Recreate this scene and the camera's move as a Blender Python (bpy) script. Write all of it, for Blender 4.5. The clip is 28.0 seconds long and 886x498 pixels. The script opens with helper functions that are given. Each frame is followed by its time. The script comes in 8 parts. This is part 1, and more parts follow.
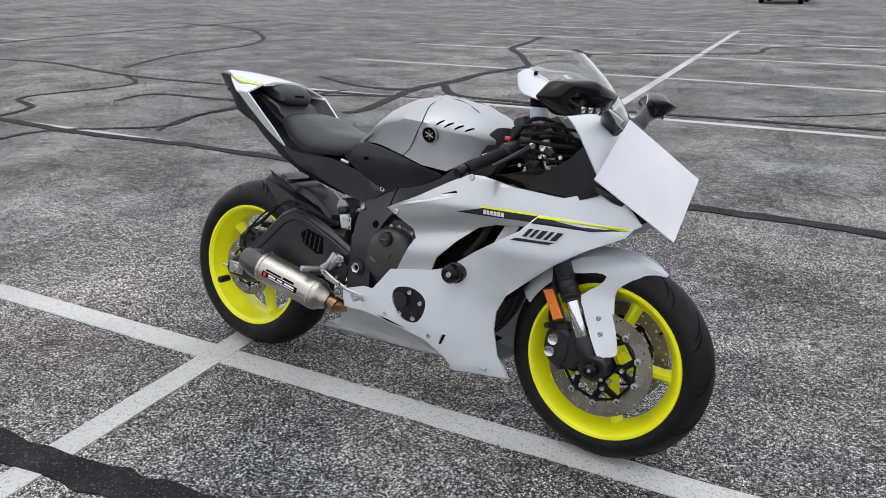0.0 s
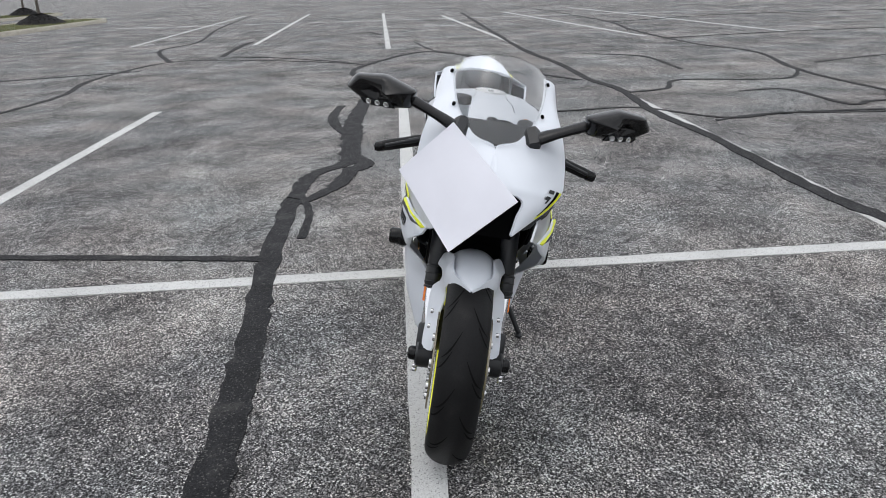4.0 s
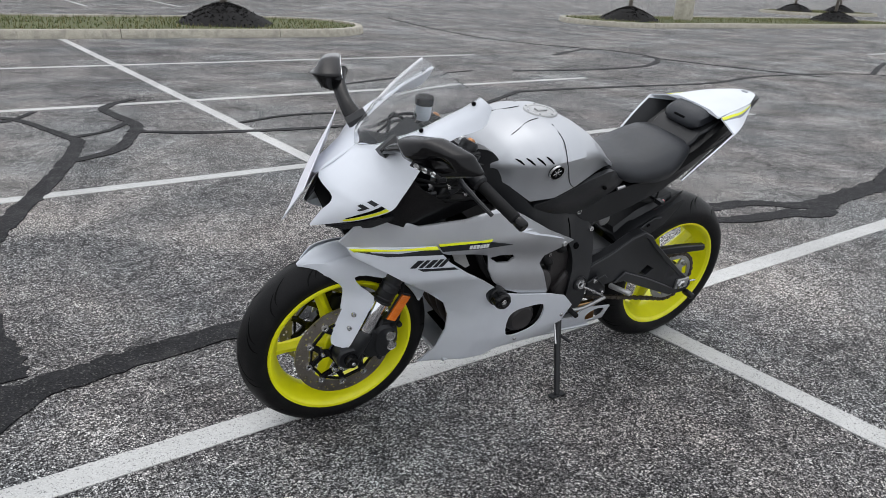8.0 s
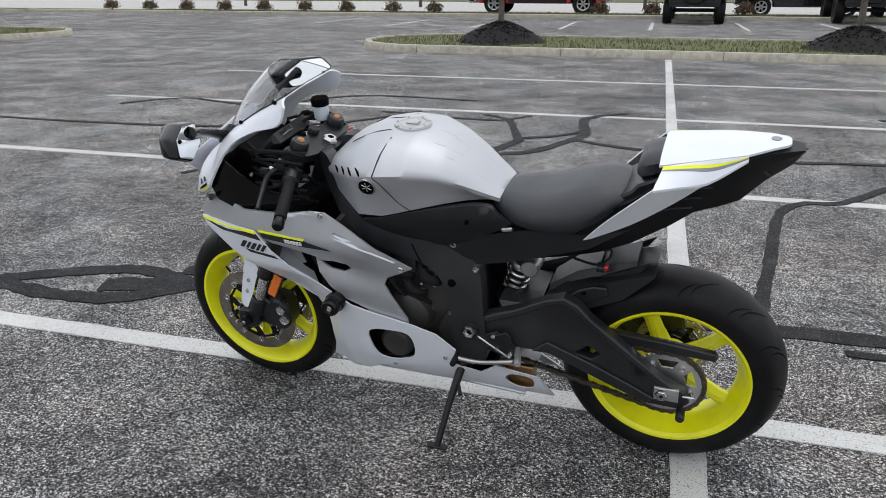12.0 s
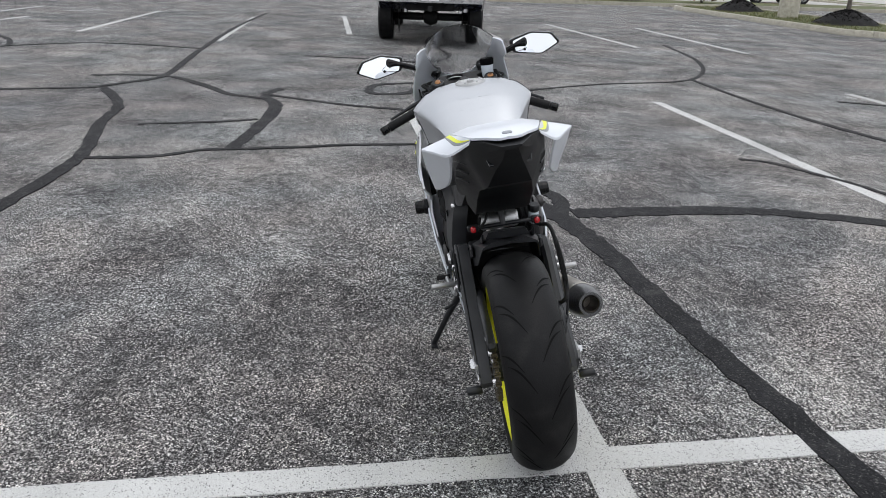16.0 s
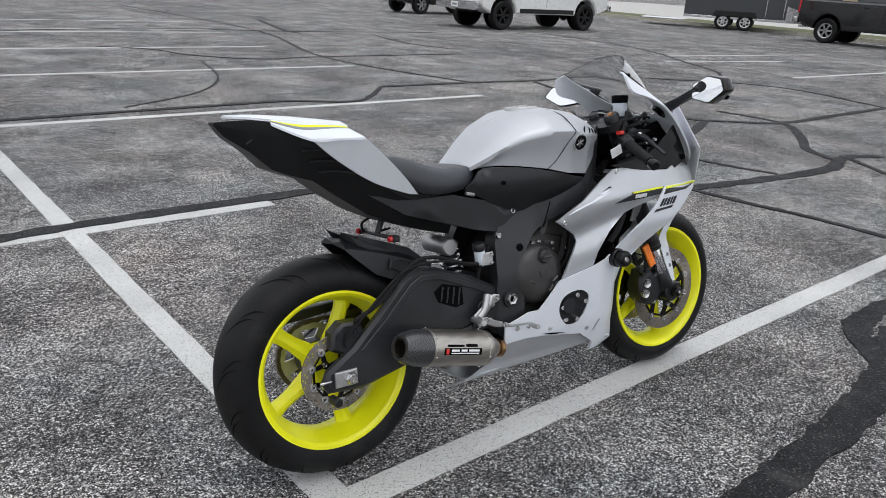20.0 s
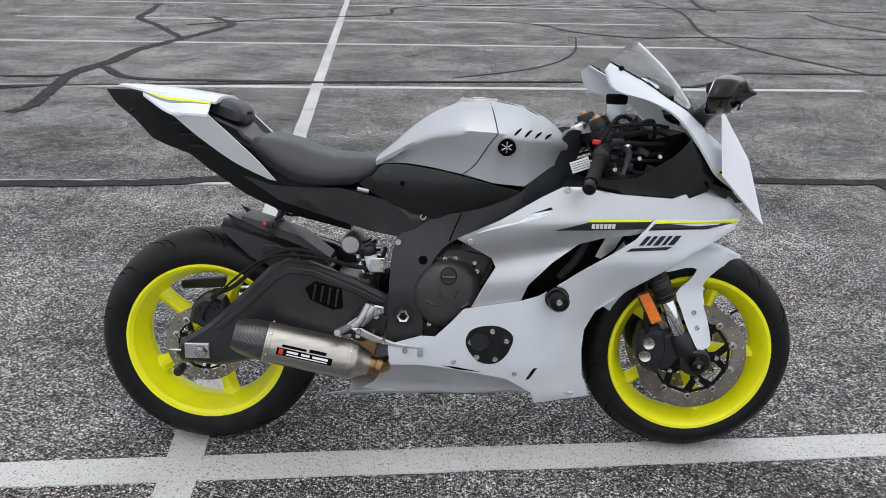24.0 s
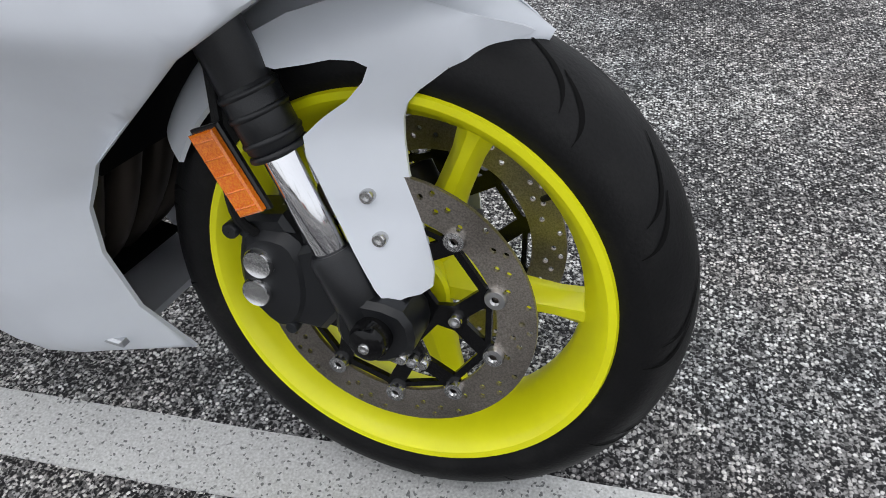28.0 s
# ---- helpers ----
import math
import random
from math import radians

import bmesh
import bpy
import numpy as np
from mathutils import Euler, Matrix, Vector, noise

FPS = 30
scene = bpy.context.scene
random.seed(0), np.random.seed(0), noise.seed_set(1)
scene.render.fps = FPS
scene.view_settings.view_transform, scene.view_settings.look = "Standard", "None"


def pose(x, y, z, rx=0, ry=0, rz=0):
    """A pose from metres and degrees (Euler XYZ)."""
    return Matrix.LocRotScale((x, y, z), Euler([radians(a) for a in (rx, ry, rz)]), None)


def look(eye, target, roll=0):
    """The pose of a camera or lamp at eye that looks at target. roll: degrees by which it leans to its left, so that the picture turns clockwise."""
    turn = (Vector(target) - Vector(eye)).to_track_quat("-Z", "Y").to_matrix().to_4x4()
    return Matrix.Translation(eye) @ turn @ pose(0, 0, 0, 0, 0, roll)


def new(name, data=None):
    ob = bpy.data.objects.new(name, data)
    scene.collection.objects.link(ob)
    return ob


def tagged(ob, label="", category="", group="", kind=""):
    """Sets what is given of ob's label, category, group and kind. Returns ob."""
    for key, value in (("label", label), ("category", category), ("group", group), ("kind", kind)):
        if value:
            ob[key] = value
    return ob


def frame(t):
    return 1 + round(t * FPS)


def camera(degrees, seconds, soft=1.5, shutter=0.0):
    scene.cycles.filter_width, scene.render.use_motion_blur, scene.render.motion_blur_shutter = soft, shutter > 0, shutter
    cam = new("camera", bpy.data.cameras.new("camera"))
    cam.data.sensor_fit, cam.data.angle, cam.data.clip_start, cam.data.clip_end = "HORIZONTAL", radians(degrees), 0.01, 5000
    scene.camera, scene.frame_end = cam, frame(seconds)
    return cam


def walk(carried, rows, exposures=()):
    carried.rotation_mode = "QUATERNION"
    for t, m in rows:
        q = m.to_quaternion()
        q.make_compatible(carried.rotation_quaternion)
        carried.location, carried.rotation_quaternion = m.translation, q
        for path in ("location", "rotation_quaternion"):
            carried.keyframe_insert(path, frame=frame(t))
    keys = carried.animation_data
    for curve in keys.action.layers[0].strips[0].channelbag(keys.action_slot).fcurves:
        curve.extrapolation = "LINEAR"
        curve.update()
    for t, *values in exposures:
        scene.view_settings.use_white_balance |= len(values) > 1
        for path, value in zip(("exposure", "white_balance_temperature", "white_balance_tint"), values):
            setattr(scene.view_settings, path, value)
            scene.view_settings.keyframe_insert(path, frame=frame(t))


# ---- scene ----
cam = camera(61.73, 28.0, 0.5)
PATH = [
    (0, (0.063, 0.277, 1.366), (-0.844, 1.914, 0.661), 0.1),
    (0.5, (0.361, 0.396, 1.380), (-0.769, 1.889, 0.678), 0.7),
    (1, (0.633, 0.540, 1.379), (-0.683, 1.871, 0.673), 0.6),
    (1.5, (0.819, 0.766, 1.399), (-0.637, 1.936, 0.683), 0.5),
    (2, (1.091, 1.035, 1.407), (-0.495, 2.014, 0.681), -0.0),
    (2.5, (1.264, 1.291, 1.400), (-0.422, 2.084, 0.672), -0.7),
    (3, (1.338, 1.584, 1.373), (-0.449, 2.136, 0.664), -1.1),
    (3.5, (1.490, 1.887, 1.379), (-0.363, 2.161, 0.678), -2.3),
    (4, (1.491, 2.147, 1.356), (-0.387, 2.169, 0.668), -2.1),
    (4.5, (1.466, 2.418, 1.377), (-0.401, 2.183, 0.699), -2.0),
    (6.5, (1.156, 3.524, 1.374), (-0.344, 2.394, 0.687), 1.5),
    (7, (0.913, 3.686, 1.364), (-0.469, 2.419, 0.668), 3.7),
    (7.5, (0.686, 3.894, 1.364), (-0.555, 2.487, 0.667), 3.1),
    (8, (0.451, 4.077, 1.375), (-0.609, 2.535, 0.670), 2.9),
    (8.5, (0.174, 4.151, 1.382), (-0.706, 2.503, 0.667), 1.9),
    (9, (-0.100, 4.303, 1.378), (-0.748, 2.551, 0.664), 1.1),
    (9.5, (-0.357, 4.374, 1.381), (-0.854, 2.569, 0.675), 1.3),
    (10, (-0.628, 4.373, 1.379), (-0.976, 2.532, 0.679), 0.5),
    (10.5, (-0.941, 4.453, 1.383), (-1.062, 2.580, 0.693), -0.4),
    (11, (-1.203, 4.396, 1.363), (-1.116, 2.521, 0.675), -0.8),
    (11.5, (-1.484, 4.351, 1.368), (-1.144, 2.502, 0.685), -0.7),
    (13.5, (-2.624, 3.962, 1.355), (-1.423, 2.533, 0.637), 2.0),
    (14, (-2.805, 3.736, 1.355), (-1.441, 2.468, 0.627), 2.3),
    (14.5, (-3.102, 3.529, 1.342), (-1.559, 2.484, 0.616), 1.9),
    (15, (-3.293, 3.306, 1.335), (-1.615, 2.493, 0.611), 2.9),
    (15.5, (-3.445, 3.043, 1.348), (-1.660, 2.515, 0.616), 2.4),
    (16, (-3.671, 2.741, 1.365), (-1.816, 2.522, 0.649), 2.0),
    (16.5, (-3.698, 2.460, 1.349), (-1.825, 2.501, 0.650), 3.5),
    (17, (-3.728, 2.169, 1.361), (-1.878, 2.459, 0.659), 2.7),
    (17.5, (-3.723, 1.840, 1.374), (-1.925, 2.364, 0.672), 2.5),
    (18, (-3.592, 1.548, 1.352), (-1.876, 2.300, 0.654), 3.0),
    (18.5, (-3.436, 1.231, 1.356), (-1.843, 2.224, 0.665), 3.5),
    (19, (-3.270, 0.941, 1.373), (-1.854, 2.176, 0.690), 3.0),
    (19.5, (-3.008, 0.789, 1.379), (-1.708, 2.147, 0.696), 3.6),
    (20, (-2.729, 0.599, 1.364), (-1.568, 2.076, 0.679), 3.6),
    (20.5, (-2.451, 0.444, 1.369), (-1.459, 2.037, 0.676), 3.0),
    (21, (-2.148, 0.379, 1.375), (-1.365, 2.078, 0.669), 2.7),
    (21.5, (-1.847, 0.289, 1.373), (-1.311, 2.074, 0.646), 1.7),
    (23.5, (-1.268, 0.332, 1.397), (-1.151, 2.176, 0.631), 1.5),
    (24, (-1.258, 0.341, 1.403), (-1.163, 2.179, 0.619), 1.4),
    (24.5, (-1.211, 0.431, 1.360), (-1.133, 2.227, 0.483), 0.9),
    (25, (-1.089, 0.629, 1.302), (-1.024, 2.269, 0.159), -1.6),
    (25.5, (-0.778, 0.841, 1.278), (-0.782, 2.413, 0.043), -3.0),
    (26, (-0.576, 1.061, 1.221), (-0.623, 2.595, -0.062), -0.6),
    (26.5, (-0.395, 1.280, 1.192), (-0.619, 2.772, -0.121), -1.7),
    (27, (-0.257, 1.456, 1.113), (-0.647, 2.900, -0.215), -3.4),
    (27.5, (-0.252, 1.584, 0.936), (-0.649, 3.002, -0.418), -3.0),
    (28, (-0.235, 1.616, 0.866), (-0.681, 3.058, -0.446), -4.2),
]
EXPO = [(0, 0.58, 6380, 10), (28, 0.58, 6380, 10)]
walk(cam, [(t, look(eye, target, roll)) for t, eye, target, roll in PATH], EXPO)

# ---- world and light: an overcast afternoon ----
world = bpy.data.worlds.new("overcast_sky")
scene.world = world
world.use_nodes = True
wn = world.node_tree
sky = wn.nodes.new("ShaderNodeTexSky")
sky.sky_type, sky.sun_disc = "NISHITA", False
sky.sun_elevation, sky.sun_rotation = radians(72), radians(200)
sky.air_density, sky.dust_density, sky.ozone_density = 1.2, 4.0, 1.0
grey = wn.nodes.new("ShaderNodeHueSaturation")
grey.inputs["Saturation"].default_value = 0.27
wn.links.new(sky.outputs["Color"], grey.inputs["Color"])
back = wn.nodes["Background"]
back.inputs["Strength"].default_value = 0.15
cloud = wn.nodes.new("ShaderNodeMix")
cloud.data_type = "RGBA"
cloud.inputs[0].default_value, cloud.inputs[7].default_value = 0.7, (4.9, 5.0, 5.2, 1)
wn.links.new(grey.outputs["Color"], cloud.inputs[6])
wn.links.new(cloud.outputs[2], back.inputs["Color"])
sun = new("sun", bpy.data.lights.new("sun", "SUN"))
sun.data.energy, sun.data.angle, sun.data.color = 0.3, radians(70), (1.0, 0.99, 0.975)
sun.matrix_world = look((0, 0, 30), (-1.5, -6, 0))

# ---- materials ----


def shader(name):
    m = bpy.data.materials.new(name)
    m.use_nodes = True
    nt = m.node_tree
    return m, nt, nt.nodes["Principled BSDF"]


def node(nt, kind, **values):
    n = nt.nodes.new(kind)
    for key, value in values.items():
        n.inputs[key.replace("_", " ")].default_value = value
    return n


def ramp(nt, fac, stops):
    r = nt.nodes.new("ShaderNodeValToRGB")
    while len(r.color_ramp.elements) < len(stops):
        r.color_ramp.elements.new(0.5)
    for e, (p, c) in zip(r.color_ramp.elements, stops):
        e.position, e.color = p, (c if len(c) == 4 else (*c, 1)) if not isinstance(c, float) else (c, c, c, 1)
    nt.links.new(fac, r.inputs["Fac"])
    return r.outputs["Color"]


def mixed(nt, kind, fac, a, b):
    m = nt.nodes.new("ShaderNodeMix")
    m.data_type, m.blend_type = "RGBA", kind
    for socket, value in ((m.inputs[0], fac), (m.inputs[6], a), (m.inputs[7], b)):
        if isinstance(value, bpy.types.NodeSocket):
            nt.links.new(value, socket)
        else:
            socket.default_value = value if isinstance(value, float) else (*value, 1)
    return m.outputs[2]


def coords(nt, scale=(1, 1, 1)):
    tc, mp = nt.nodes.new("ShaderNodeTexCoord"), nt.nodes.new("ShaderNodeMapping")
    mp.inputs["Scale"].default_value = scale
    nt.links.new(tc.outputs["Object"], mp.inputs["Vector"])
    return mp.outputs["Vector"]


def bumped(nt, bsdf, height, strength, distance=0.002):
    b = node(nt, "ShaderNodeBump", Strength=strength, Distance=distance)
    nt.links.new(height, b.inputs["Height"])
    nt.links.new(b.outputs["Normal"], bsdf.inputs["Normal"])


def finish(name, base, rough=0.5, metal=0.0, coat=0.0, grain=0.0, size=400.0, dirt=0.12, bump=0.0, stretch=(1, 1, 1), spec=None):
    """A paint, plastic, rubber or metal: base colour with broad dirt and fine grain, uneven gloss and a little relief."""
    m, nt, b = shader(name)
    at = coords(nt, stretch)
    broad, fine = node(nt, "ShaderNodeTexNoise", Scale=9.0, Detail=5.0), node(nt, "ShaderNodeTexNoise", Scale=size, Detail=2.0)
    for n in (broad, fine):
        nt.links.new(at, n.inputs["Vector"])
    dark = tuple(c * (1 - dirt) for c in base)
    light = tuple(min(1.0, c * (1 + 0.5 * dirt)) for c in base)
    col = ramp(nt, broad.outputs["Fac"], [(0.32, dark), (0.62, light)])
    if grain:
        col = mixed(nt, "OVERLAY", grain, col, ramp(nt, fine.outputs["Fac"], [(0.3, 0.15), (0.7, 0.85)]))
    nt.links.new(col, b.inputs["Base Color"])
    nt.links.new(ramp(nt, broad.outputs["Fac"], [(0.3, max(0.02, rough * 0.85)), (0.7, min(1.0, rough * 1.18))]), b.inputs["Roughness"])
    b.inputs["Metallic"].default_value, b.inputs["Coat Weight"].default_value = metal, coat
    b.inputs["Coat Roughness"].default_value = 0.08
    b.inputs["Specular IOR Level"].default_value = spec if spec is not None else 0.12 if max(base) < 0.005 else 0.24 if max(base) < 0.012 else 0.3 if max(base) < 0.035 else 0.5
    if bump:
        bumped(nt, b, fine.outputs["Fac"], bump)
    return m


WHITE = finish("white_fairing_paint", (0.71, 0.74, 0.79), 0.38, coat=0.35, dirt=0.04)
SILVER = finish("matte_silver_paint", (0.55, 0.565, 0.59), 0.34, metal=0.68, coat=0.2, grain=0.12, size=900, dirt=0.05)
TANKSILVER = finish("silver_tank_paint", (0.49, 0.505, 0.53), 0.42, metal=0.66, coat=0.12, grain=0.1, size=900, dirt=0.04)
YELLOW = finish("fluorescent_yellow_paint", (0.84, 0.83, 0.004), 0.4, coat=0.15, dirt=0.08)
LIME = finish("fluorescent_stripe", (0.80, 0.85, 0.01), 0.4)
FRAMEBLACK = finish("satin_black_frame", (0.020, 0.0208, 0.0230), 0.33, grain=0.2, size=700, bump=0.06, dirt=0.3, spec=0.42)
PLASTIC = finish("black_textured_plastic", (0.0105, 0.0112, 0.0130), 0.36, grain=0.3, size=900, bump=0.15, dirt=0.3, spec=0.42)
UNDERTAIL = finish("black_undertail_plastic", (0.0055, 0.0058, 0.0064), 0.42, grain=0.3, size=900, bump=0.12, dirt=0.3, spec=0.25)
GLOSSBLACK = finish("gloss_black_plastic", (0.0045, 0.0045, 0.005), 0.2, coat=0.15, dirt=0.2, spec=0.2)
# Black parts, and fillers whose near-black colour stands in for shade in hollows.
DEEP = finish("black_plastic_and_gap_shade", (0.0022, 0.0022, 0.0025), 0.6, dirt=0.3, spec=0.05)
SEATBLACK = finish("seat_vinyl", (0.022, 0.0245, 0.0295), 0.40, grain=0.4, size=700, bump=0.3, dirt=0.2, spec=0.5)
ENGINE = finish("engine_black_paint", (0.042, 0.039, 0.039), 0.36, metal=0.2, grain=0.3, size=500, bump=0.1, dirt=0.35)
RUBBER = finish("black_rubber_grip", (0.009, 0.009, 0.0095), 0.7, grain=0.3, size=600, bump=0.25)
STEEL = finish("bright_steel", (0.62, 0.62, 0.62), 0.25, metal=1.0, dirt=0.15)
CHROME = finish("polished_fork_tube", (0.78, 0.78, 0.8), 0.08, metal=1.0, dirt=0.05)
ALU = finish("cast_aluminium", (0.5, 0.5, 0.5), 0.42, metal=0.9, grain=0.2, size=500, dirt=0.2)
TITAN = finish("brushed_titanium", (0.47, 0.44, 0.40), 0.33, metal=1.0, grain=0.25, size=260, dirt=0.15, stretch=(1, 12, 12))
BRONZE = finish("heat_tinted_steel", (0.42, 0.26, 0.13), 0.35, metal=1.0, dirt=0.4)
DISC = finish("brake_disc_steel", (0.30, 0.27, 0.24), 0.38, metal=0.9, grain=0.4, size=500, dirt=0.35)
CHAIN = finish("oiled_chain", (0.10, 0.085, 0.07), 0.5, metal=0.8, grain=0.4, size=500, dirt=0.4)
AMBER = finish("amber_reflector", (0.85, 0.20, 0.01), 0.25, coat=0.6, grain=0.5, size=500, dirt=0.2, bump=0.3)
RED = finish("red_reflector", (0.45, 0.01, 0.015), 0.25, coat=0.6)
REDPLASTIC = finish("red_switch", (0.55, 0.03, 0.02), 0.4)
LETTERWHITE = finish("white_lettering", (0.8, 0.8, 0.8), 0.4)
DARKGREY = finish("dark_grey_decal", (0.018, 0.020, 0.023), 0.4)
MIDGREY = finish("grey_decal", (0.22, 0.24, 0.26), 0.4)
PAPER = finish("white_paper", (0.80, 0.80, 0.86), 0.75, dirt=0.03, bump=0.05, size=60)
GOLD = finish("anodised_gold", (0.38, 0.19, 0.09), 0.3, metal=1.0)
BRAKEFLUID = finish("cloudy_reservoir", (0.55, 0.6, 0.65), 0.3, dirt=0.3)
MIRROR, mnt, mb = shader("mirror_glass")
mb.inputs["Base Color"].default_value, mb.inputs["Metallic"].default_value, mb.inputs["Roughness"].default_value = (0.9, 0.91, 0.93, 1), 1.0, 0.02
LENS = finish("dark_lamp_lens", (0.012, 0.013, 0.015), 0.10, coat=0.35)
GLASSY, gnt, gb = shader("clear_windscreen")
gb.inputs["Base Color"].default_value, gb.inputs["Roughness"].default_value = (0.90, 0.91, 0.92, 1), 0.03
gb.inputs["Transmission Weight"].default_value, gb.inputs["IOR"].default_value = 1.0, 1.42


def tread_rubber():
    m, nt, b = shader("tyre_rubber")
    at = coords(nt)
    n, f = node(nt, "ShaderNodeTexNoise", Scale=14.0, Detail=6.0), node(nt, "ShaderNodeTexNoise", Scale=260.0, Detail=3.0)
    for k in (n, f):
        nt.links.new(at, k.inputs["Vector"])
    col = ramp(nt, n.outputs["Fac"], [(0.3, (0.004, 0.004, 0.0044)), (0.55, (0.007, 0.007, 0.0074)), (0.72, (0.014, 0.0137, 0.0134))])
    nt.links.new(mixed(nt, "OVERLAY", 0.35, col, ramp(nt, f.outputs["Fac"], [(0.3, 0.2), (0.7, 0.8)])), b.inputs["Base Color"])
    b.inputs["Roughness"].default_value = 0.5
    b.inputs["Specular IOR Level"].default_value = 0.20
    bumped(nt, b, f.outputs["Fac"], 0.25)
    return m


TYRE = tread_rubber()


def carbon():
    m, nt, b = shader("carbon_weave")
    at = coords(nt, (230, 230, 230))
    w = nt.nodes.new("ShaderNodeTexChecker")
    w.inputs["Scale"].default_value = 1.0
    w.inputs["Color1"].default_value, w.inputs["Color2"].default_value = (0.008, 0.008, 0.009, 1), (0.05, 0.05, 0.053, 1)
    nt.links.new(at, w.inputs["Vector"])
    nt.links.new(w.outputs["Color"], b.inputs["Base Color"])
    b.inputs["Roughness"].default_value, b.inputs["Coat Weight"].default_value = 0.35, 0.6
    return m


CARBON = carbon()

# ---- mesh helpers: a shape is (points, faces) ----


def join(*shapes):
    pts, faces = [], []
    for p, f in shapes:
        n = len(pts)
        pts += list(p)
        faces += [tuple(i + n for i in q) for q in f]
    return pts, faces


def moved(shape, m):
    return [tuple(m @ Vector(p)) for p in shape[0]], shape[1]


def flip(shape):
    """The same shape on the other side of the mid-plane y = 0."""
    return [(x, -y, z) for x, y, z in shape[0]], [q[::-1] for q in shape[1]]


def spline(pts, n=6, closed=False):
    """A smooth line through the points."""
    k, out = len(pts), []
    for i in range(k if closed else k - 1):
        a, b, c, d = (Vector(pts[j % k] if closed else pts[min(max(j, 0), k - 1)]) for j in (i - 1, i, i + 1, i + 2))
        for s in range(n):
            t = s / n
            out.append(tuple(0.5 * (2 * b + (c - a) * t + (2 * a - 5 * b + 4 * c - d) * t * t + (3 * b - a - 3 * c + d) * t ** 3)))
    return out if closed else out + [tuple(pts[-1])]


def lathe(profile, n=48, closed=False, centre=(0, 0, 0), axis="y"):
    """Turns (radius, along) about an axis."""
    pts, faces, k = [], [], len(profile)
    for i in range(n):
        a = 2 * math.pi * i / n
        c, s = math.cos(a), math.sin(a)
        for r, h in profile:
            p = {"y": (r * c, h, r * s), "z": (r * c, r * s, h), "x": (h, r * c, r * s)}[axis]
            pts.append(tuple(p[j] + centre[j] for j in range(3)))
    for i in range(n):
        for j in range(k if closed else k - 1):
            a, b = i * k + j, i * k + (j + 1) % k
            c, d = (i + 1) % n * k + (j + 1) % k, (i + 1) % n * k + j
            faces.append((a, b, c, d) if axis != "y" else (d, c, b, a))
    return pts, faces


def rod(a, b, r, n=14, bevel=0.12):
    """A round bar from a to b with softened ends."""
    a, b = Vector(a), Vector(b)
    h = (b - a).length
    e = min(r * bevel * 2, h * 0.3)
    turn = Matrix.Translation(a) @ (b - a).to_track_quat("Z", "Y").to_matrix().to_4x4()
    return moved(lathe([(0.0005, 0), (r - e * 0.7, 0), (r, e), (r, h - e), (r - e * 0.7, h), (0.0005, h)], n, axis="z"), turn)


def tube(path, radius, n=10):
    """A pipe along a line; radius may be a list."""
    rings, k = [], len(path)
    up = None
    for i, p in enumerate(path):
        d = (Vector(path[min(i + 1, k - 1)]) - Vector(path[max(i - 1, 0)])).normalized()
        up = (Vector((0.13, 0.3, 1)) if up is None else up)
        side = d.cross(up).normalized()
        up = side.cross(d).normalized()
        r = radius[i] if isinstance(radius, (list, tuple)) else radius
        rings.append([tuple(Vector(p) + r * (math.cos(2 * math.pi * j / n) * side + math.sin(2 * math.pi * j / n) * up)) for j in range(n)])
    return loft(rings)


def loft(rings, caps=True, closed=True):
    """A skin over rings of equal count."""
    n, pts, faces = len(rings[0]), [p for r in rings for p in r], []
    for i in range(len(rings) - 1):
        for j in range(n if closed else n - 1):
            faces.append((i * n + j, i * n + (j + 1) % n, (i + 1) * n + (j + 1) % n, (i + 1) * n + j))
    if caps:
        faces += [tuple(range(n))[::-1], tuple(range((len(rings) - 1) * n, len(rings) * n))]
    return pts, faces


def inset(outline, d):
    """A flat outline drawn inwards by d (counter-clockwise order)."""
    k, out = len(outline), []
    area = sum(outline[i][0] * outline[(i + 1) % k][1] - outline[(i + 1) % k][0] * outline[i][1] for i in range(k))
    s = 1 if area > 0 else -1
    for i in range(k):
        a, b, c = (Vector(outline[j % k]) for j in (i - 1, i, i + 1))
        n1, n2 = (Vector((-(b - a).y, (b - a).x)).normalized(), Vector((-(c - b).y, (c - b).x)).normalized())
        n = (n1 + n2)
        n = n.normalized() if n.length > 1e-4 else n1
        out.append(tuple(b + s * d * n / max(0.5, n.dot(n1))))
    return out


def slab(outline, y0, y1, bevel=0.003):
    """A plate with the outline (x, z) between y0 and y1, its edges broken."""
    small = inset(outline, bevel)
    lo, hi = min(y0, y1), max(y0, y1)
    rings = [[(x, lo, z) for x, z in small], [(x, lo + bevel, z) for x, z in outline], [(x, hi - bevel, z) for x, z in outline], [(x, hi, z) for x, z in small]]
    return loft(rings)


def block(centre, size, bevel=0.004):
    x, y, z = (s / 2 for s in size)
    return moved(slab([(-x, -z), (x, -z), (x, z), (-x, z)], -y, y, bevel), Matrix.Translation(centre))


def inside(p, poly):
    hit, k = False, len(poly)
    for i in range(k):
        (x1, y1), (x2, y2) = poly[i], poly[(i + 1) % k]
        if (y1 > p[1]) != (y2 > p[1]) and p[0] < (x2 - x1) * (p[1] - y1) / (y2 - y1) + x1:
            hit = not hit
    return hit


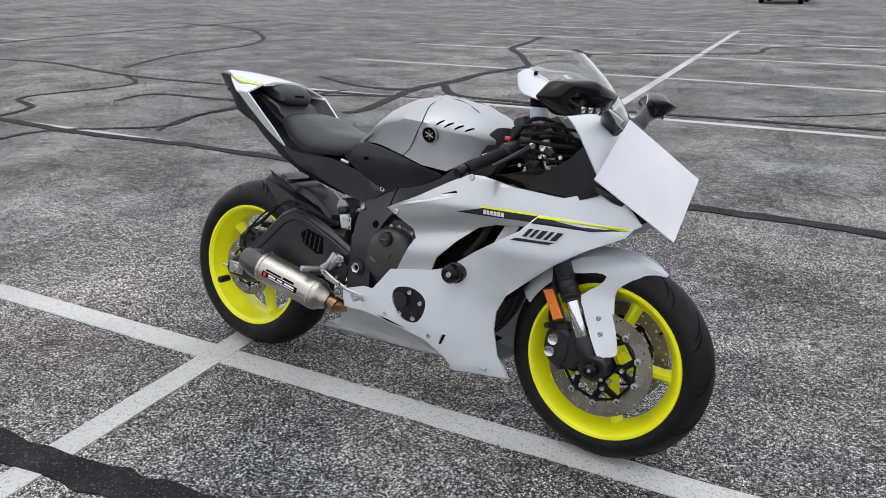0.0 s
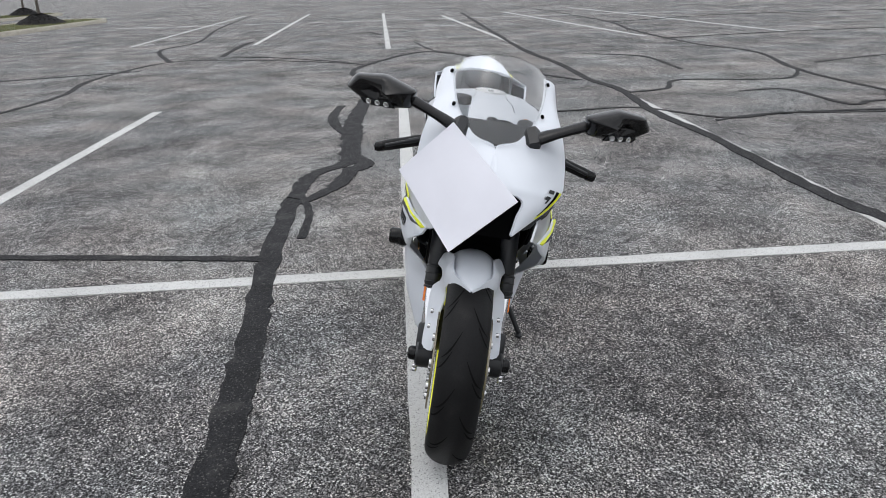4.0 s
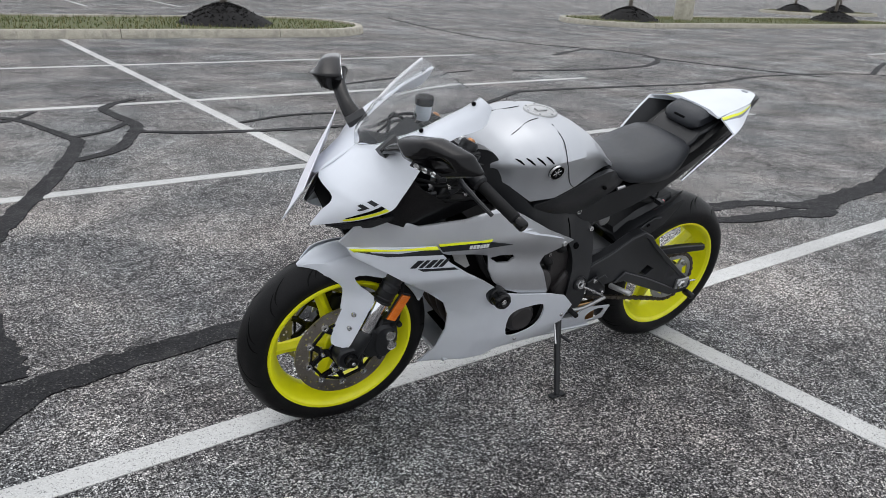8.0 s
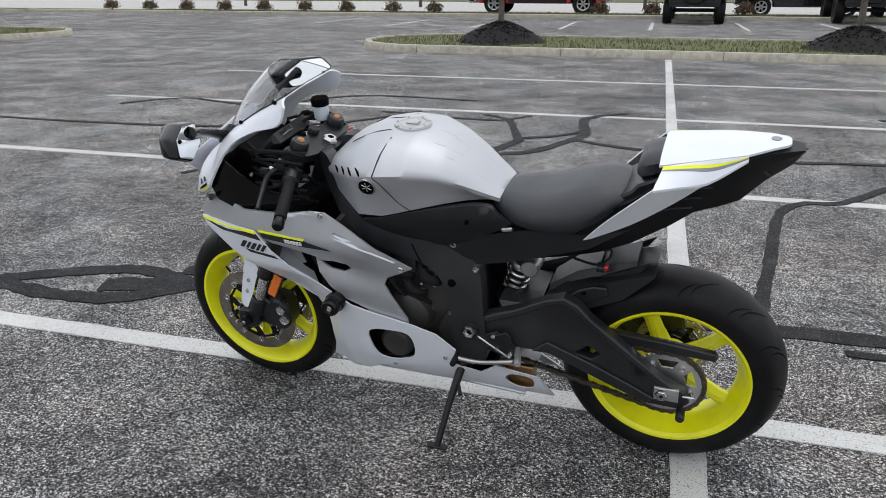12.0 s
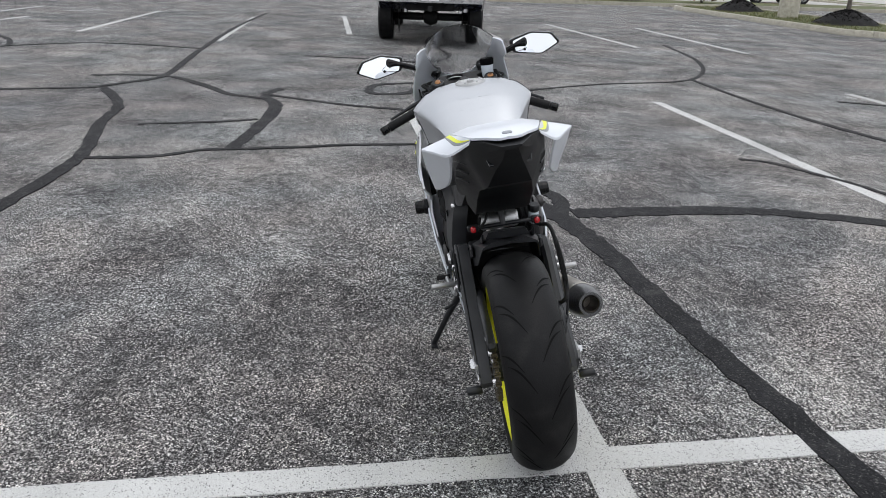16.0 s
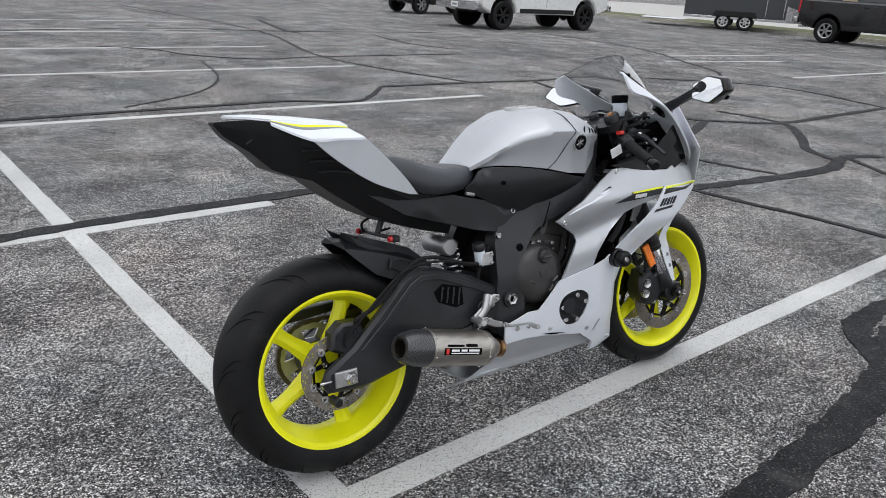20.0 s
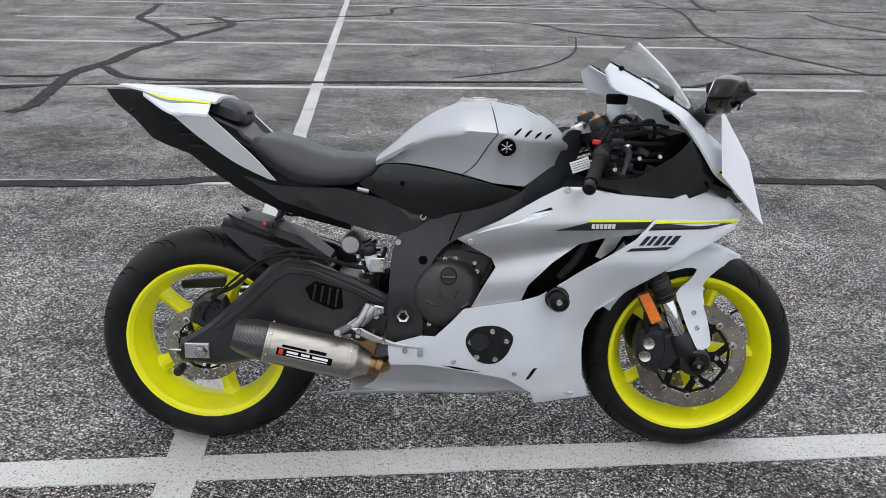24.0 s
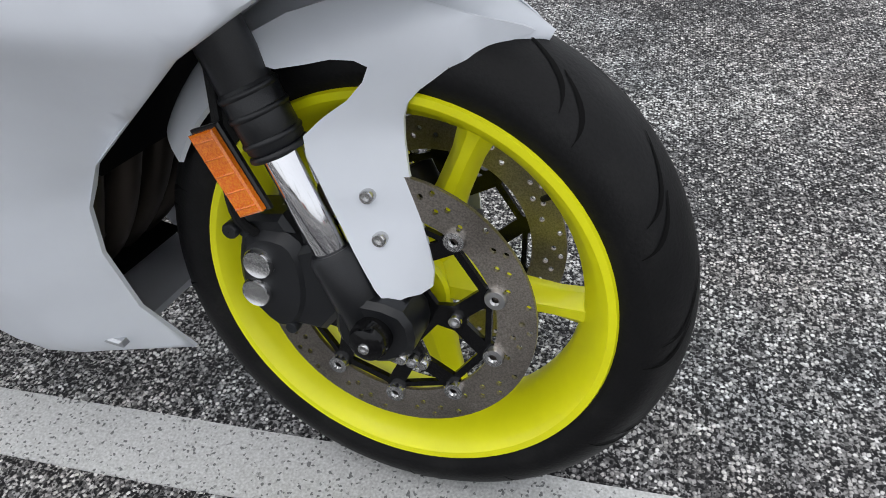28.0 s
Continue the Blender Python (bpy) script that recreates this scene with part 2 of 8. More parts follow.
def triangles(outline, holes=(), step=0.03):
    """Flat triangles that fill an outline but for its holes."""
    from mathutils.geometry import delaunay_2d_cdt
    pts, edges = [], []
    for loop in (outline, *holes):
        n = len(pts)
        pts += [Vector(p) for p in loop]
        edges += [(n + i, n + (i + 1) % len(loop)) for i in range(len(loop))]
    xs, zs = [p[0] for p in outline], [p[1] for p in outline]
    gx = min(xs) + step / 2
    while gx < max(xs):
        gz = min(zs) + step / 2
        while gz < max(zs):
            if inside((gx, gz), outline) and not any(inside((gx, gz), h) for h in holes):
                pts.append(Vector((gx, gz)))
            gz += step
        gx += step
    v, _, f, *_ = delaunay_2d_cdt(pts, edges, [], 0, 1e-5)
    keep = []
    for q in f:
        c = sum((v[i] for i in q), Vector((0, 0))) / len(q)
        if inside(c, outline) and not any(inside(c, h) for h in holes):
            keep.append(tuple(q))
    return [tuple(p) for p in v], keep


def panel(outline, depth, thick=0.004, holes=(), step=0.03):
    """A curved sheet: outline in (x, z), its outer face at y = depth(x, z)."""
    flat, tris = triangles(outline, holes, step)
    k = len(flat)
    pts = [(x, depth(x, z), z) for x, z in flat] + [(x, depth(x, z) - thick, z) for x, z in flat]
    faces, seen = [], {}
    for q in tris:
        a, b, c = (Vector(flat[i]) for i in q[:3])
        q = q if (b - a).cross(c - a) < 0 else q[::-1]
        faces += [q, tuple(i + k for i in q[::-1])]
        for i in range(len(q)):
            e = (q[i], q[(i + 1) % len(q)])
            seen[tuple(sorted(e))] = None if tuple(sorted(e)) in seen else e
    faces += [(b, a, a + k, b + k) for e in seen.values() if e for a, b in (e,)]
    return pts, faces


def part(name, shape, material, parent=None, label="", angle=38):
    """One mesh object from a shape, under a thing or a part."""
    me = bpy.data.meshes.new(name)
    me.from_pydata([tuple(p) for p in shape[0]], [], shape[1])
    me.materials.append(material)
    me.polygons.foreach_set("use_smooth", [True] * len(me.polygons))
    me.set_sharp_from_angle(angle=radians(angle))
    me.update()
    ob = new(name, me)
    if parent:
        ob.parent = parent
    return tagged(ob, label)


def soften(ob, width=0.004):
    """Rounds the hard edges of a cast or moulded part."""
    m = ob.modifiers.new("edge", "BEVEL")
    m.width, m.segments, m.limit_method, m.angle_limit = width, 2, "ANGLE", radians(50)
    return ob


def thing(name, shape, material, label, category, group="", kind="", angle=38):
    return tagged(part(name, shape, material, None, label, angle), label, category, group, kind)


def empty(name, m, label, category, group="", kind=""):
    ob = new(name)
    ob.matrix_world = m
    return tagged(ob, label, category, group, kind)

# ---- the car park ----


def asphalt():
    m, nt, b = shader("worn_asphalt")
    at = coords(nt)
    chips, fines, grit = node(nt, "ShaderNodeTexVoronoi", Scale=165.0), node(nt, "ShaderNodeTexVoronoi", Scale=330.0), node(nt, "ShaderNodeTexNoise", Scale=420.0, Detail=3.0)
    wear, patch, wide = (node(nt, "ShaderNodeTexNoise", Scale=s, Detail=d, Roughness=0.62) for s, d in ((14.0, 6.0), (1.5, 7.0), (0.28, 6.0)))
    for n in (chips, fines, grit, wear, patch, wide):
        nt.links.new(at, n.inputs["Vector"])
    one, two = nt.nodes.new("ShaderNodeSeparateColor"), nt.nodes.new("ShaderNodeSeparateColor")
    nt.links.new(chips.outputs["Color"], one.inputs["Color"])
    nt.links.new(fines.outputs["Color"], two.inputs["Color"])
    tones = [(0.0, (0.012, 0.012, 0.013)), (0.38, (0.030, 0.030, 0.031)), (0.53, (0.24, 0.238, 0.234)), (0.70, (0.60, 0.592, 0.578)), (1.0, (0.92, 0.91, 0.89))]
    stone, small = ramp(nt, one.outputs[0], tones), ramp(nt, two.outputs[0], tones)
    binder = ramp(nt, grit.outputs["Fac"], [(0.3, (0.008, 0.008, 0.009)), (0.7, (0.036, 0.035, 0.037))])
    rim = ramp(nt, chips.outputs["Distance"], [(0.38, 0.0), (0.62, 1.0)])
    col = mixed(nt, "MIX", rim, stone, mixed(nt, "MIX", 0.55, binder, small))
    col = mixed(nt, "MIX", ramp(nt, wear.outputs["Fac"], [(0.30, 0.62), (0.54, 0.0)]), col, binder)
    clump = node(nt, "ShaderNodeTexNoise", Scale=78.0, Detail=4.0, Roughness=0.7)
    nt.links.new(at, clump.inputs["Vector"])
    col = mixed(nt, "OVERLAY", 0.75, col, ramp(nt, clump.outputs["Fac"], [(0.36, 0.10), (0.5, 0.5), (0.64, 0.92)]))
    col = mixed(nt, "OVERLAY", 0.8, col, ramp(nt, patch.outputs["Fac"], [(0.35, (0.15, 0.15, 0.158)), (0.5, (0.42, 0.42, 0.425)), (0.65, (0.78, 0.77, 0.75))]))
    col = mixed(nt, "OVERLAY", 0.75, col, ramp(nt, wide.outputs["Fac"], [(0.36, (0.27, 0.27, 0.28)), (0.64, (0.62, 0.615, 0.60))]))
    hue = node(nt, "ShaderNodeTexNoise", Scale=0.9, Detail=5.0, Roughness=0.6)
    nt.links.new(at, hue.inputs["Vector"])
    col = mixed(nt, "MULTIPLY", 1.0, col, ramp(nt, hue.outputs["Fac"], [(0.38, (0.95, 0.985, 1.0)), (0.5, (1.0, 0.99, 0.985)), (0.64, (1.0, 0.95, 0.925))]))
    nt.links.new(col, b.inputs["Base Color"])
    b.inputs["Roughness"].default_value = 0.85
    b.inputs["Specular IOR Level"].default_value = 0.25
    h = nt.nodes.new("ShaderNodeMath")
    h.operation = "SUBTRACT"
    nt.links.new(one.outputs[0], h.inputs[0])
    nt.links.new(chips.outputs["Distance"], h.inputs[1])
    bumped(nt, b, h.outputs["Value"], 1.0, 0.004)
    return m


def road_paint():
    m, nt, b = shader("worn_white_line_paint")
    at = coords(nt)
    pits, wear, broad, lump = node(nt, "ShaderNodeTexVoronoi", Scale=300.0), node(nt, "ShaderNodeTexNoise", Scale=70.0, Detail=7.0, Roughness=0.8), node(nt, "ShaderNodeTexNoise", Scale=1.6, Detail=5.0), node(nt, "ShaderNodeTexNoise", Scale=260.0, Detail=3.0)
    for n in (pits, wear, broad, lump):
        nt.links.new(at, n.inputs["Vector"])
    pick = nt.nodes.new("ShaderNodeSeparateColor")
    nt.links.new(pits.outputs["Color"], pick.inputs["Color"])
    col = ramp(nt, broad.outputs["Fac"], [(0.3, (0.44, 0.44, 0.43)), (0.7, (0.62, 0.62, 0.605))])
    col = mixed(nt, "OVERLAY", 0.5, col, ramp(nt, lump.outputs["Fac"], [(0.3, 0.25), (0.7, 0.75)]))
    col = mixed(nt, "MIX", ramp(nt, pick.outputs[0], [(0.05, 0.75), (0.10, 0.0)]), col, (0.045, 0.045, 0.046))
    col = mixed(nt, "MIX", ramp(nt, wear.outputs["Fac"], [(0.66, 0.0), (0.74, 0.8)]), col, (0.09, 0.09, 0.09))
    nt.links.new(col, b.inputs["Base Color"])
    b.inputs["Roughness"].default_value = 0.7
    bumped(nt, b, pick.outputs[0], 0.5, 0.003)
    return m


def tar():
    m, nt, b = shader("crack_sealing_tar")
    at = coords(nt)
    f, w, g = node(nt, "ShaderNodeTexNoise", Scale=120.0, Detail=6.0, Roughness=0.7), node(nt, "ShaderNodeTexNoise", Scale=6.0, Detail=7.0, Roughness=0.65), node(nt, "ShaderNodeTexVoronoi", Scale=210.0)
    for n in (f, w, g):
        nt.links.new(at, n.inputs["Vector"])
    pick = nt.nodes.new("ShaderNodeSeparateColor")
    nt.links.new(g.outputs["Color"], pick.inputs["Color"])
    col = ramp(nt, w.outputs["Fac"], [(0.3, (0.009, 0.009, 0.010)), (0.55, (0.020, 0.020, 0.022)), (0.72, (0.05, 0.049, 0.048))])
    col = mixed(nt, "OVERLAY", 0.8, col, ramp(nt, f.outputs["Fac"], [(0.3, 0.12), (0.7, 0.88)]))
    col = mixed(nt, "MIX", ramp(nt, pick.outputs[0], [(0.90, 0.0), (0.96, 0.55)]), col, (0.16, 0.157, 0.15))
    nt.links.new(col, b.inputs["Base Color"])
    b.inputs["Roughness"].default_value = 0.65
    b.inputs["Specular IOR Level"].default_value = 0.1
    bumped(nt, b, f.outputs["Fac"], 0.9, 0.006)
    return m


ASPHALT, PAINT, TAR = asphalt(), road_paint(), tar()
CONCRETE = finish("kerb_concrete", (0.40, 0.375, 0.31), 0.8, grain=0.5, size=120, dirt=0.25, bump=0.3)
PALECONCRETE = finish("pale_concrete_road", (0.42, 0.41, 0.39), 0.8, grain=0.4, size=40, dirt=0.12)
SOIL = finish("dark_mulch", (0.012, 0.011, 0.011), 0.9, grain=0.6, size=30, dirt=0.4, bump=0.4)
TURF = finish("short_turf", (0.085, 0.095, 0.03), 0.9, grain=0.6, size=60, dirt=0.35, bump=0.4)
BARK = finish("grey_bark", (0.11, 0.095, 0.08), 0.85, grain=0.5, size=60, dirt=0.4, bump=0.5)

thing("ground", ([(-400, -400, 0), (400, -400, 0), (400, 400, 0), (-400, 400, 0)], [(0, 1, 2, 3)]), ASPHALT, "worn grey asphalt of a wide car park", "ground", kind="structure")


def ribbon(path, widths, z, rough=0.0, seed=0, n=1):
    """A flat strip of tar or paint along a line on the ground, with uneven edges and a thin side."""
    rnd = random.Random(seed)
    line = spline([(*p, 0) for p in path], n) if n > 1 else [(*p, 0) for p in path]
    k, left, right = len(line), [], []
    for i, p in enumerate(line):
        d = (Vector(line[min(i + 1, k - 1)]) - Vector(line[max(i - 1, 0)])).normalized()
        s = Vector((-d.y, d.x, 0))
        w = np.interp(i / max(1, k - 1), np.linspace(0, 1, len(widths)), widths) / 2
        left.append(Vector(p) + s * w * (1 + rough * rnd.uniform(-1, 1)))
        right.append(Vector(p) - s * w * (1 + rough * rnd.uniform(-1, 1)))
    rings = [[(l.x, l.y, 0), (l.x, l.y, z), (r.x, r.y, z), (r.x, r.y, 0)] for l, r in zip(left, right)]
    return loft(rings)


def paint_line(a, b, width=0.104, seed=0, name="parking_line", z=0.003):
    n = max(2, int((Vector(b) - Vector(a)).length / 0.12))
    path = [tuple(Vector(a).lerp(Vector(b), i / n)) for i in range(n + 1)]
    return thing(name, ribbon(path, [width, width], z, 0.05, seed), PAINT, "worn white painted line on the asphalt", "painted line", "parking lines", "structure", angle=60)


SLOPE = 0.0376
# stall dividers, parallel to the one that the motorcycle stands beside
for i, (y, x0, x1) in enumerate([(2.115, -6.86, 3.64), (-0.737, -7.23, 4.41), (-3.607, -7.38, 5.22), (-6.462, -7.45, 5.35),
                                 (4.733, -6.96, -0.87), (7.708, -6.01, 3.42), (10.726, -7.22, 3.35), (13.579, -7.69, 3.14), (16.433, -7.87, 3.48), (19.287, -8.21, 3.59)]):
    paint_line((x0, y + SLOPE * x0), (x1, y + SLOPE * x1), seed=i)
# the spine line between two rows
paint_line((-1.327, -10.35), (-2.102, 6.62), seed=31, z=0.0042)
paint_line((-2.101, 6.6), (-2.713, 20.0), seed=32, z=0.0042)
# the rows across the aisles
for i, (a, b) in enumerate([((-16.82, -1.93), (-33.73, -3.08)), ((-14.45, 1.35), (-31.61, 0.36)), ((-14.55, 4.00), (-27.82, 2.77)), ((-15.23, 6.93), (-29.13, 5.18)), ((-15.18, 9.95), (-30.87, 8.16)),
                            ((-17.56, -5.16), (-34.13, -6.09)), ((-27.06, -9.57), (-24.45, 13.35)),
                            ((11.11, 7.90), (17.16, 7.92)), ((11.90, 11.38), (18.07, 11.08)), ((10.00, 5.20), (16.05, 5.34)), ((11.85, 2.94), (17.02, 3.15)), ((11.66, -0.09), (16.87, 0.12)), ((10.51, -2.56), (16.22, -2.10)), ((9.86, -4.44), (15.67, -4.34)),
                            ((-0.67, 17.09), (3.77, 17.28)), ((10.69, 10.54), (14.37, 10.03)),
                            ((13.6, -19.6), (13.75, -23.1)), ((10.6, -19.0), (10.45, -22.9)), ((7.65, -18.5), (7.55, -22.4)), ((4.8, -18.2), (4.65, -22.2)), ((2.05, -18.1), (2.2, -22.2)), ((-0.5, -18.2), (-0.35, -22.3)), ((-3.15, -18.6), (-2.95, -22.8)), ((-5.7, -18.8), (-5.5, -23.0))]):
    paint_line(a, b, 0.11, seed=40 + i)

def seal(line, widths):
    i = len(SEALS)
    SEALS.append(thing("crack_seal", ribbon(line, widths, 0.0056 + 0.0003 * (i % 9), 0.22, 100 + i, 11), TAR, "black tar band sealing a crack in the asphalt", "crack seal", "crack seals", "structure", angle=60))


SEALS = []
# the broad band beside the motorcycle, with its loop
seal([(-9.35, 1.36), (-7.92, 1.39), (-7.37, 1.39), (-6.26, 1.37), (-5.51, 1.41), (-4.92, 1.45), (-4.39, 1.49), (-4.20, 1.45), (-4.04, 1.31), (-3.78, 1.23), (-3.34, 1.23), (-3.16, 1.22), (-2.06, 1.29), (-1.26, 1.38), (-0.65, 1.44), (-0.04, 1.50), (0.37, 1.58), (0.78, 1.71)], [0.09, 0.14, 0.20, 0.17, 0.12, 0.12, 0.115, 0.12, 0.13, 0.15])
seal([(0.32, 1.56), (0.58, 1.81), (0.91, 1.88), (1.30, 1.85), (1.82, 1.91), (2.58, 1.98), (3.43, 2.08), (4.00, 2.14)], [0.12, 0.12, 0.1, 0.13, 0.11, 0.09])
seal([(0.37, 1.58), (0.70, 1.50), (0.97, 1.59), (1.35, 1.83)], [0.1, 0.11, 0.1])
seal([(-2.16, 1.26), (-2.27, 0.42), (-2.38, -0.42), (-2.54, -0.76), (-2.80, -0.86), (-3.13, -1.30), (-3.66, -1.96)], [0.07, 0.06, 0.07, 0.06])
seal([(-4.46, 1.53), (-4.21, 1.63), (-4.02, 1.54), (-3.62, 1.48), (-3.32, 1.36), (-3.18, 1.27)], [0.12, 0.16, 0.10, 0.08])
seal([(-7.14, 1.14), (-6.48, 1.12), (-5.96, 1.20), (-5.62, 1.30), (-5.40, 1.39)], [0.09, 0.10, 0.08])
# the straight joint along the next stall line
seal([(-29.50, 3.60), (-20.98, 3.78), (-13.33, 3.99), (-10.61, 4.24), (-8.57, 4.31), (-7.61, 4.47), (-5.90, 4.43), (-4.84, 4.54), (-3.02, 4.59), (-2.09, 4.74), (-0.96, 4.81), (0.03, 4.83), (0.89, 4.76), (1.81, 4.74), (2.92, 4.96), (3.79, 5.06), (4.83, 5.52)], [0.11, 0.1, 0.1, 0.1, 0.12, 0.11, 0.1, 0.1])
seal([(4.78, 5.65), (5.10, 5.42), (5.74, 5.10), (7.20, 5.15), (8.75, 5.22), (13.12, 5.32), (17.63, 5.19)], [0.08, 0.09, 0.08])
seal([(1.71, 4.72), (1.76, 4.24), (1.96, 3.94), (2.00, 3.73), (2.08, 3.22), (2.17, 2.83), (2.22, 2.13)], [0.06, 0.05, 0.06, 0.05])
seal([(2.00, 3.73), (2.77, 3.63), (3.81, 3.57), (4.45, 3.75), (4.93, 3.62)], [0.1, 0.13, 0.08])
seal([(2.90, 4.64), (3.02, 4.03), (3.16, 3.67)], [0.05, 0.05])
seal([(5.71, 5.93), (5.74, 5.10), (5.06, 4.49), (4.48, 4.11), (4.26, 3.70)], [0.07, 0.1, 0.07])
seal([(8.08, 3.57), (7.57, 1.96), (6.52, 1.84), (5.50, 1.93), (4.72, 2.25), (4.72, 2.62), (5.32, 2.53), (5.51, 1.97)], [0.06, 0.09, 0.1, 0.1])
seal([(4.55, 3.81), (3.96, 2.91), (3.56, 2.04), (2.87, 1.98), (2.29, 1.89)], [0.05, 0.07, 0.12, 0.1])
seal([(2.53, 8.79), (4.07, 8.83), (5.25, 8.78), (6.80, 8.89), (7.53, 8.61), (8.54, 8.09), (9.99, 8.77), (11.00, 10.17)], [0.08, 0.09, 0.08, 0.06])
seal([(5.14, 8.67), (4.60, 6.85), (4.78, 5.65)], [0.07, 0.06])
seal([(-2.05, 7.86), (-0.95, 7.97), (-0.08, 8.04), (0.87, 8.11), (1.66, 7.90), (2.53, 8.79)], [0.09, 0.09, 0.06])
# behind the motorcycle
seal([(-9.35, 1.36), (-10.20, 1.00), (-11.36, 1.09), (-13.42, 2.03), (-12.28, 2.88), (-10.24, 2.94), (-9.82, 3.44), (-8.56, 4.18)], [0.1, 0.08, 0.07])
seal([(-5.52, -3.13), (-7.13, -3.06), (-8.93, -2.91), (-10.78, -3.22), (-13.24, -2.79), (-13.06, -1.24), (-11.90, 0.69), (-11.36, 1.09)], [0.09, 0.09, 0.07, 0.06])
seal([(-13.24, -2.79), (-16.17, -3.94), (-18.55, -3.74), (-24.64, -4.78), (-34.41, -5.81)], [0.1, 0.08])
seal([(-30.60, 6.71), (-21.30, 7.37), (-17.13, 7.15), (-13.24, 7.26), (-11.15, 7.66), (-7.91, 7.20), (-2.05, 7.86)], [0.1, 0.08, 0.08])
seal([(-11.94, 4.90), (-11.19, 5.74), (-9.28, 5.79)], [0.05, 0.08, 0.05])
seal([(-6.19, 2.94), (-6.25, 3.64), (-6.27, 4.34), (-5.53, 4.99), (-5.65, 5.72), (-5.36, 7.62)], [0.045, 0.05, 0.06])
seal([(-7.33, 4.52), (-7.54, 5.03), (-8.22, 5.41), (-7.99, 6.67), (-8.87, 7.26)], [0.07, 0.05])
seal([(-8.12, 1.41), (-7.28, 2.13), (-6.19, 2.94)], [0.05, 0.045])
seal([(-20.39, 7.41), (-21.98, 11.63), (-21.18, 17.31)], [0.08, 0.08])
seal([(-14.54, 7.26), (-15.08, 10.81), (-15.14, 17.33)], [0.07, 0.07])
# towards the planted island
seal([(1.79, -0.24), (1.67, -0.45), (1.21, -0.69), (0.95, -0.79), (0.40, -0.92)], [0.05, 0.05])
seal([(0.43, 1.48), (0.45, 1.22), (0.48, 0.79), (0.47, 0.34), (0.36, -0.07), (0.19, -0.50), (0.02, -0.93), (-0.22, -1.59), (-0.37, -2.17)], [0.17, 0.16, 0.14, 0.12, 0.12, 0.11, 0.1])
seal([(-0.37, -2.17), (-0.21, -2.68), (-0.03, -3.17), (0.28, -3.42)], [0.08, 0.07, 0.08])
seal([(-0.03, -3.17), (-0.21, -3.48)], [0.05, 0.05])
seal([(0.00, -3.11), (0.45, -3.11), (0.94, -3.22), (1.41, -3.28)], [0.07, 0.06, 0.05])
seal([(-0.19, -1.51), (-0.55, -1.74), (-0.75, -2.16), (-0.89, -2.63), (-0.79, -3.44), (-1.14, -3.91)], [0.08, 0.1, 0.1, 0.07])
seal([(-0.37, -2.30), (-0.64, -2.46), (-0.85, -2.75)], [0.06, 0.05])
seal([(-0.78, -2.40), (-1.32, -2.13), (-2.38, -1.97), (-3.02, -2.05), (-4.08, -2.29), (-5.52, -3.13)], [0.07, 0.08, 0.06, 0.07])
seal([(-1.73, -2.41), (-2.26, -2.60), (-2.80, -2.57)], [0.05, 0.06])
seal([(-3.65, -4.23), (-4.75, -4.62), (-6.11, -4.95)], [0.07, 0.08, 0.05])
seal([(-8.98, -6.41), (-10.73, -7.17), (-10.95, -5.77), (-9.65, -4.77), (-8.18, -4.59), (-6.77, -4.78)], [0.09, 0.1, 0.1])
seal([(-10.79, -5.89), (-11.09, -4.69), (-11.78, -2.84)], [0.1, 0.08])
seal([(-10.73, -7.17), (-9.69, -9.71), (-10.48, -15.33)], [0.08, 0.08])
seal([(6.26, -1.78), (4.70, -1.76), (3.38, -1.84), (2.35, -2.07), (1.52, -2.57), (1.02, -3.41)], [0.06, 0.06, 0.09, 0.05])
seal([(4.61, -2.87), (4.13, -3.46), (2.94, -3.27), (2.38, -4.08), (1.78, -4.37), (0.62, -4.30)], [0.06, 0.08, 0.06])
seal([(4.00, 2.14), (4.85, 1.10), (5.64, -0.26), (6.26, -1.78), (8.32, -2.81), (11.14, -3.32)], [0.06, 0.05, 0.07])
seal([(7.57, 1.96), (8.60, 1.34), (10.52, 1.52), (12.61, 1.08)], [0.08, 0.06])
seal([(8.75, 5.22), (9.24, 6.94), (8.54, 8.09)], [0.06, 0.06])
seal([(11.00, 10.17), (13.03, 13.70), (13.78, 20.52)], [0.07, 0.07])
seal([(4.07, 8.83), (3.45, 12.08), (4.49, 17.51), (3.82, 26.01)], [0.06, 0.06])
seal([(-2.47, 1.40), (-2.96, 1.37), (-3.50, 1.22)], [0.05, 0.05])
# the far network
seal([(-4.46, 6.39), (-4.41, 6.69), (-4.60, 7.65), (-4.69, 8.32), (-4.58, 8.96), (-4.58, 9.88), (-4.35, 10.87), (-4.05, 12.30), (-4.15, 12.93), (-4.64, 13.68)], [0.104, 0.149, 0.13])
seal([(-5.23, 7.95), (-4.70, 8.08), (-4.55, 8.57), (-4.05, 7.96), (-3.21, 7.87), (-2.15, 7.85)], [0.072, 0.103, 0.09])
seal([(-4.38, 10.98), (-5.05, 12.24), (-5.70, 13.31), (-5.89, 14.47), (-6.14, 15.82)], [0.088, 0.127, 0.11])
seal([(-4.70, 12.49), (-3.24, 13.71), (-1.69, 14.55), (-1.24, 16.21), (2.28, 17.33), (5.30, 16.92), (9.34, 17.02)], [0.056, 0.081, 0.07])
seal([(0.28, 13.82), (1.00, 13.34), (1.39, 12.42), (2.31, 11.84), (3.34, 12.04), (6.38, 12.21)], [0.048, 0.069, 0.06])
seal([(6.07, 20.70), (5.25, 17.44), (5.22, 16.42)], [0.072, 0.103, 0.09])
seal([(7.02, 16.12), (6.67, 14.40), (6.97, 13.15)], [0.056, 0.081, 0.07])
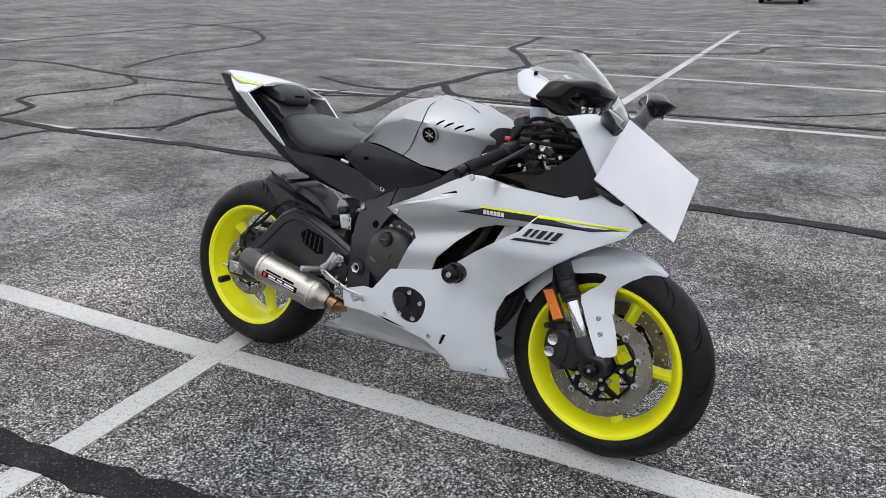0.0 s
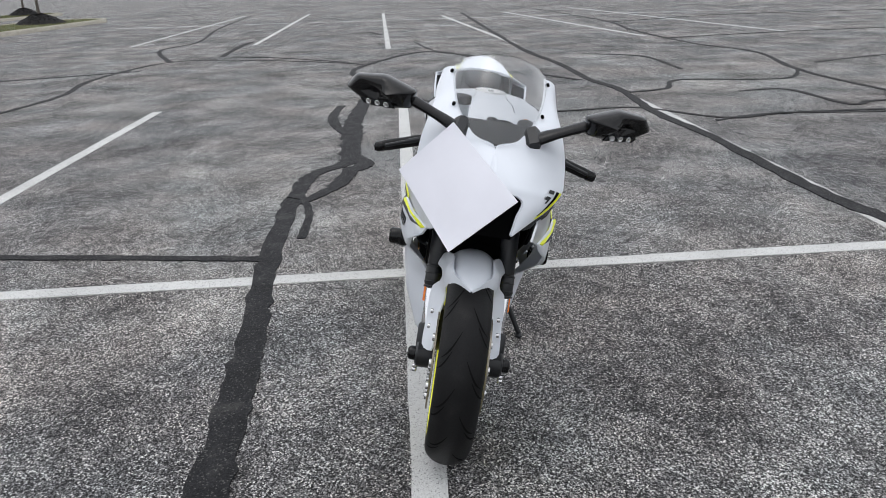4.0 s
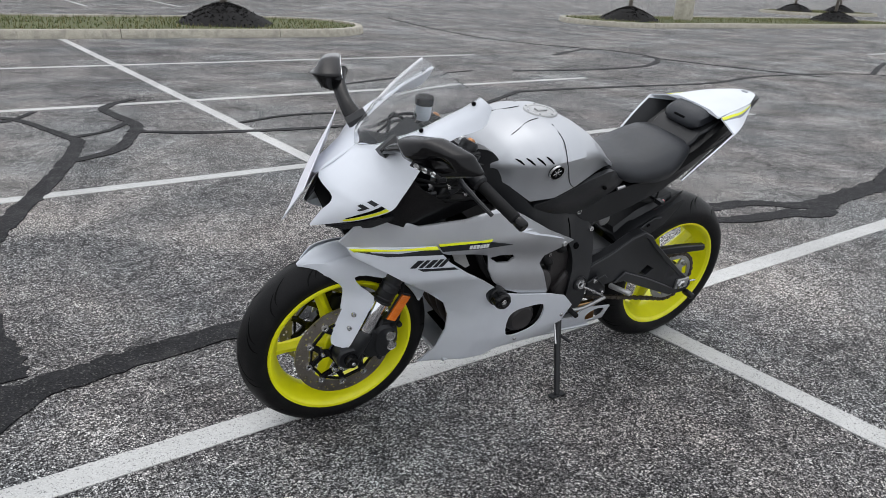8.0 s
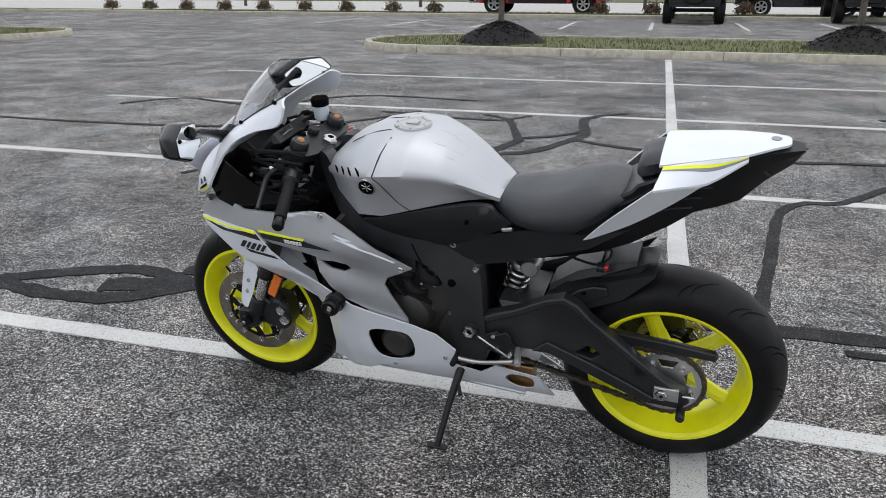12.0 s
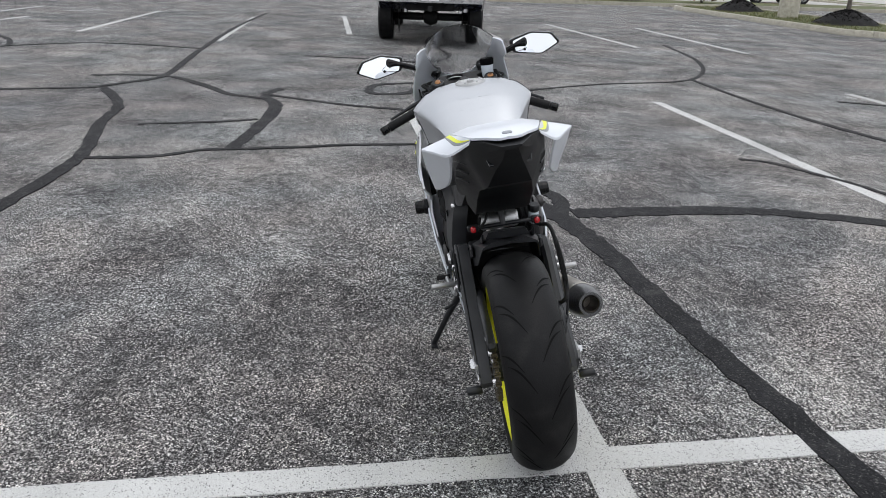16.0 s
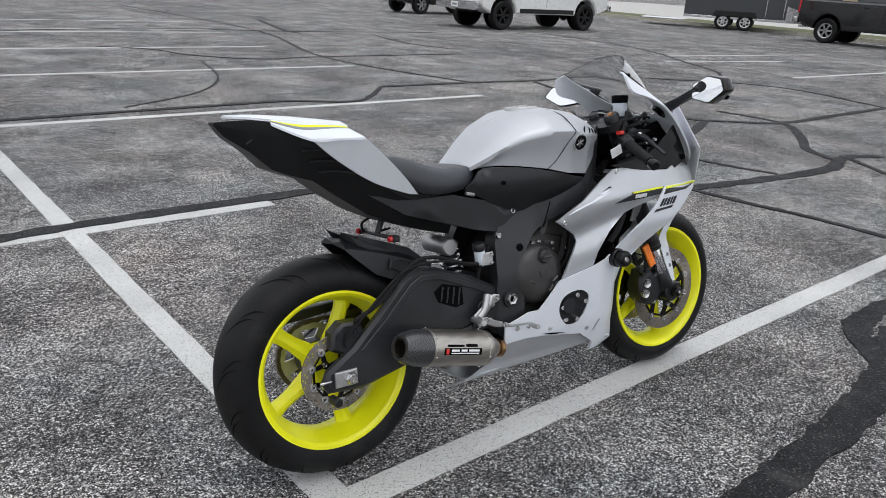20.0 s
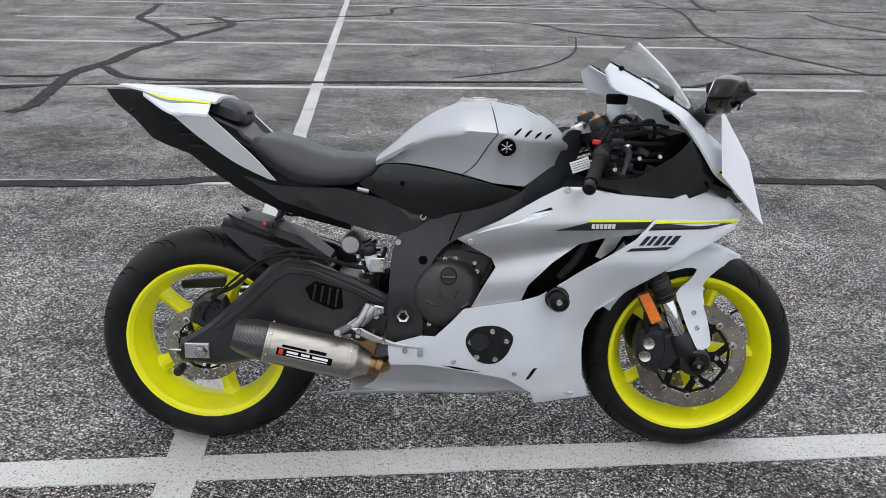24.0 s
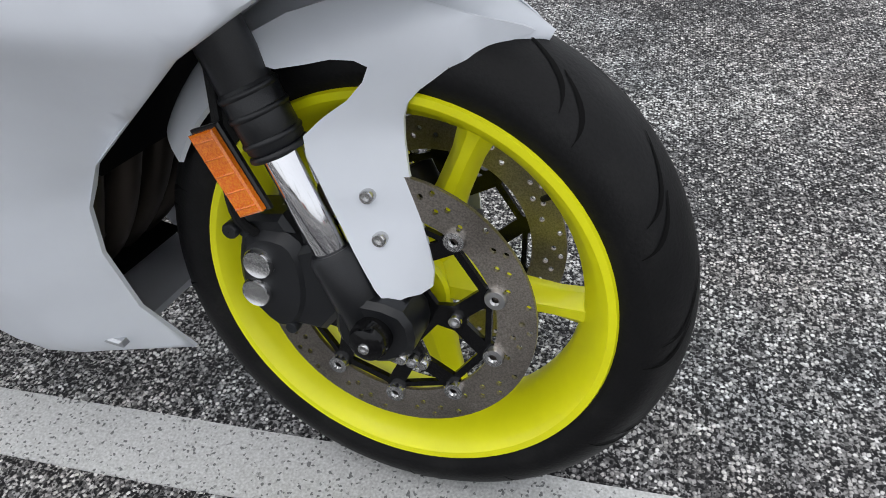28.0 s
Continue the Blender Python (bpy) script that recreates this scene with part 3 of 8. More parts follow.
seal([(1.27, 11.85), (0.87, 10.10), (0.21, 8.95), (-0.79, 8.21)], [0.024, 0.034, 0.03])
seal([(-9.51, 7.81), (-10.20, 9.43), (-10.39, 11.38), (-11.35, 12.86), (-13.46, 14.53), (-15.68, 14.99)], [0.064, 0.092, 0.08])
seal([(-7.11, 5.74), (-7.11, 6.29), (-6.03, 6.42), (-6.14, 6.73), (-6.18, 7.13)], [0.048, 0.069, 0.06])
seal([(-5.42, 4.85), (-5.66, 5.50), (-5.65, 6.82), (-5.51, 7.09), (-4.68, 7.50)], [0.04, 0.057, 0.05])
seal([(-6.39, 8.46), (-5.48, 8.01), (-4.82, 8.00), (-4.66, 8.36)], [0.048, 0.069, 0.06])
seal([(-13.95, -1.98), (-16.63, -2.21), (-17.77, -2.19)], [0.096, 0.138, 0.12])
seal([(-13.84, -1.75), (-13.32, -0.74), (-12.00, 0.74)], [0.04, 0.057, 0.05])
seal([(-9.57, 2.44), (-8.68, 2.87), (-7.72, 3.22)], [0.048, 0.069, 0.06])
seal([(-15.77, 1.89), (-13.31, 2.37), (-12.14, 3.06), (-9.96, 3.14)], [0.048, 0.069, 0.06])
seal([(-20.00, 0.52), (-18.64, 0.97)], [0.08, 0.115, 0.1])


def kerb_island(x0, x1, y0, y1, mounds, name="planted_island"):
    """A long planted island: round-ended concrete kerb in cast lengths, turf, mulch mounds and young trees."""
    r, cy = (y1 - y0) / 2, (y0 + y1) / 2
    loop = [(x1 - r + r * math.cos(a), cy + r * math.sin(a)) for a in np.linspace(-math.pi / 2, math.pi / 2, 13)]
    loop += [(x0 + r + r * math.cos(a), cy + r * math.sin(a)) for a in np.linspace(math.pi / 2, 1.5 * math.pi, 13)]
    isl = tagged(new(name), "planted island with a concrete kerb and turf", "island", kind="structure")
    dense = []
    for i in range(len(loop)):
        a, b = Vector(loop[i]), Vector(loop[(i + 1) % len(loop)])
        n = max(1, int((b - a).length / 0.35))
        dense += [tuple(a.lerp(b, j / n)) for j in range(n)]
    run, start = 0.0, 0
    ring = [inset(dense, d) for d in (0.0, 0.012, 0.035, 0.15, 0.165)]
    heights = (0.0, 0.12, 0.15, 0.15, 0.10)
    for i in range(len(dense) + 1):
        run += (Vector(dense[i % len(dense)]) - Vector(dense[i - 1])).length if i else 0
        if run > 2.6 or i == len(dense):
            rows = [[(*ring[q][j % len(dense)], heights[q]) for q in range(5)] for j in range(start, i + 1)]
            a, b = Vector(rows[-1][0]), Vector(rows[-2][0])
            rows[-1] = [tuple(Vector(p).lerp(Vector(o), 0.03)) for p, o in zip(rows[-1], rows[-2])]
            part("kerb_stone", loft([row[::-1] for row in rows], closed=False), CONCRETE, isl)
            run, start = 0.0, i
    turf_edge = ring[4]
    flat, tris = triangles(turf_edge, step=0.4)
    part("turf", ([(x, y, 0.115 + 0.03 * noise.noise((x, y, 0))) for x, y in flat], [q[::-1] if (Vector(flat[q[1]]) - Vector(flat[q[0]])).cross(Vector(flat[q[2]]) - Vector(flat[q[0]])) < 0 else q for q in tris]), TURF, isl)
    blades, rnd = ([], []), random.Random(7)
    for _ in range(5200):
        x, y = rnd.uniform(x0, x1), rnd.uniform(y0, y1)
        if inside((x, y), turf_edge):
            a, h = rnd.uniform(0, 6.3), rnd.uniform(0.03, 0.09)
            dx, dy, k = 0.012 * math.cos(a), 0.012 * math.sin(a), len(blades[0])
            blades[0].extend([(x - dx, y - dy, 0.11), (x + dx, y + dy, 0.11), (x + rnd.uniform(-.03, .03), y + rnd.uniform(-.03, .03), 0.11 + h)])
            blades[1].append((k, k + 1, k + 2))
    tagged(part("grass", blades, GRASS, isl), "short green and straw grass", kind="stuff")
    for k, (x, y, rad) in enumerate(mounds):
        rings = []
        for j in range(9):
            t = j / 8
            rings.append([(x + rad * (1.02 - t) * math.cos(a) * (1 + 0.1 * noise.noise((math.cos(a) * 2, math.sin(a) * 2, k + t))), y + rad * (1.02 - t) * math.sin(a), 0.1 + 0.42 * math.sin(t * 1.4) * (1 + 0.12 * noise.noise((3 * math.cos(a), 3 * math.sin(a), t * 4)))) for a in np.linspace(0, 2 * math.pi, 40)[:-1]])
        thing("mulch_mound", loft(rings), SOIL, "mound of dark shredded mulch round a young tree", "mulch", "mulch mounds")
        chips = ([], [])
        rc = random.Random(k)
        for _ in range(1500):
            t, a = rc.random() ** 0.6, rc.uniform(0, 6.3)
            p = Vector((x + rad * (1.0 - t) * math.cos(a), y + rad * (1.0 - t) * math.sin(a), 0.11 + 0.42 * math.sin(t * 1.4)))
            u, w = Vector((rc.uniform(-1, 1), rc.uniform(-1, 1), rc.uniform(-.4, .8))).normalized() * rc.uniform(.02, .05), Vector((rc.uniform(-1, 1), rc.uniform(-1, 1), rc.uniform(-1, 1))).normalized() * 0.012
            n = len(chips[0])
            chips[0].extend(tuple(q) for q in (p - u - w, p + u - w, p + u + w, p - u + w))
            chips[1].append((n, n + 1, n + 2, n + 3))
        thing("mulch_chips", chips, SOIL, "loose dark bark chips on the mound", "mulch", "mulch mounds", "stuff")
        young_tree(x, y)


def young_tree(x, y, seed=1):
    """A slim street tree: tapered trunk, limbs and a thin crown of small leaves, all above eye height."""
    rnd = random.Random(int(x * 10) + seed)
    tr = empty("young_tree", pose(x, y, 0.4), "slim young street tree with a bare grey trunk", "tree", "island trees")
    part("trunk", tube([(0, 0, -0.1), (0.01, 0, 0.5), (0.02, 0.01, 1.3), (0.0, 0.02, 2.2), (0.02, 0, 3.6)], [0.075, 0.058, 0.05, 0.045, 0.015], 10), BARK, tr)
    leaves = ([], [])
    for i in range(9):
        a, h = i * 2.4, 1.75 + 0.2 * i
        d = Vector((math.cos(a), math.sin(a), 0.9)).normalized()
        tip = Vector((0, 0, h)) + d * (1.15 - 0.07 * i)
        part("limb", tube([(0, 0, h), tuple(Vector((0, 0, h)) + d * 0.5), tuple(tip)], [0.02, 0.012, 0.005], 6), BARK, tr)
        for _ in range(60):
            p = Vector((0, 0, h)) + d * rnd.uniform(0.25, 1.25) + Vector([rnd.gauss(0, 0.16) for _ in range(3)])
            u, v = (Vector([rnd.uniform(-1, 1) for _ in range(3)]).normalized() * s for s in (0.05, 0.03))
            n = len(leaves[0])
            leaves[0].extend(tuple(q) for q in (p - u, p + v, p + u, p - v))
            leaves[1].append((n, n + 1, n + 2, n + 3))
    tagged(part("crown", leaves, LEAF, tr), "thin crown of small leaves")


def foliage(name, a, b):
    m, nt, s = shader(name)
    n = nt.nodes.new("ShaderNodeNewGeometry")
    nt.links.new(ramp(nt, n.outputs["Random Per Island"], [(0.0, a), (1.0, b)]), s.inputs["Base Color"])
    s.inputs["Roughness"].default_value = 0.7
    return m


GRASS = foliage("grass_blades", (0.05, 0.085, 0.02), (0.20, 0.17, 0.07))
LEAF = foliage("tree_leaves", (0.04, 0.07, 0.02), (0.12, 0.11, 0.03))
HEDGE = foliage("shrub_leaves", (0.03, 0.04, 0.012), (0.13, 0.06, 0.03))
kerb_island(-7.65, 5.25, -13.5, -9.95, [(2.2, -11.75, 0.98), (-4.66, -11.75, 0.98)])

# ---- the motorcycle: x forward from the rear axle, y to its left, z up; it leans on its side stand ----
bike = empty("motorcycle", pose(-1.817, 2.213, 0.004, -10.35, 0, -2.6), "white and silver sports motorcycle with yellow wheels on its side stand", "motorcycle")
FRONT, REAR = (1.368, 0, 0.2995), (-0.006, 0, 0.312)
RAKE = Vector((-0.407, 0, 0.914)).normalized()
STEER = Matrix.Translation((0.001, 0, 0)) @ Matrix.Translation((1.05, 0, 0.94)) @ Matrix.Rotation(radians(-1.9), 4, RAKE) @ Matrix.Translation((-1.05, 0, -0.94))


def sides(make):
    """The shape on the left (+1) and on the right (-1)."""
    return [(1, make), (-1, flip(make))]


def bolt(p, r=0.008, h=0.006, out=1):
    """A socket screw whose head faces left (out 1) or right (-1)."""
    x, y, z = p
    head = lathe([(0.0004, h * 0.4), (r * 0.45, h * 0.4), (r * 0.5, h), (r * 0.85, h), (r, h * 0.6), (r, -0.004)], 14, centre=(0, 0, 0))
    head = head if out > 0 else flip(head)
    return moved(head, Matrix.Translation(p))


def bulge(pts, x):
    """Reads a value from (place, value) pairs."""
    return float(np.interp(x, [p[0] for p in pts], [p[1] for p in pts]))


def wheel(name, centre, tyre_r, crown, rim_w, spokes, m, label, front):
    c = Matrix.Translation(centre)
    w = rim_w
    size, slim = (0.985, 0.70) if front else (0.972, 0.85)
    rim = lathe([(r * size, y) for r, y in [(0.2355, w + 0.002), (0.2335, w + 0.006), (0.2255, w + 0.0055), (0.216, w - 0.003), (0.209, w * 0.62), (0.194, w * 0.3), (0.191, 0), (0.194, -w * 0.3), (0.209, -w * 0.62), (0.216, -w + 0.003), (0.2255, -w - 0.0055), (0.2335, -w - 0.006), (0.2355, -w - 0.002), (0.233, -w + 0.006), (0.220, -w * 0.5), (0.210, 0), (0.220, w * 0.5), (0.233, w - 0.006)]], 96, closed=True)
    body = part(name, moved(rim, m @ c), YELLOW, bike, label, angle=30)
    profile = crown + [(r, -y) for r, y in crown[-2::-1]]
    prof = [p[:2] for p in spline([(r, y, 0) for r, y in profile], 4)]
    part("tyre", moved(lathe(prof, 110), m @ c), TYRE, body, "black sports tyre with curved tread grooves", angle=60)
    # tread grooves: curved near-black strips on the tyre, with groove shade as colour
    half = [p for p in prof if p[1] >= 0][::-1]
    arc = [0.0]
    for a, b in zip(half, half[1:]):
        arc.append(arc[-1] + math.dist(a, b))
    count = 13
    for k in range(count):
        for s in (1, -1):
            for q, (a0, s0, a1, s1, bend) in enumerate([(0.0, 0.10, 0.46, 0.66, 0.10), (0.34, 0.30, 0.66, 0.80, 0.08)]):
                rows = []
                for i in range(13):
                    t = i / 12
                    u = (s0 + (s1 - s0) * t) * arc[-1] * 0.8
                    ang = -(k + (0.5 if s < 0 else 0)) * 2 * math.pi / count - (a0 + (a1 - a0) * t + bend * math.sin(math.pi * t)) * 0.52
                    wd = 0.0023 * math.sin(math.pi * min(0.97, 0.05 + t)) + 0.0003
                    row = []
                    for e in (-1, 1):
                        uu, aa = u + e * wd * 0.6, ang + e * wd * 0.9 / tyre_r
                        r, y = np.interp(uu, arc, [p[0] for p in half]), np.interp(uu, arc, [p[1] for p in half])
                        row.append(((r + 0.0008) * math.cos(aa), s * (y + 0.0004), (r + 0.0008) * math.sin(aa)))
                    rows.append(row)
                part("tread_groove", moved(loft(rows, False, False), m @ c), GROOVE, body)
    part("hub", moved(lathe([(0.012, 0.05), (0.05, 0.05), (0.053, 0.045), (0.042, 0.02), (0.04, 0), (0.042, -0.02), (0.053, -0.045), (0.05, -0.05), (0.012, -0.05)], 40), m @ c), YELLOW, body)
    for k in range(5):
        rings = []
        for r, wd, th in ((0.03, 0.040, 0.034), (0.07, 0.033, 0.030), (0.12, 0.025, 0.025), (0.165, 0.024, 0.021), (0.19, 0.029, 0.020), (0.203, 0.040, 0.022), (0.212, 0.055, 0.024)):
            e = 0.3
            rings.append([(r * size, y * th, x * wd * slim) for x, y in ((-e, -1), (e, -1), (1, -e), (1, e), (e, 1), (-e, 1), (-1, e), (-1, -e))])
        part("spoke", moved(loft(rings), m @ c @ Matrix.Rotation(spokes + k * 2 * math.pi / 5, 4, "Y")), YELLOW, body)
    a = spokes + 0.6
    part("valve", moved(rod((0.19 * math.cos(a), 0.01, 0.19 * math.sin(a)), (0.166 * math.cos(a), 0.018, 0.166 * math.sin(a)), 0.0035), m @ c), RUBBER, body)
    return body


GROOVE = finish("tread_groove_shade", (0.004, 0.004, 0.004), 0.8)


def ring_plate(r0, r1, y0, y1, holes, n=72):
    """A flat ring about y with round holes through it."""
    outer = [(r1 * math.cos(2 * math.pi * i / n), r1 * math.sin(2 * math.pi * i / n)) for i in range(n)]
    cuts = [[(r0 * math.cos(2 * math.pi * i / n), r0 * math.sin(2 * math.pi * i / n)) for i in range(n)]] if r0 else []
    cuts += [[(x + r * math.cos(2 * math.pi * i / 8), z + r * math.sin(2 * math.pi * i / 8)) for i in range(8)] for x, z, r in holes]
    return panel(outer, lambda x, z: y1, y1 - y0, cuts, step=1.0)


def disc(parent, centre, y, r, m, arms, bobbins, out, colour=DISC):
    holes = []
    for i in range(30):
        a = 2 * math.pi * i / 30
        for q, rr in enumerate((r * 0.955, r * 0.90, r * 0.845)):
            if (i + q) % 3 != 2:
                holes.append((rr * math.cos(a + q * 0.07), rr * math.sin(a + q * 0.07), 0.0034))
    c = m @ Matrix.Translation(centre)
    rotor = part("brake_disc", moved(ring_plate(r * 0.735, r, y - 0.0025, y + 0.0025, holes), c), colour, parent, "drilled steel brake disc")
    polar = lambda q, deg: (r * q * math.cos(radians(deg)), r * q * math.sin(radians(deg)))
    windows, outer, step = [], [], 360 / arms
    for k in range(arms):
        a = step * k
        windows.append([polar(0.53, a - 3), polar(0.53, a + 3), polar(0.67, a + step * 0.17), polar(0.67, a - step * 0.17)])
        windows.append([polar(q, a + step * e) for q, e in ((0.33, 0.2), (0.33, 0.8), (0.455, 0.82), (0.58, 0.72), (0.66, 0.68), (0.66, 0.32), (0.58, 0.28), (0.455, 0.18))])
        for e in (-0.25, 0.25):
            outer += [polar(0.71, a + step * e - 6), polar(0.785, a + step * e - 3.5), polar(0.785, a + step * e + 3.5), polar(0.71, a + step * e + 6)]
    hub = [polar(0.24, 15 * i) for i in range(24)]
    part("disc_carrier", moved(panel(outer, lambda x, z: y + 0.004, 0.006, [hub] + windows, step=1.0), c), GLOSSBLACK, rotor, "black disc carrier")
    turn = Matrix() if out > 0 else Matrix.Rotation(math.pi, 4, "X")
    for k in range(2 * arms):
        x, z = polar(0.76, step * (k + 0.5) / 2)
        part("rivet", moved(lathe([(0.0035, 0.004), (0.005, 0.0065), (0.0105, 0.006), (0.0115, 0.003), (0.0115, -0.002)], 20), c @ Matrix.Translation((x, y + out * 0.003, z)) @ turn), STEEL, rotor, "floating disc bobbin")
    for k in range(arms):
        x, z = polar(0.455, step * k)
        part("disc_bolt", moved(bolt((x, y + out * 0.005, z), 0.0075, 0.005, out), c), STEEL, rotor)
    return rotor


front_crown = [(0.219, 0.044), (0.228, 0.0515), (0.238, 0.055), (0.249, 0.0575), (0.2625, 0.0565), (0.276, 0.0505), (0.2885, 0.0395), (0.297, 0.0255), (0.3012, 0.0125), (0.3027, 0.0)]
rear_crown = [(0.218, 0.073), (0.228, 0.081), (0.243, 0.0865), (0.260, 0.087), (0.278, 0.080), (0.294, 0.064), (0.307, 0.042), (0.3135, 0.0205), (0.3155, 0.0)]
front_wheel = wheel("front_wheel", FRONT, 0.303, [(r, y * 1.12) for r, y in front_crown], 0.058, 0.05, STEER, "fluorescent yellow five-spoke front wheel", True)
rear_wheel = wheel("rear_wheel", REAR, 0.3155, rear_crown, 0.074, 0.07, Matrix(), "fluorescent yellow five-spoke rear wheel", False)
for s in (1, -1):
    disc(front_wheel, FRONT, s * 0.076, 0.155, STEER, 5, 10, s)
disc(rear_wheel, REAR, -0.088, 0.110, Matrix(), 5, 5, -1)

# ---- final drive ----
teeth = []
for i in range(45 * 4):
    a = 2 * math.pi * i / 180
    teeth.append(((0.106 if i % 4 in (0, 1) else 0.099) * math.cos(a), (0.106 if i % 4 in (0, 1) else 0.099) * math.sin(a)))
gaps = [[(rr * math.cos(a + e), rr * math.sin(a + e)) for rr, e in ((0.055, -0.28), (0.055, 0.28), (0.085, 0.36), (0.085, -0.36))] for a in (k * 2 * math.pi / 5 + 0.3 for k in range(5))]
part("rear_sprocket", moved(panel(teeth, lambda x, z: 0.098, 0.007, gaps, step=1.0), Matrix.Translation(REAR)), ALU, rear_wheel, "grey toothed rear sprocket")
for k in range(5):
    a = k * 2 * math.pi / 5 + 0.93
    part("sprocket_nut", moved(bolt((0.07 * math.cos(a), 0.099, 0.07 * math.sin(a)), 0.01, 0.01), Matrix.Translation(REAR)), STEEL, rear_wheel)
part("sprocket_carrier", moved(lathe([(0.02, 0.096), (0.048, 0.096), (0.055, 0.085), (0.055, 0.05)], 36), Matrix.Translation(REAR)), DARKGREY, rear_wheel)
r0, r1, c1 = 0.103, 0.038, Vector((0.585, 0, 0.385))
axis = c1 - Vector((0, 0, REAR[2]))
lean_a, dist = math.atan2(axis.z, axis.x), axis.length
off = math.acos((r0 - r1) / dist)
up0, dn0 = lean_a + off, lean_a - off
P = lambda c, r, a: Vector((c[0] + r * math.cos(a), 0, c[2] + r * math.sin(a)))
loop = [P(REAR, r0, up0).lerp(P(c1, r1, up0), i / 34) for i in range(34)]
loop += [P(c1, r1, up0 + (dn0 - up0) * i / 6) for i in range(6)]
loop += [P(c1, r1, dn0).lerp(P(REAR, r0, dn0), i / 34) for i in range(34)]
loop += [P(REAR, r0, dn0 - (2 * math.pi - (up0 - dn0)) * i / 26) for i in range(26)]
chain = []
for i, p in enumerate(loop):
    q = loop[(i + 1) % len(loop)]
    d = (q - p).normalized()
    s = Vector((-d.z, 0, d.x)) * 0.0072
    e = d * ((q - p).length * 0.54)
    mid = (p + q) / 2
    y = (0.0085 if i % 2 else 0.0055)
    outline = [(mid + u * e + v * s) for u, v in ((-1, -0.55), (-0.6, -1), (0, -0.72), (0.6, -1), (1, -0.55), (1, 0.55), (0.6, 1), (0, 0.72), (-0.6, 1), (-1, 0.55))]
    chain.append(slab([(v.x, v.z) for v in outline], 0.0945 - y, 0.0945 + y, 0.001))
part("chain", join(*chain), CHAIN, bike, "oily drive chain of many links")
part("chain_guard", slab([(0.17, 0.468), (0.0, 0.458), (-0.125, 0.444), (-0.132, 0.432), (-0.128, 0.418), (0.0, 0.425), (0.12, 0.436)], 0.088, 0.112, 0.004), PLASTIC, bike, "black plastic chain guard")

# ---- swingarm, axle blocks, rear brake ----
left_arm = panel([(0.54, 0.47), (0.42, 0.515), (0.33, 0.563), (0.28, 0.578), (0.24, 0.56), (0.204, 0.52), (0.10, 0.435), (0.03, 0.372), (-0.06, 0.318), (-0.075, 0.29), (-0.05, 0.262), (0.04, 0.264), (0.12, 0.297), (0.216, 0.338), (0.32, 0.383), (0.42, 0.385), (0.52, 0.38)], lambda x, z: 0.142, 0.034, [[(0.248, 0.398), (0.209, 0.430), (0.172, 0.408), (0.20, 0.384)]], 0.05)
soften(part("swingarm_left", left_arm, FRAMEBLACK, bike, "black swingarm with an arched brace"), 0.005)
part("swingarm_brace", slab([(0.52, 0.455), (0.41, 0.50), (0.325, 0.548), (0.28, 0.562), (0.25, 0.545), (0.216, 0.51), (0.11, 0.42), (0.0, 0.335), (-0.03, 0.335), (0.02, 0.372), (0.10, 0.437), (0.204, 0.522), (0.24, 0.561), (0.28, 0.579), (0.335, 0.563), (0.42, 0.516), (0.53, 0.472)], 0.1415, 0.150, 0.003), FRAMEBLACK, bike)
part("swingarm_beam", slab([(0.37, 0.385), (0.325, 0.425), (0.20, 0.376), (0.09, 0.325), (0.02, 0.29), (0.04, 0.268), (0.12, 0.300), (0.216, 0.341), (0.32, 0.386)], 0.1415, 0.151, 0.003), FRAMEBLACK, bike)
right_arm = slab([(0.54, 0.46), (0.42, 0.52), (0.30, 0.565), (0.24, 0.575), (0.19, 0.55), (0.10, 0.46), (0.02, 0.385), (-0.06, 0.335), (-0.075, 0.30), (-0.06, 0.275), (0.04, 0.265), (0.20, 0.30), (0.36, 0.355), (0.52, 0.385)], -0.142, -0.108, 0.010)
part("swingarm_right", right_arm, FRAMEBLACK, bike, "black swingarm side with a ribbed recess")
# The recess is a raised plate, its shade put in as near-black.
part("swingarm_recess_shade", slab([(0.385, 0.495), (0.315, 0.515), (0.285, 0.495), (0.30, 0.462), (0.36, 0.435), (0.388, 0.44)], -0.1445, -0.141, 0.002), DEEP, bike)
for k in range(4):
    part("swingarm_web", slab([(0.305 + 0.02 * k, 0.464 - 0.007 * k), (0.310 + 0.02 * k, 0.464 - 0.007 * k), (0.318 + 0.02 * k, 0.505 - 0.004 * k), (0.312 + 0.02 * k, 0.506 - 0.004 * k)], -0.147, -0.1445, 0.001), FRAMEBLACK, bike)
part("swingarm_rib", slab([(0.50, 0.462), (0.42, 0.500), (0.31, 0.545), (0.245, 0.553), (0.205, 0.532), (0.12, 0.448), (0.04, 0.378), (0.055, 0.372), (0.13, 0.437), (0.21, 0.515), (0.25, 0.536), (0.31, 0.528), (0.42, 0.483), (0.49, 0.449)], -0.1475, -0.1415, 0.002), FRAMEBLACK, bike)
part("swingarm_bridge", block((0.42, 0, 0.46), (0.12, 0.23, 0.10), 0.02), FRAMEBLACK, bike)
part("axle", rod((0, -0.165, REAR[2]), (0, 0.155, REAR[2]), 0.0125), STEEL, bike)
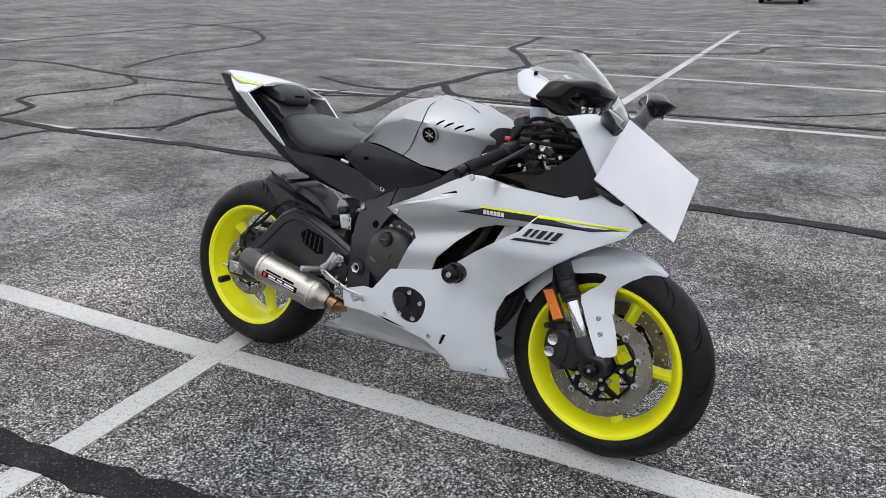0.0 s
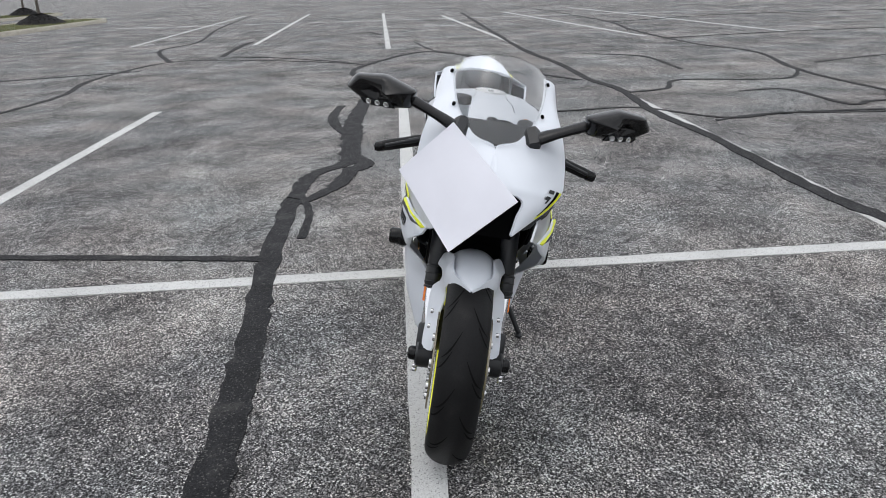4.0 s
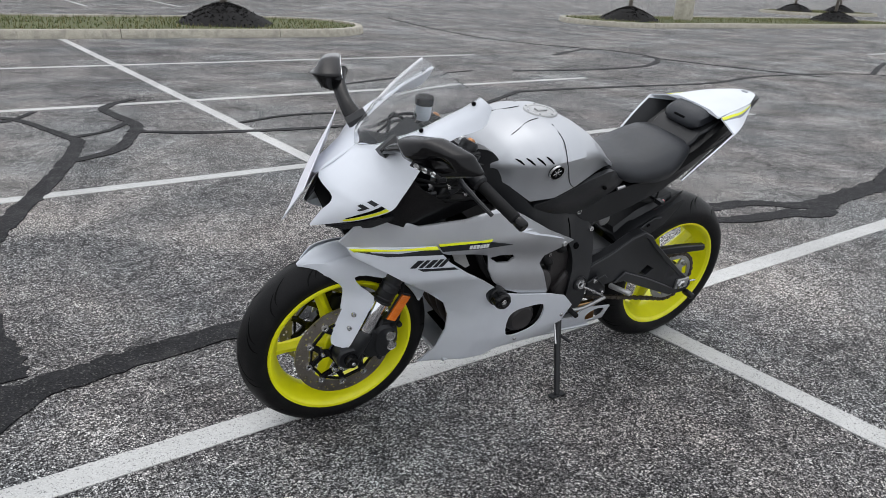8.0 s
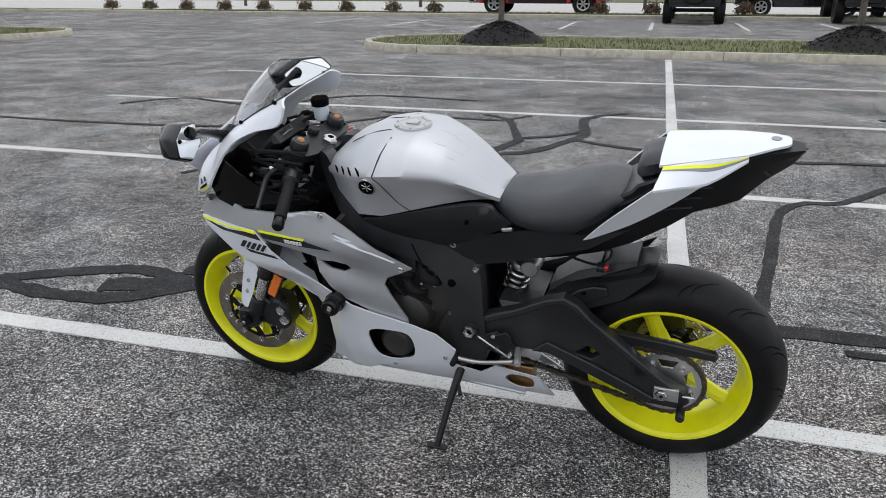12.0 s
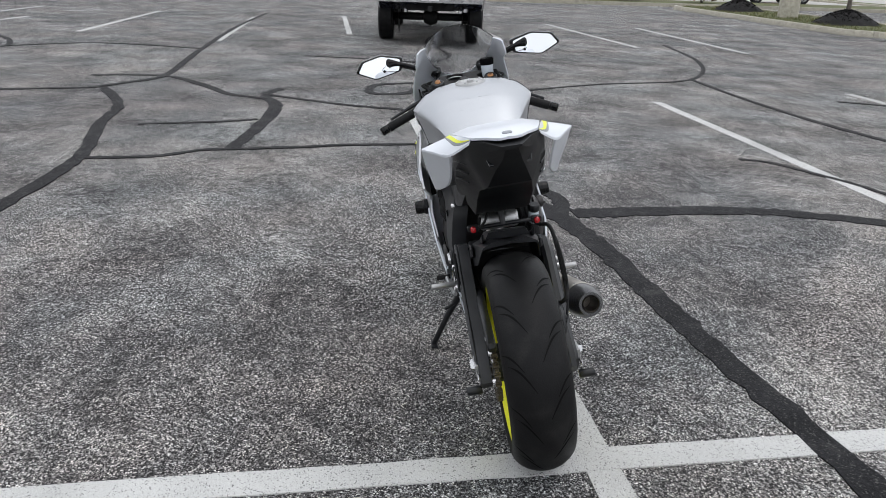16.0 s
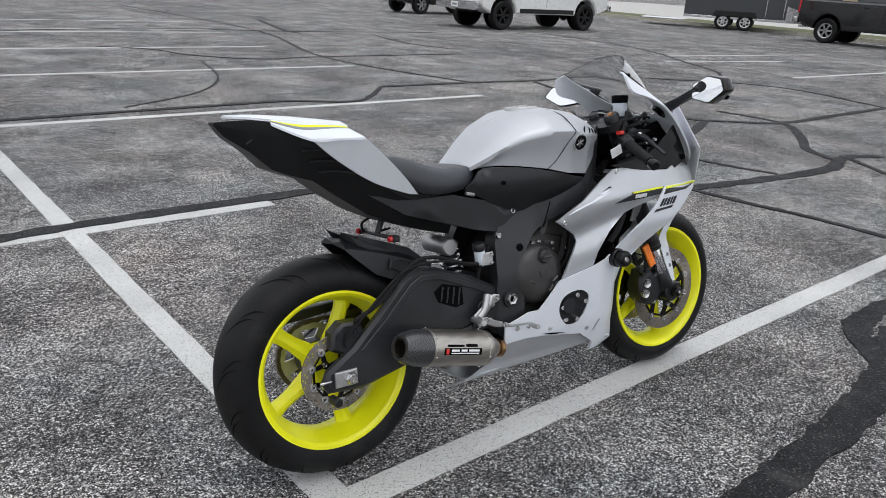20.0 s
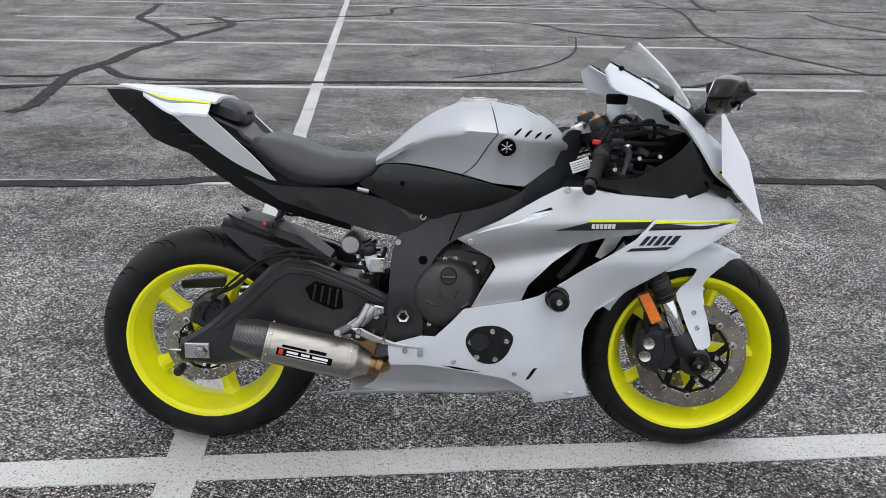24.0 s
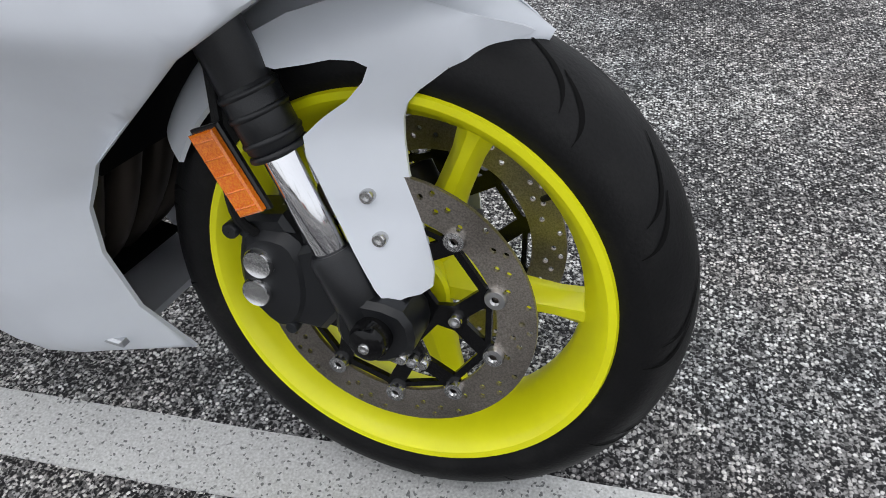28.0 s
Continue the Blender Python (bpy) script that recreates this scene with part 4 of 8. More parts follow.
for s in (1, -1):
    y = s * 0.146
    blk = part("axle_block", slab([(-0.045, 0.290), (0.022, 0.290), (0.022, 0.333), (-0.045, 0.333)], y - 0.005, y + 0.005, 0.002), ALU, bike, "cast alloy axle adjuster block")
    part("axle_nut", moved(lathe([(0.006, 0.012), (0.015, 0.012), (0.019, 0.006), (0.019, 0)], 6), Matrix.Translation((0, y + s * 0.005, REAR[2])) @ (Matrix() if s > 0 else Matrix.Rotation(math.pi, 4, "X"))), STEEL, blk)
    part("adjuster_screw", rod((-0.055, y, 0.312), (-0.088, y, 0.312), 0.004), STEEL, blk)
    part("spool", rod((-0.055, s * 0.14, 0.262), (-0.055, s * 0.185, 0.262), 0.0125), PLASTIC, bike, "black paddock stand spool")
part("rear_caliper", slab([(-0.038, 0.385), (-0.030, 0.43), (0.0, 0.455), (0.055, 0.452), (0.068, 0.42), (0.04, 0.378), (0.0, 0.366)], -0.122, -0.068, 0.008), PLASTIC, bike, "black rear brake caliper")
part("caliper_bracket", slab([(-0.02, 0.33), (0.06, 0.40), (0.15, 0.42), (0.15, 0.39), (0.02, 0.29)], -0.106, -0.094, 0.004), PLASTIC, bike)
for x, z in ((-0.012, 0.425), (0.038, 0.428)):
    part("caliper_bolt", bolt((x, -0.123, z), 0.008, 0.006, -1), DARKGREY, bike)
part("brake_hose", tube(spline([(0.05, -0.115, 0.44), (0.035, -0.14, 0.465), (0.10, -0.15, 0.50), (0.20, -0.15, 0.585), (0.28, -0.148, 0.60), (0.40, -0.14, 0.56), (0.47, -0.13, 0.55)], 6), 0.006, 8), RUBBER, bike)
part("sensor_wire", tube(spline([(0.05, -0.11, 0.37), (0.0, -0.125, 0.40), (0.07, -0.153, 0.49), (0.18, -0.155, 0.575), (0.30, -0.152, 0.585), (0.45, -0.14, 0.55)], 6), 0.0035, 6), RUBBER, bike)

# ---- rear hugger ----
rings = []
for x, z, w, d in ((0.345, 0.53, 0.10, 0.06), (0.29, 0.578, 0.105, 0.075), (0.22, 0.612, 0.102, 0.085), (0.13, 0.640, 0.094, 0.075), (0.075, 0.655, 0.086, 0.04), (0.048, 0.660, 0.080, 0.018)):
    rings.append([(x, w, z - d), (x, w * 0.96, z - 0.012), (x, w * 0.6, z + 0.004), (x, 0, z - 0.004), (x, -w * 0.6, z + 0.004), (x, -w * 0.96, z - 0.012), (x, -w, z - d), (x, -w + 0.004, z - d), (x, -w * 0.9, z - 0.016), (x, 0, z - 0.009), (x, w * 0.9, z - 0.016), (x, w - 0.004, z - d)])
part("hugger", loft(rings), PLASTIC, bike, "black rear hugger over the tyre")
part("hugger_step", loft([[(x, y * w, z + h) for y, h in ((-1, 0), (-0.8, 0.022), (0.8, 0.022), (1, 0))] for x, z, w in ((0.34, 0.535, 0.06), (0.26, 0.596, 0.07), (0.16, 0.632, 0.072), (0.10, 0.650, 0.066))]), PLASTIC, bike, "raised step on the hugger", angle=20)

for s in (1, -1):
    hug = part("hugger_plate", slab([(0.285, 0.552), (0.245, 0.588), (0.205, 0.604), (0.170, 0.604), (0.165, 0.580), (0.235, 0.545)], s * 0.099, s * 0.108, 0.003), PLASTIC, bike, "bolted side plate of the hugger")
    part("plate_slot", tube([(0.238, s * 0.1085, 0.578), (0.226, s * 0.1085, 0.583)], 0.0045, 10), DEEP, hug)
    part("hugger_fin", slab([(0.20, 0.618), (0.12, 0.655), (0.062, 0.684), (0.085, 0.650), (0.15, 0.622)], s * 0.070, s * 0.076, 0.002), PLASTIC, bike, "thin upright fin on the hugger")
# ---- engine, frame and exhaust ----
HEADER = finish("sooty_header_steel", (0.05, 0.04, 0.033), 0.5, metal=0.7, dirt=0.5)
part("crankcase", slab([(0.56, 0.30), (0.60, 0.27), (0.92, 0.24), (0.98, 0.30), (0.93, 0.46), (0.88, 0.62), (0.66, 0.62), (0.57, 0.52)], -0.135, 0.135, 0.015), ENGINE, bike, "black painted engine block")
part("cylinder_head", slab([(0.70, 0.60), (0.93, 0.55), (1.0, 0.70), (0.92, 0.78), (0.76, 0.76)], -0.14, 0.14, 0.012), ENGINE, bike)
clutch = part("clutch_cover", moved(lathe([(0.0005, 0.062), (0.05, 0.06), (0.078, 0.052), (0.092, 0.036), (0.098, 0.014), (0.104, 0.01), (0.104, 0.0)], 48), Matrix.Translation((0.671, -0.125, 0.487)) @ Matrix.Rotation(math.pi, 4, "X")), ENGINE, bike, "round black clutch cover with cast marks")
part("filler_cap", rod((0.671, -0.165, 0.548), (0.671, -0.198, 0.548), 0.0225), ENGINE, clutch)
part("filler_grip", block((0.671, -0.2, 0.548), (0.036, 0.012, 0.008), 0.003), ENGINE, clutch)
for k in range(9):
    a = 2 * math.pi * k / 9
    part("cover_bolt", bolt((0.671 + 0.10 * math.cos(a), -0.136, 0.487 + 0.10 * math.sin(a)), 0.0075, 0.007, -1), STEEL, clutch)
for k, (dx, dz, t) in enumerate(((0.02, 0.012, 1.9), (-0.018, 0.008, 1.1), (0.045, -0.02, 2.6), (-0.045, -0.015, 0.5), (0.03, -0.045, 2.2))):
    part("cast_mark", moved(block((0, 0, 0), (0.028, 0.010, 0.009), 0.004), Matrix.Translation((0.671 + dx, -0.1835, 0.487 + dz)) @ Matrix.Rotation(t, 4, "Y")), ENGINE, clutch)
part("generator_cover", moved(lathe([(0.0005, 0.045), (0.05, 0.043), (0.07, 0.03), (0.08, 0.0)], 40), Matrix.Translation((0.75, 0.128, 0.45))), ENGINE, bike, "round black generator cover")
for k in range(7):
    a = 2 * math.pi * k / 7 + 0.2
    part("generator_bolt", bolt((0.75 + 0.077 * math.cos(a), 0.133, 0.45 + 0.077 * math.sin(a)), 0.006, 0.008, 1), STEEL, bike)
for x, y, z, r in ((0.655, 0.142, 0.575, 0.016), (0.70, 0.150, 0.535, 0.013), (0.735, 0.148, 0.590, 0.014)):
    part("hose_clamp", moved(lathe([(r, -0.004), (r + 0.0015, -0.004), (r + 0.0015, 0.004), (r, 0.004)], 24), Matrix.Translation((x, y, z)) @ Matrix.Rotation(radians(50), 4, "Z")), STEEL, bike)
    part("hose_elbow", tube(spline([(x, y - 0.05, z - 0.02), (x, y, z), (x + 0.03, y + 0.012, z + 0.02), (x + 0.05, y - 0.02, z + 0.05)], 5), r, 12), RUBBER, bike)
part("sprocket_cover", slab([(0.54, 0.34), (0.64, 0.33), (0.66, 0.42), (0.62, 0.48), (0.54, 0.47)], 0.12, 0.155, 0.008), ENGINE, bike)
for k, (x, z) in enumerate(((0.70, 0.56), (0.74, 0.575), (0.80, 0.55), (0.69, 0.50), (0.79, 0.50), (0.83, 0.585), (0.66, 0.585), (0.72, 0.43))):
    for s in (1, -1):
        part("engine_bolt", bolt((x, s * 0.139, z), 0.007, 0.008, s), STEEL, bike)
for k in range(3):
    part("coolant_hose", tube(spline([(0.80 - 0.05 * k, -0.13, 0.46), (0.84 - 0.04 * k, -0.155, 0.52), (0.86 - 0.03 * k, -0.14, 0.60)], 5), 0.010, 8), RUBBER, bike)
    part("engine_pipe", tube(spline([(0.68 + 0.05 * k, 0.135, 0.49), (0.72 + 0.05 * k, 0.165, 0.545), (0.77 + 0.05 * k, 0.15, 0.60)], 5), 0.007, 8), RUBBER, bike)
part("breather_hose", tube(spline([(0.69, -0.14, 0.41), (0.70, -0.17, 0.43), (0.73, -0.175, 0.455)], 5), 0.012, 8), DARKGREY, bike)
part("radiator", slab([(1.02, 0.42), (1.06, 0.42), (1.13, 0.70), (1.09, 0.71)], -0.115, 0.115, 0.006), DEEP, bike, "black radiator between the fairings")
for k in range(4):
    y = -0.105 + 0.07 * k
    part("header_pipe", tube(spline([(0.96, y, 0.62), (1.04, y, 0.52), (1.01, y * 0.9, 0.36), (0.93, y * 0.6, 0.25), (0.80, y * 0.4 - 0.03, 0.215), (0.70, -0.05, 0.215)], 6), 0.019, 10), HEADER, bike)
part("collector", tube(spline([(0.72, -0.05, 0.215), (0.60, -0.07, 0.22), (0.54, -0.09, 0.25), (0.505, -0.125, 0.275)], 6), [0.05 if i < 8 else 0.022 for i in range(19)], 14), HEADER, bike, "heat-tinted exhaust collector")
part("belly_tray", slab([(0.52, 0.205), (0.95, 0.217), (0.98, 0.235), (0.90, 0.25), (0.52, 0.238)], -0.10, 0.10, 0.006), DEEP, bike)

# the muffler: oval can, carbon end, dark tip
tip, root = Vector((0.118, -0.225, 0.388)), Vector((0.475, -0.180, 0.294))
mq = Matrix.Translation(tip) @ (root - tip).to_track_quat("Z", "Y").to_matrix().to_4x4()
ML = (root - tip).length
oval = lambda r, k=1.0: [(r * 1.02 * math.cos(a), r * k * math.sin(a)) for a in np.linspace(0, 2 * math.pi, 41)[:-1]]
can = part("muffler", moved(loft([[(x, y, h * ML) for x, y in oval(r)] for r, h in ((0.048, 0.185), (0.0515, 0.19), (0.052, 0.20), (0.0530, 0.30), (0.0530, 0.80), (0.052, 0.845), (0.050, 0.86), (0.044, 0.875), (0.036, 0.92), (0.030, 0.96))]), mq), TITAN, bike, "brushed titanium oval muffler can")
part("end_cap", moved(loft([[(x, y, h * ML) for x, y in oval(r)] for r, h in ((0.026, 0.01), (0.028, -0.012), (0.036, -0.012), (0.043, 0.03), (0.0505, 0.11), (0.0525, 0.195), (0.0525, 0.21))], caps=False), mq), CARBON, can, "carbon fibre end cap")
part("tail_pipe", moved(lathe([(0.023, 0.10), (0.023, -0.004), (0.0255, -0.006), (0.027, -0.002), (0.027, 0.03)], 32, axis="z"), mq), HEADER, can)
part("baffle", moved(lathe([(0.0005, 0.08), (0.0225, 0.08)], 24, axis="z"), mq), DEEP, can)
for h in (0.235, 0.80):
    part("band", moved(loft([[(x, y, hh * ML) for x, y in oval(r)] for r, hh in ((0.0530, h - 0.012), (0.0543, h - 0.01), (0.0543, h + 0.01), (0.0530, h + 0.012))], caps=False), mq), TITAN, can)
    for k in range(6):
        a = k * math.pi / 3 + 0.3
        d = Vector((math.cos(a), math.sin(a), 0))
        base = Vector((0.0555 * d.x, 0.0545 * d.y, h * ML))
        part("rivet", moved(rod(tuple(base - d * 0.002), tuple(base + d * 0.002), 0.003, 8), mq), STEEL, can)
# badge on the outer side: dark plate with plain bars for its wording
out = (mq.to_3x3().inverted() @ Vector((0, -1, 0.12))).normalized()
ang = math.atan2(out.y, out.x)


def on_can(h0, h1, a0, a1, r):
    rows = [[(r * 1.02 * math.cos(ang + a), r * math.sin(ang + a), h * ML) for a in np.linspace(a0, a1, 6)] for h in (h0, h1)]
    low = [[(x * 0.985, y * 0.985, z) for x, y, z in row] for row in rows]
    return moved(join(loft(rows, caps=False, closed=False), loft([rows[0], low[0]], False, False), loft([rows[1], low[1]], False, False)), mq)


sgn = 1 if (mq @ Vector((0.0555 * math.cos(ang + 0.3), 0.0555 * math.sin(ang + 0.3), 0)) - mq @ Vector((0.0555 * math.cos(ang), 0.0555 * math.sin(ang), 0))).z > 0 else -1
badge = part("badge", on_can(0.30, 0.69, *sorted((sgn * -0.24, sgn * 0.12)), 0.0541), DEEP, can, "black maker's badge with plain bars")
part("badge_field", on_can(0.315, 0.345, *sorted((sgn * -0.20, sgn * 0.08)), 0.0544), REDPLASTIC, badge)
for a0, a1, h0, h1 in ((-0.18, -0.12, 0.37, 0.66), (-0.06, 0.05, 0.37, 0.45), (-0.06, 0.05, 0.47, 0.53), (-0.06, 0.05, 0.55, 0.66)):
    part("badge_bar", on_can(h0, h1, *sorted((sgn * a0, sgn * a1)), 0.0544), LETTERWHITE, badge)
part("badge_bar", on_can(0.33, 0.50, *sorted((sgn * 0.18, sgn * 0.30)), 0.0542), DEEP, badge)
part("badge_bar", on_can(0.52, 0.64, *sorted((sgn * 0.18, sgn * 0.34)), 0.0542), DEEP, badge)
part("link_pipe", tube(spline([tuple(root.lerp(tip, 0.06)), tuple(root), (0.490, -0.164, 0.287), (0.512, -0.126, 0.279), (0.56, -0.09, 0.262)], 5), 0.0225, 20), BRONZE, bike, "heat-tinted link pipe")
part("pipe_clamp", tube([tuple(root + Vector((0.004, 0, -0.001))), tuple(root + Vector((0.018, 0, -0.006)))], 0.0265, 24), BRONZE, bike)

# ---- aluminium frame, subframe, covers ----
beam = [(0.975, 0.925), (0.94, 0.875), (0.90, 0.835), (0.855, 0.775), (0.76, 0.728), (0.67, 0.705), (0.61, 0.69), (0.55, 0.655), (0.52, 0.60), (0.512, 0.50), (0.505, 0.40), (0.51, 0.325), (0.55, 0.30), (0.60, 0.31), (0.604, 0.42), (0.610, 0.53), (0.642, 0.60), (0.69, 0.64), (0.77, 0.67), (0.87, 0.705), (0.95, 0.76), (1.01, 0.86), (1.02, 0.92)]
beam = [p[:2] for p in spline([(*p, 0) for p in beam], 3, True)]


def beam_depth(x, z):
    return bulge([(0.5, 0.158), (0.56, 0.165), (0.68, 0.182), (0.85, 0.178), (0.95, 0.125), (1.02, 0.075)], x) - 0.4 * max(0.0, 0.36 - z) * 0.3 - bulge([(0.50, 0.006), (0.58, 0.02), (0.68, 0.052), (0.74, 0.056)], z) * bulge([(0.5, 1.0), (0.62, 1.0), (0.74, 0.35), (0.86, 0.0)], x)


for s, shape in sides(panel(beam, beam_depth, 0.05, step=0.022)):
    fr = soften(part("main_frame", shape, FRAMEBLACK, bike, "satin black twin-spar frame"), 0.007)
    part("pivot_nut", moved(lathe([(0.008, 0.004), (0.011, 0.010), (0.017, 0.012), (0.02, 0.006), (0.02, -0.004)], 6), Matrix.Translation((0.552, s * 0.163, 0.43)) @ (Matrix() if s > 0 else Matrix.Rotation(math.pi, 4, "X"))), STEEL, fr, "bright pivot nut")
    part("pivot_ring", moved(lathe([(0.019, 0.003), (0.026, 0.003), (0.028, -0.004)], 28), Matrix.Translation((0.552, s * 0.163, 0.43)) @ (Matrix() if s > 0 else Matrix.Rotation(math.pi, 4, "X"))), PLASTIC, fr)
    part("frame_plug", moved(lathe([(0.0005, 0.003), (0.010, 0.003), (0.013, -0.003)], 20), Matrix.Translation((0.603, s * (beam_depth(0.603, 0.58) + 0.001), 0.58)) @ (Matrix() if s > 0 else Matrix.Rotation(math.pi, 4, "X"))), DEEP, fr)
    for x, z in ((0.60, 0.693), (0.535, 0.625)):
        part("frame_bolt", bolt((x, s * (beam_depth(x, z) + 0.001), z), 0.010, 0.008, s), STEEL, fr)
    part("frame_seam", tube(spline([(0.70, s * 0.184, 0.715), (0.685, s * 0.1855, 0.68), (0.67, s * 0.183, 0.64)], 4), 0.002, 6), DEEP, fr)
side_cover = [p[:2] for p in spline([(*p, 0) for p in [(0.845, 0.768), (0.80, 0.785), (0.69, 0.812), (0.60, 0.826), (0.50, 0.83), (0.465, 0.80), (0.43, 0.775), (0.50, 0.735), (0.56, 0.70), (0.62, 0.688), (0.72, 0.712)]], 3, True)]
for s, shape in sides(panel(side_cover, lambda x, z: bulge([(0.42, 0.115), (0.5, 0.14), (0.6, 0.164), (0.75, 0.186), (0.85, 0.185)], x) - 0.25 * abs(z - 0.79) - 0.22 * max(0.0, 0.76 - z), 0.02, step=0.025)):
    cv = soften(part("side_cover", shape, PLASTIC, bike, "black plastic cover under the tank"), 0.004)
    part("cover_screw", bolt((0.545, s * 0.153, 0.785), 0.006, 0.004, s), DEEP, cv)
rail = [(0.62, 0.69), (0.50, 0.735), (0.38, 0.765), (0.24, 0.765), (0.14, 0.80), (0.10, 0.80), (0.22, 0.725), (0.36, 0.682), (0.46, 0.650), (0.54, 0.635)]
for s, shape in sides(panel(rail, lambda x, z: bulge([(0.1, 0.10), (0.3, 0.122), (0.5, 0.118), (0.62, 0.126)], x), 0.04, step=0.03)):
    soften(part("subframe_cover", shape, PLASTIC, bike, "black subframe cover under the seat"), 0.006)
    part("seat_bracket", tube([(0.455, s * 0.121, 0.757), (0.425, s * 0.123, 0.764)], 0.006, 8), ALU, bike)
part("airbox", slab([(0.55, 0.66), (0.95, 0.74), (0.99, 0.87), (0.80, 0.90), (0.52, 0.80)], -0.10, 0.10, 0.01), DEEP, bike)
# shock and spring
part("shock_body", rod((0.43, 0.0, 0.60), (0.49, 0.0, 0.40), 0.024), DARKGREY, bike)
coil = []
for i in range(84):
    a, t = i * 0.33, i / 83
    ctr = Vector((0.435, 0, 0.585)).lerp(Vector((0.462, 0, 0.498)), t)
    coil.append(tuple(ctr + Vector((0.032 * math.cos(a), 0.032 * math.sin(a), 0.008 * math.cos(a)))))
part("shock_collar", rod((0.432, 0, 0.595), (0.437, 0, 0.580), 0.036, 24), ALU, bike)
# Near-black block added only to hide the lower end of the spring.
part("lower_spring_cover", slab([(0.40, 0.50), (0.50, 0.505), (0.53, 0.40), (0.42, 0.39)], -0.07, 0.07, 0.01), DEEP, bike)
part("shock_spring", tube(coil, 0.0055, 8), STEEL, bike, "pale coil spring of the rear shock")
part("shock_reservoir", rod((0.40, 0.055, 0.60), (0.40, -0.07, 0.60), 0.028, 20), ALU, bike, "grey shock reservoir")
part("rear_reservoir", rod((0.468, -0.128, 0.548), (0.460, -0.133, 0.592), 0.0170, 18), BRAKEFLUID, bike, "cloudy rear brake fluid bottle")
part("reservoir_cap", rod((0.460, -0.133, 0.590), (0.456, -0.135, 0.614), 0.0195, 18), PLASTIC, bike)
part("reservoir_bracket", block((0.480, -0.146, 0.563), (0.040, 0.006, 0.040), 0.003), ALU, bike)
for x, z in ((0.492, 0.575), (0.492, 0.552)):
    part("bracket_bolt", bolt((x, -0.149, z), 0.006, 0.005, -1), STEEL, bike)
for k in range(3):
    part("wiring", tube(spline([(0.50, -0.13 + 0.02 * k, 0.60), (0.46, -0.12, 0.50 - 0.02 * k), (0.50, -0.14, 0.44)], 5), 0.005, 6), RUBBER, bike)

# ---- rearsets and side stand ----
for s in (1, -1):
    plate = part("rearset_plate", slab([(0.51, 0.42), (0.47, 0.44), (0.42, 0.40), (0.41, 0.36), (0.44, 0.35), (0.50, 0.37)], s * 0.150, s * 0.158, 0.002), PLASTIC, bike, "black footrest plate")
    peg_root = (0.405, s * 0.165, 0.395)
    part("foot_peg", rod(peg_root, (0.385, s * 0.245, 0.405), 0.0095), ALU, plate, "grey metal foot peg")
    part("heel_guard", slab([(0.475, 0.43), (0.44, 0.445), (0.425, 0.43), (0.43, 0.395)], s * 0.160, s * 0.164, 0.002), PLASTIC, plate)
    for x, z in ((0.48, 0.425), (0.47, 0.38), (0.43, 0.37)):
        part("plate_bolt", bolt((x, s * 0.159, z), 0.008, 0.007, s), STEEL, plate)
part("brake_pedal", slab([(0.415, 0.398), (0.44, 0.399), (0.475, 0.381), (0.53, 0.360), (0.60, 0.351), (0.605, 0.343), (0.54, 0.347), (0.47, 0.361), (0.43, 0.381)], -0.188, -0.180, 0.003), ALU, bike, "forged alloy brake pedal")
for x, z in ((0.435, 0.392), (0.50, 0.364)):
    part("pedal_bolt", bolt((x, -0.191, z), 0.007, 0.005, -1), STEEL, bike)
part("master_cylinder", tube([(0.475, -0.165, 0.455), (0.462, -0.165, 0.435), (0.452, -0.165, 0.42), (0.44, -0.168, 0.40)], [0.012, 0.0165, 0.014, 0.007], 14), ALU, bike, "grey rear brake master cylinder")
part("footrest_hanger", slab([(0.50, 0.455), (0.478, 0.460), (0.404, 0.408), (0.398, 0.392), (0.412, 0.389), (0.45, 0.418), (0.50, 0.438)], -0.176, -0.168, 0.003), ALU, bike, "cast alloy footrest hanger")
for x, z in ((0.487, 0.447), (0.405, 0.398)):
    part("hanger_bolt", bolt((x, -0.177, z), 0.0075, 0.006, -1), STEEL, bike)
part("pedal_tip", rod((0.60, -0.195, 0.345), (0.60, -0.235, 0.345), 0.008), ALU, bike)
part("heel_lever", tube(spline([(0.46, -0.165, 0.46), (0.44, -0.175, 0.42), (0.42, -0.175, 0.40)], 4), 0.011, 10), ALU, bike)
part("shift_lever", tube(spline([(0.42, 0.17, 0.35), (0.52, 0.18, 0.335), (0.59, 0.19, 0.345)], 5), 0.007, 10), ALU, bike, "alloy gear lever")
part("shift_tip", rod((0.59, 0.175, 0.345), (0.59, 0.225, 0.345), 0.009), RUBBER, bike)
part("shift_rod", rod((0.43, 0.168, 0.36), (0.57, 0.15, 0.43), 0.004), STEEL, bike)
stand_foot, stand_root = Vector((0.638, 0.277, 0.0595)), Vector((0.585, 0.13, 0.30))
stand = part("side_stand", tube([tuple(stand_root), tuple(stand_root.lerp(stand_foot, 0.5) + Vector((0.004, 0.004, 0))), tuple(stand_foot)], [0.014, 0.011, 0.010], 12), PLASTIC, bike, "black side stand resting on the asphalt")
part("stand_foot", moved(slab([(-0.03, -0.012), (0.03, -0.012), (0.036, 0.0), (0.03, 0.012), (-0.03, 0.012), (-0.034, 0.0)], -0.004, 0.004, 0.002), Matrix.Translation((0.638, 0.277, 0.0570)) @ Matrix.Rotation(radians(10.35), 4, "X") @ Matrix.Rotation(math.pi / 2, 4, "X")), PLASTIC, stand)
part("stand_spring", tube([(0.60, 0.135, 0.285), (0.615, 0.19, 0.21)], 0.006, 8), STEEL, stand)
part("stand_tang", rod((0.60, 0.165, 0.235), (0.575, 0.215, 0.225), 0.006), PLASTIC, stand)
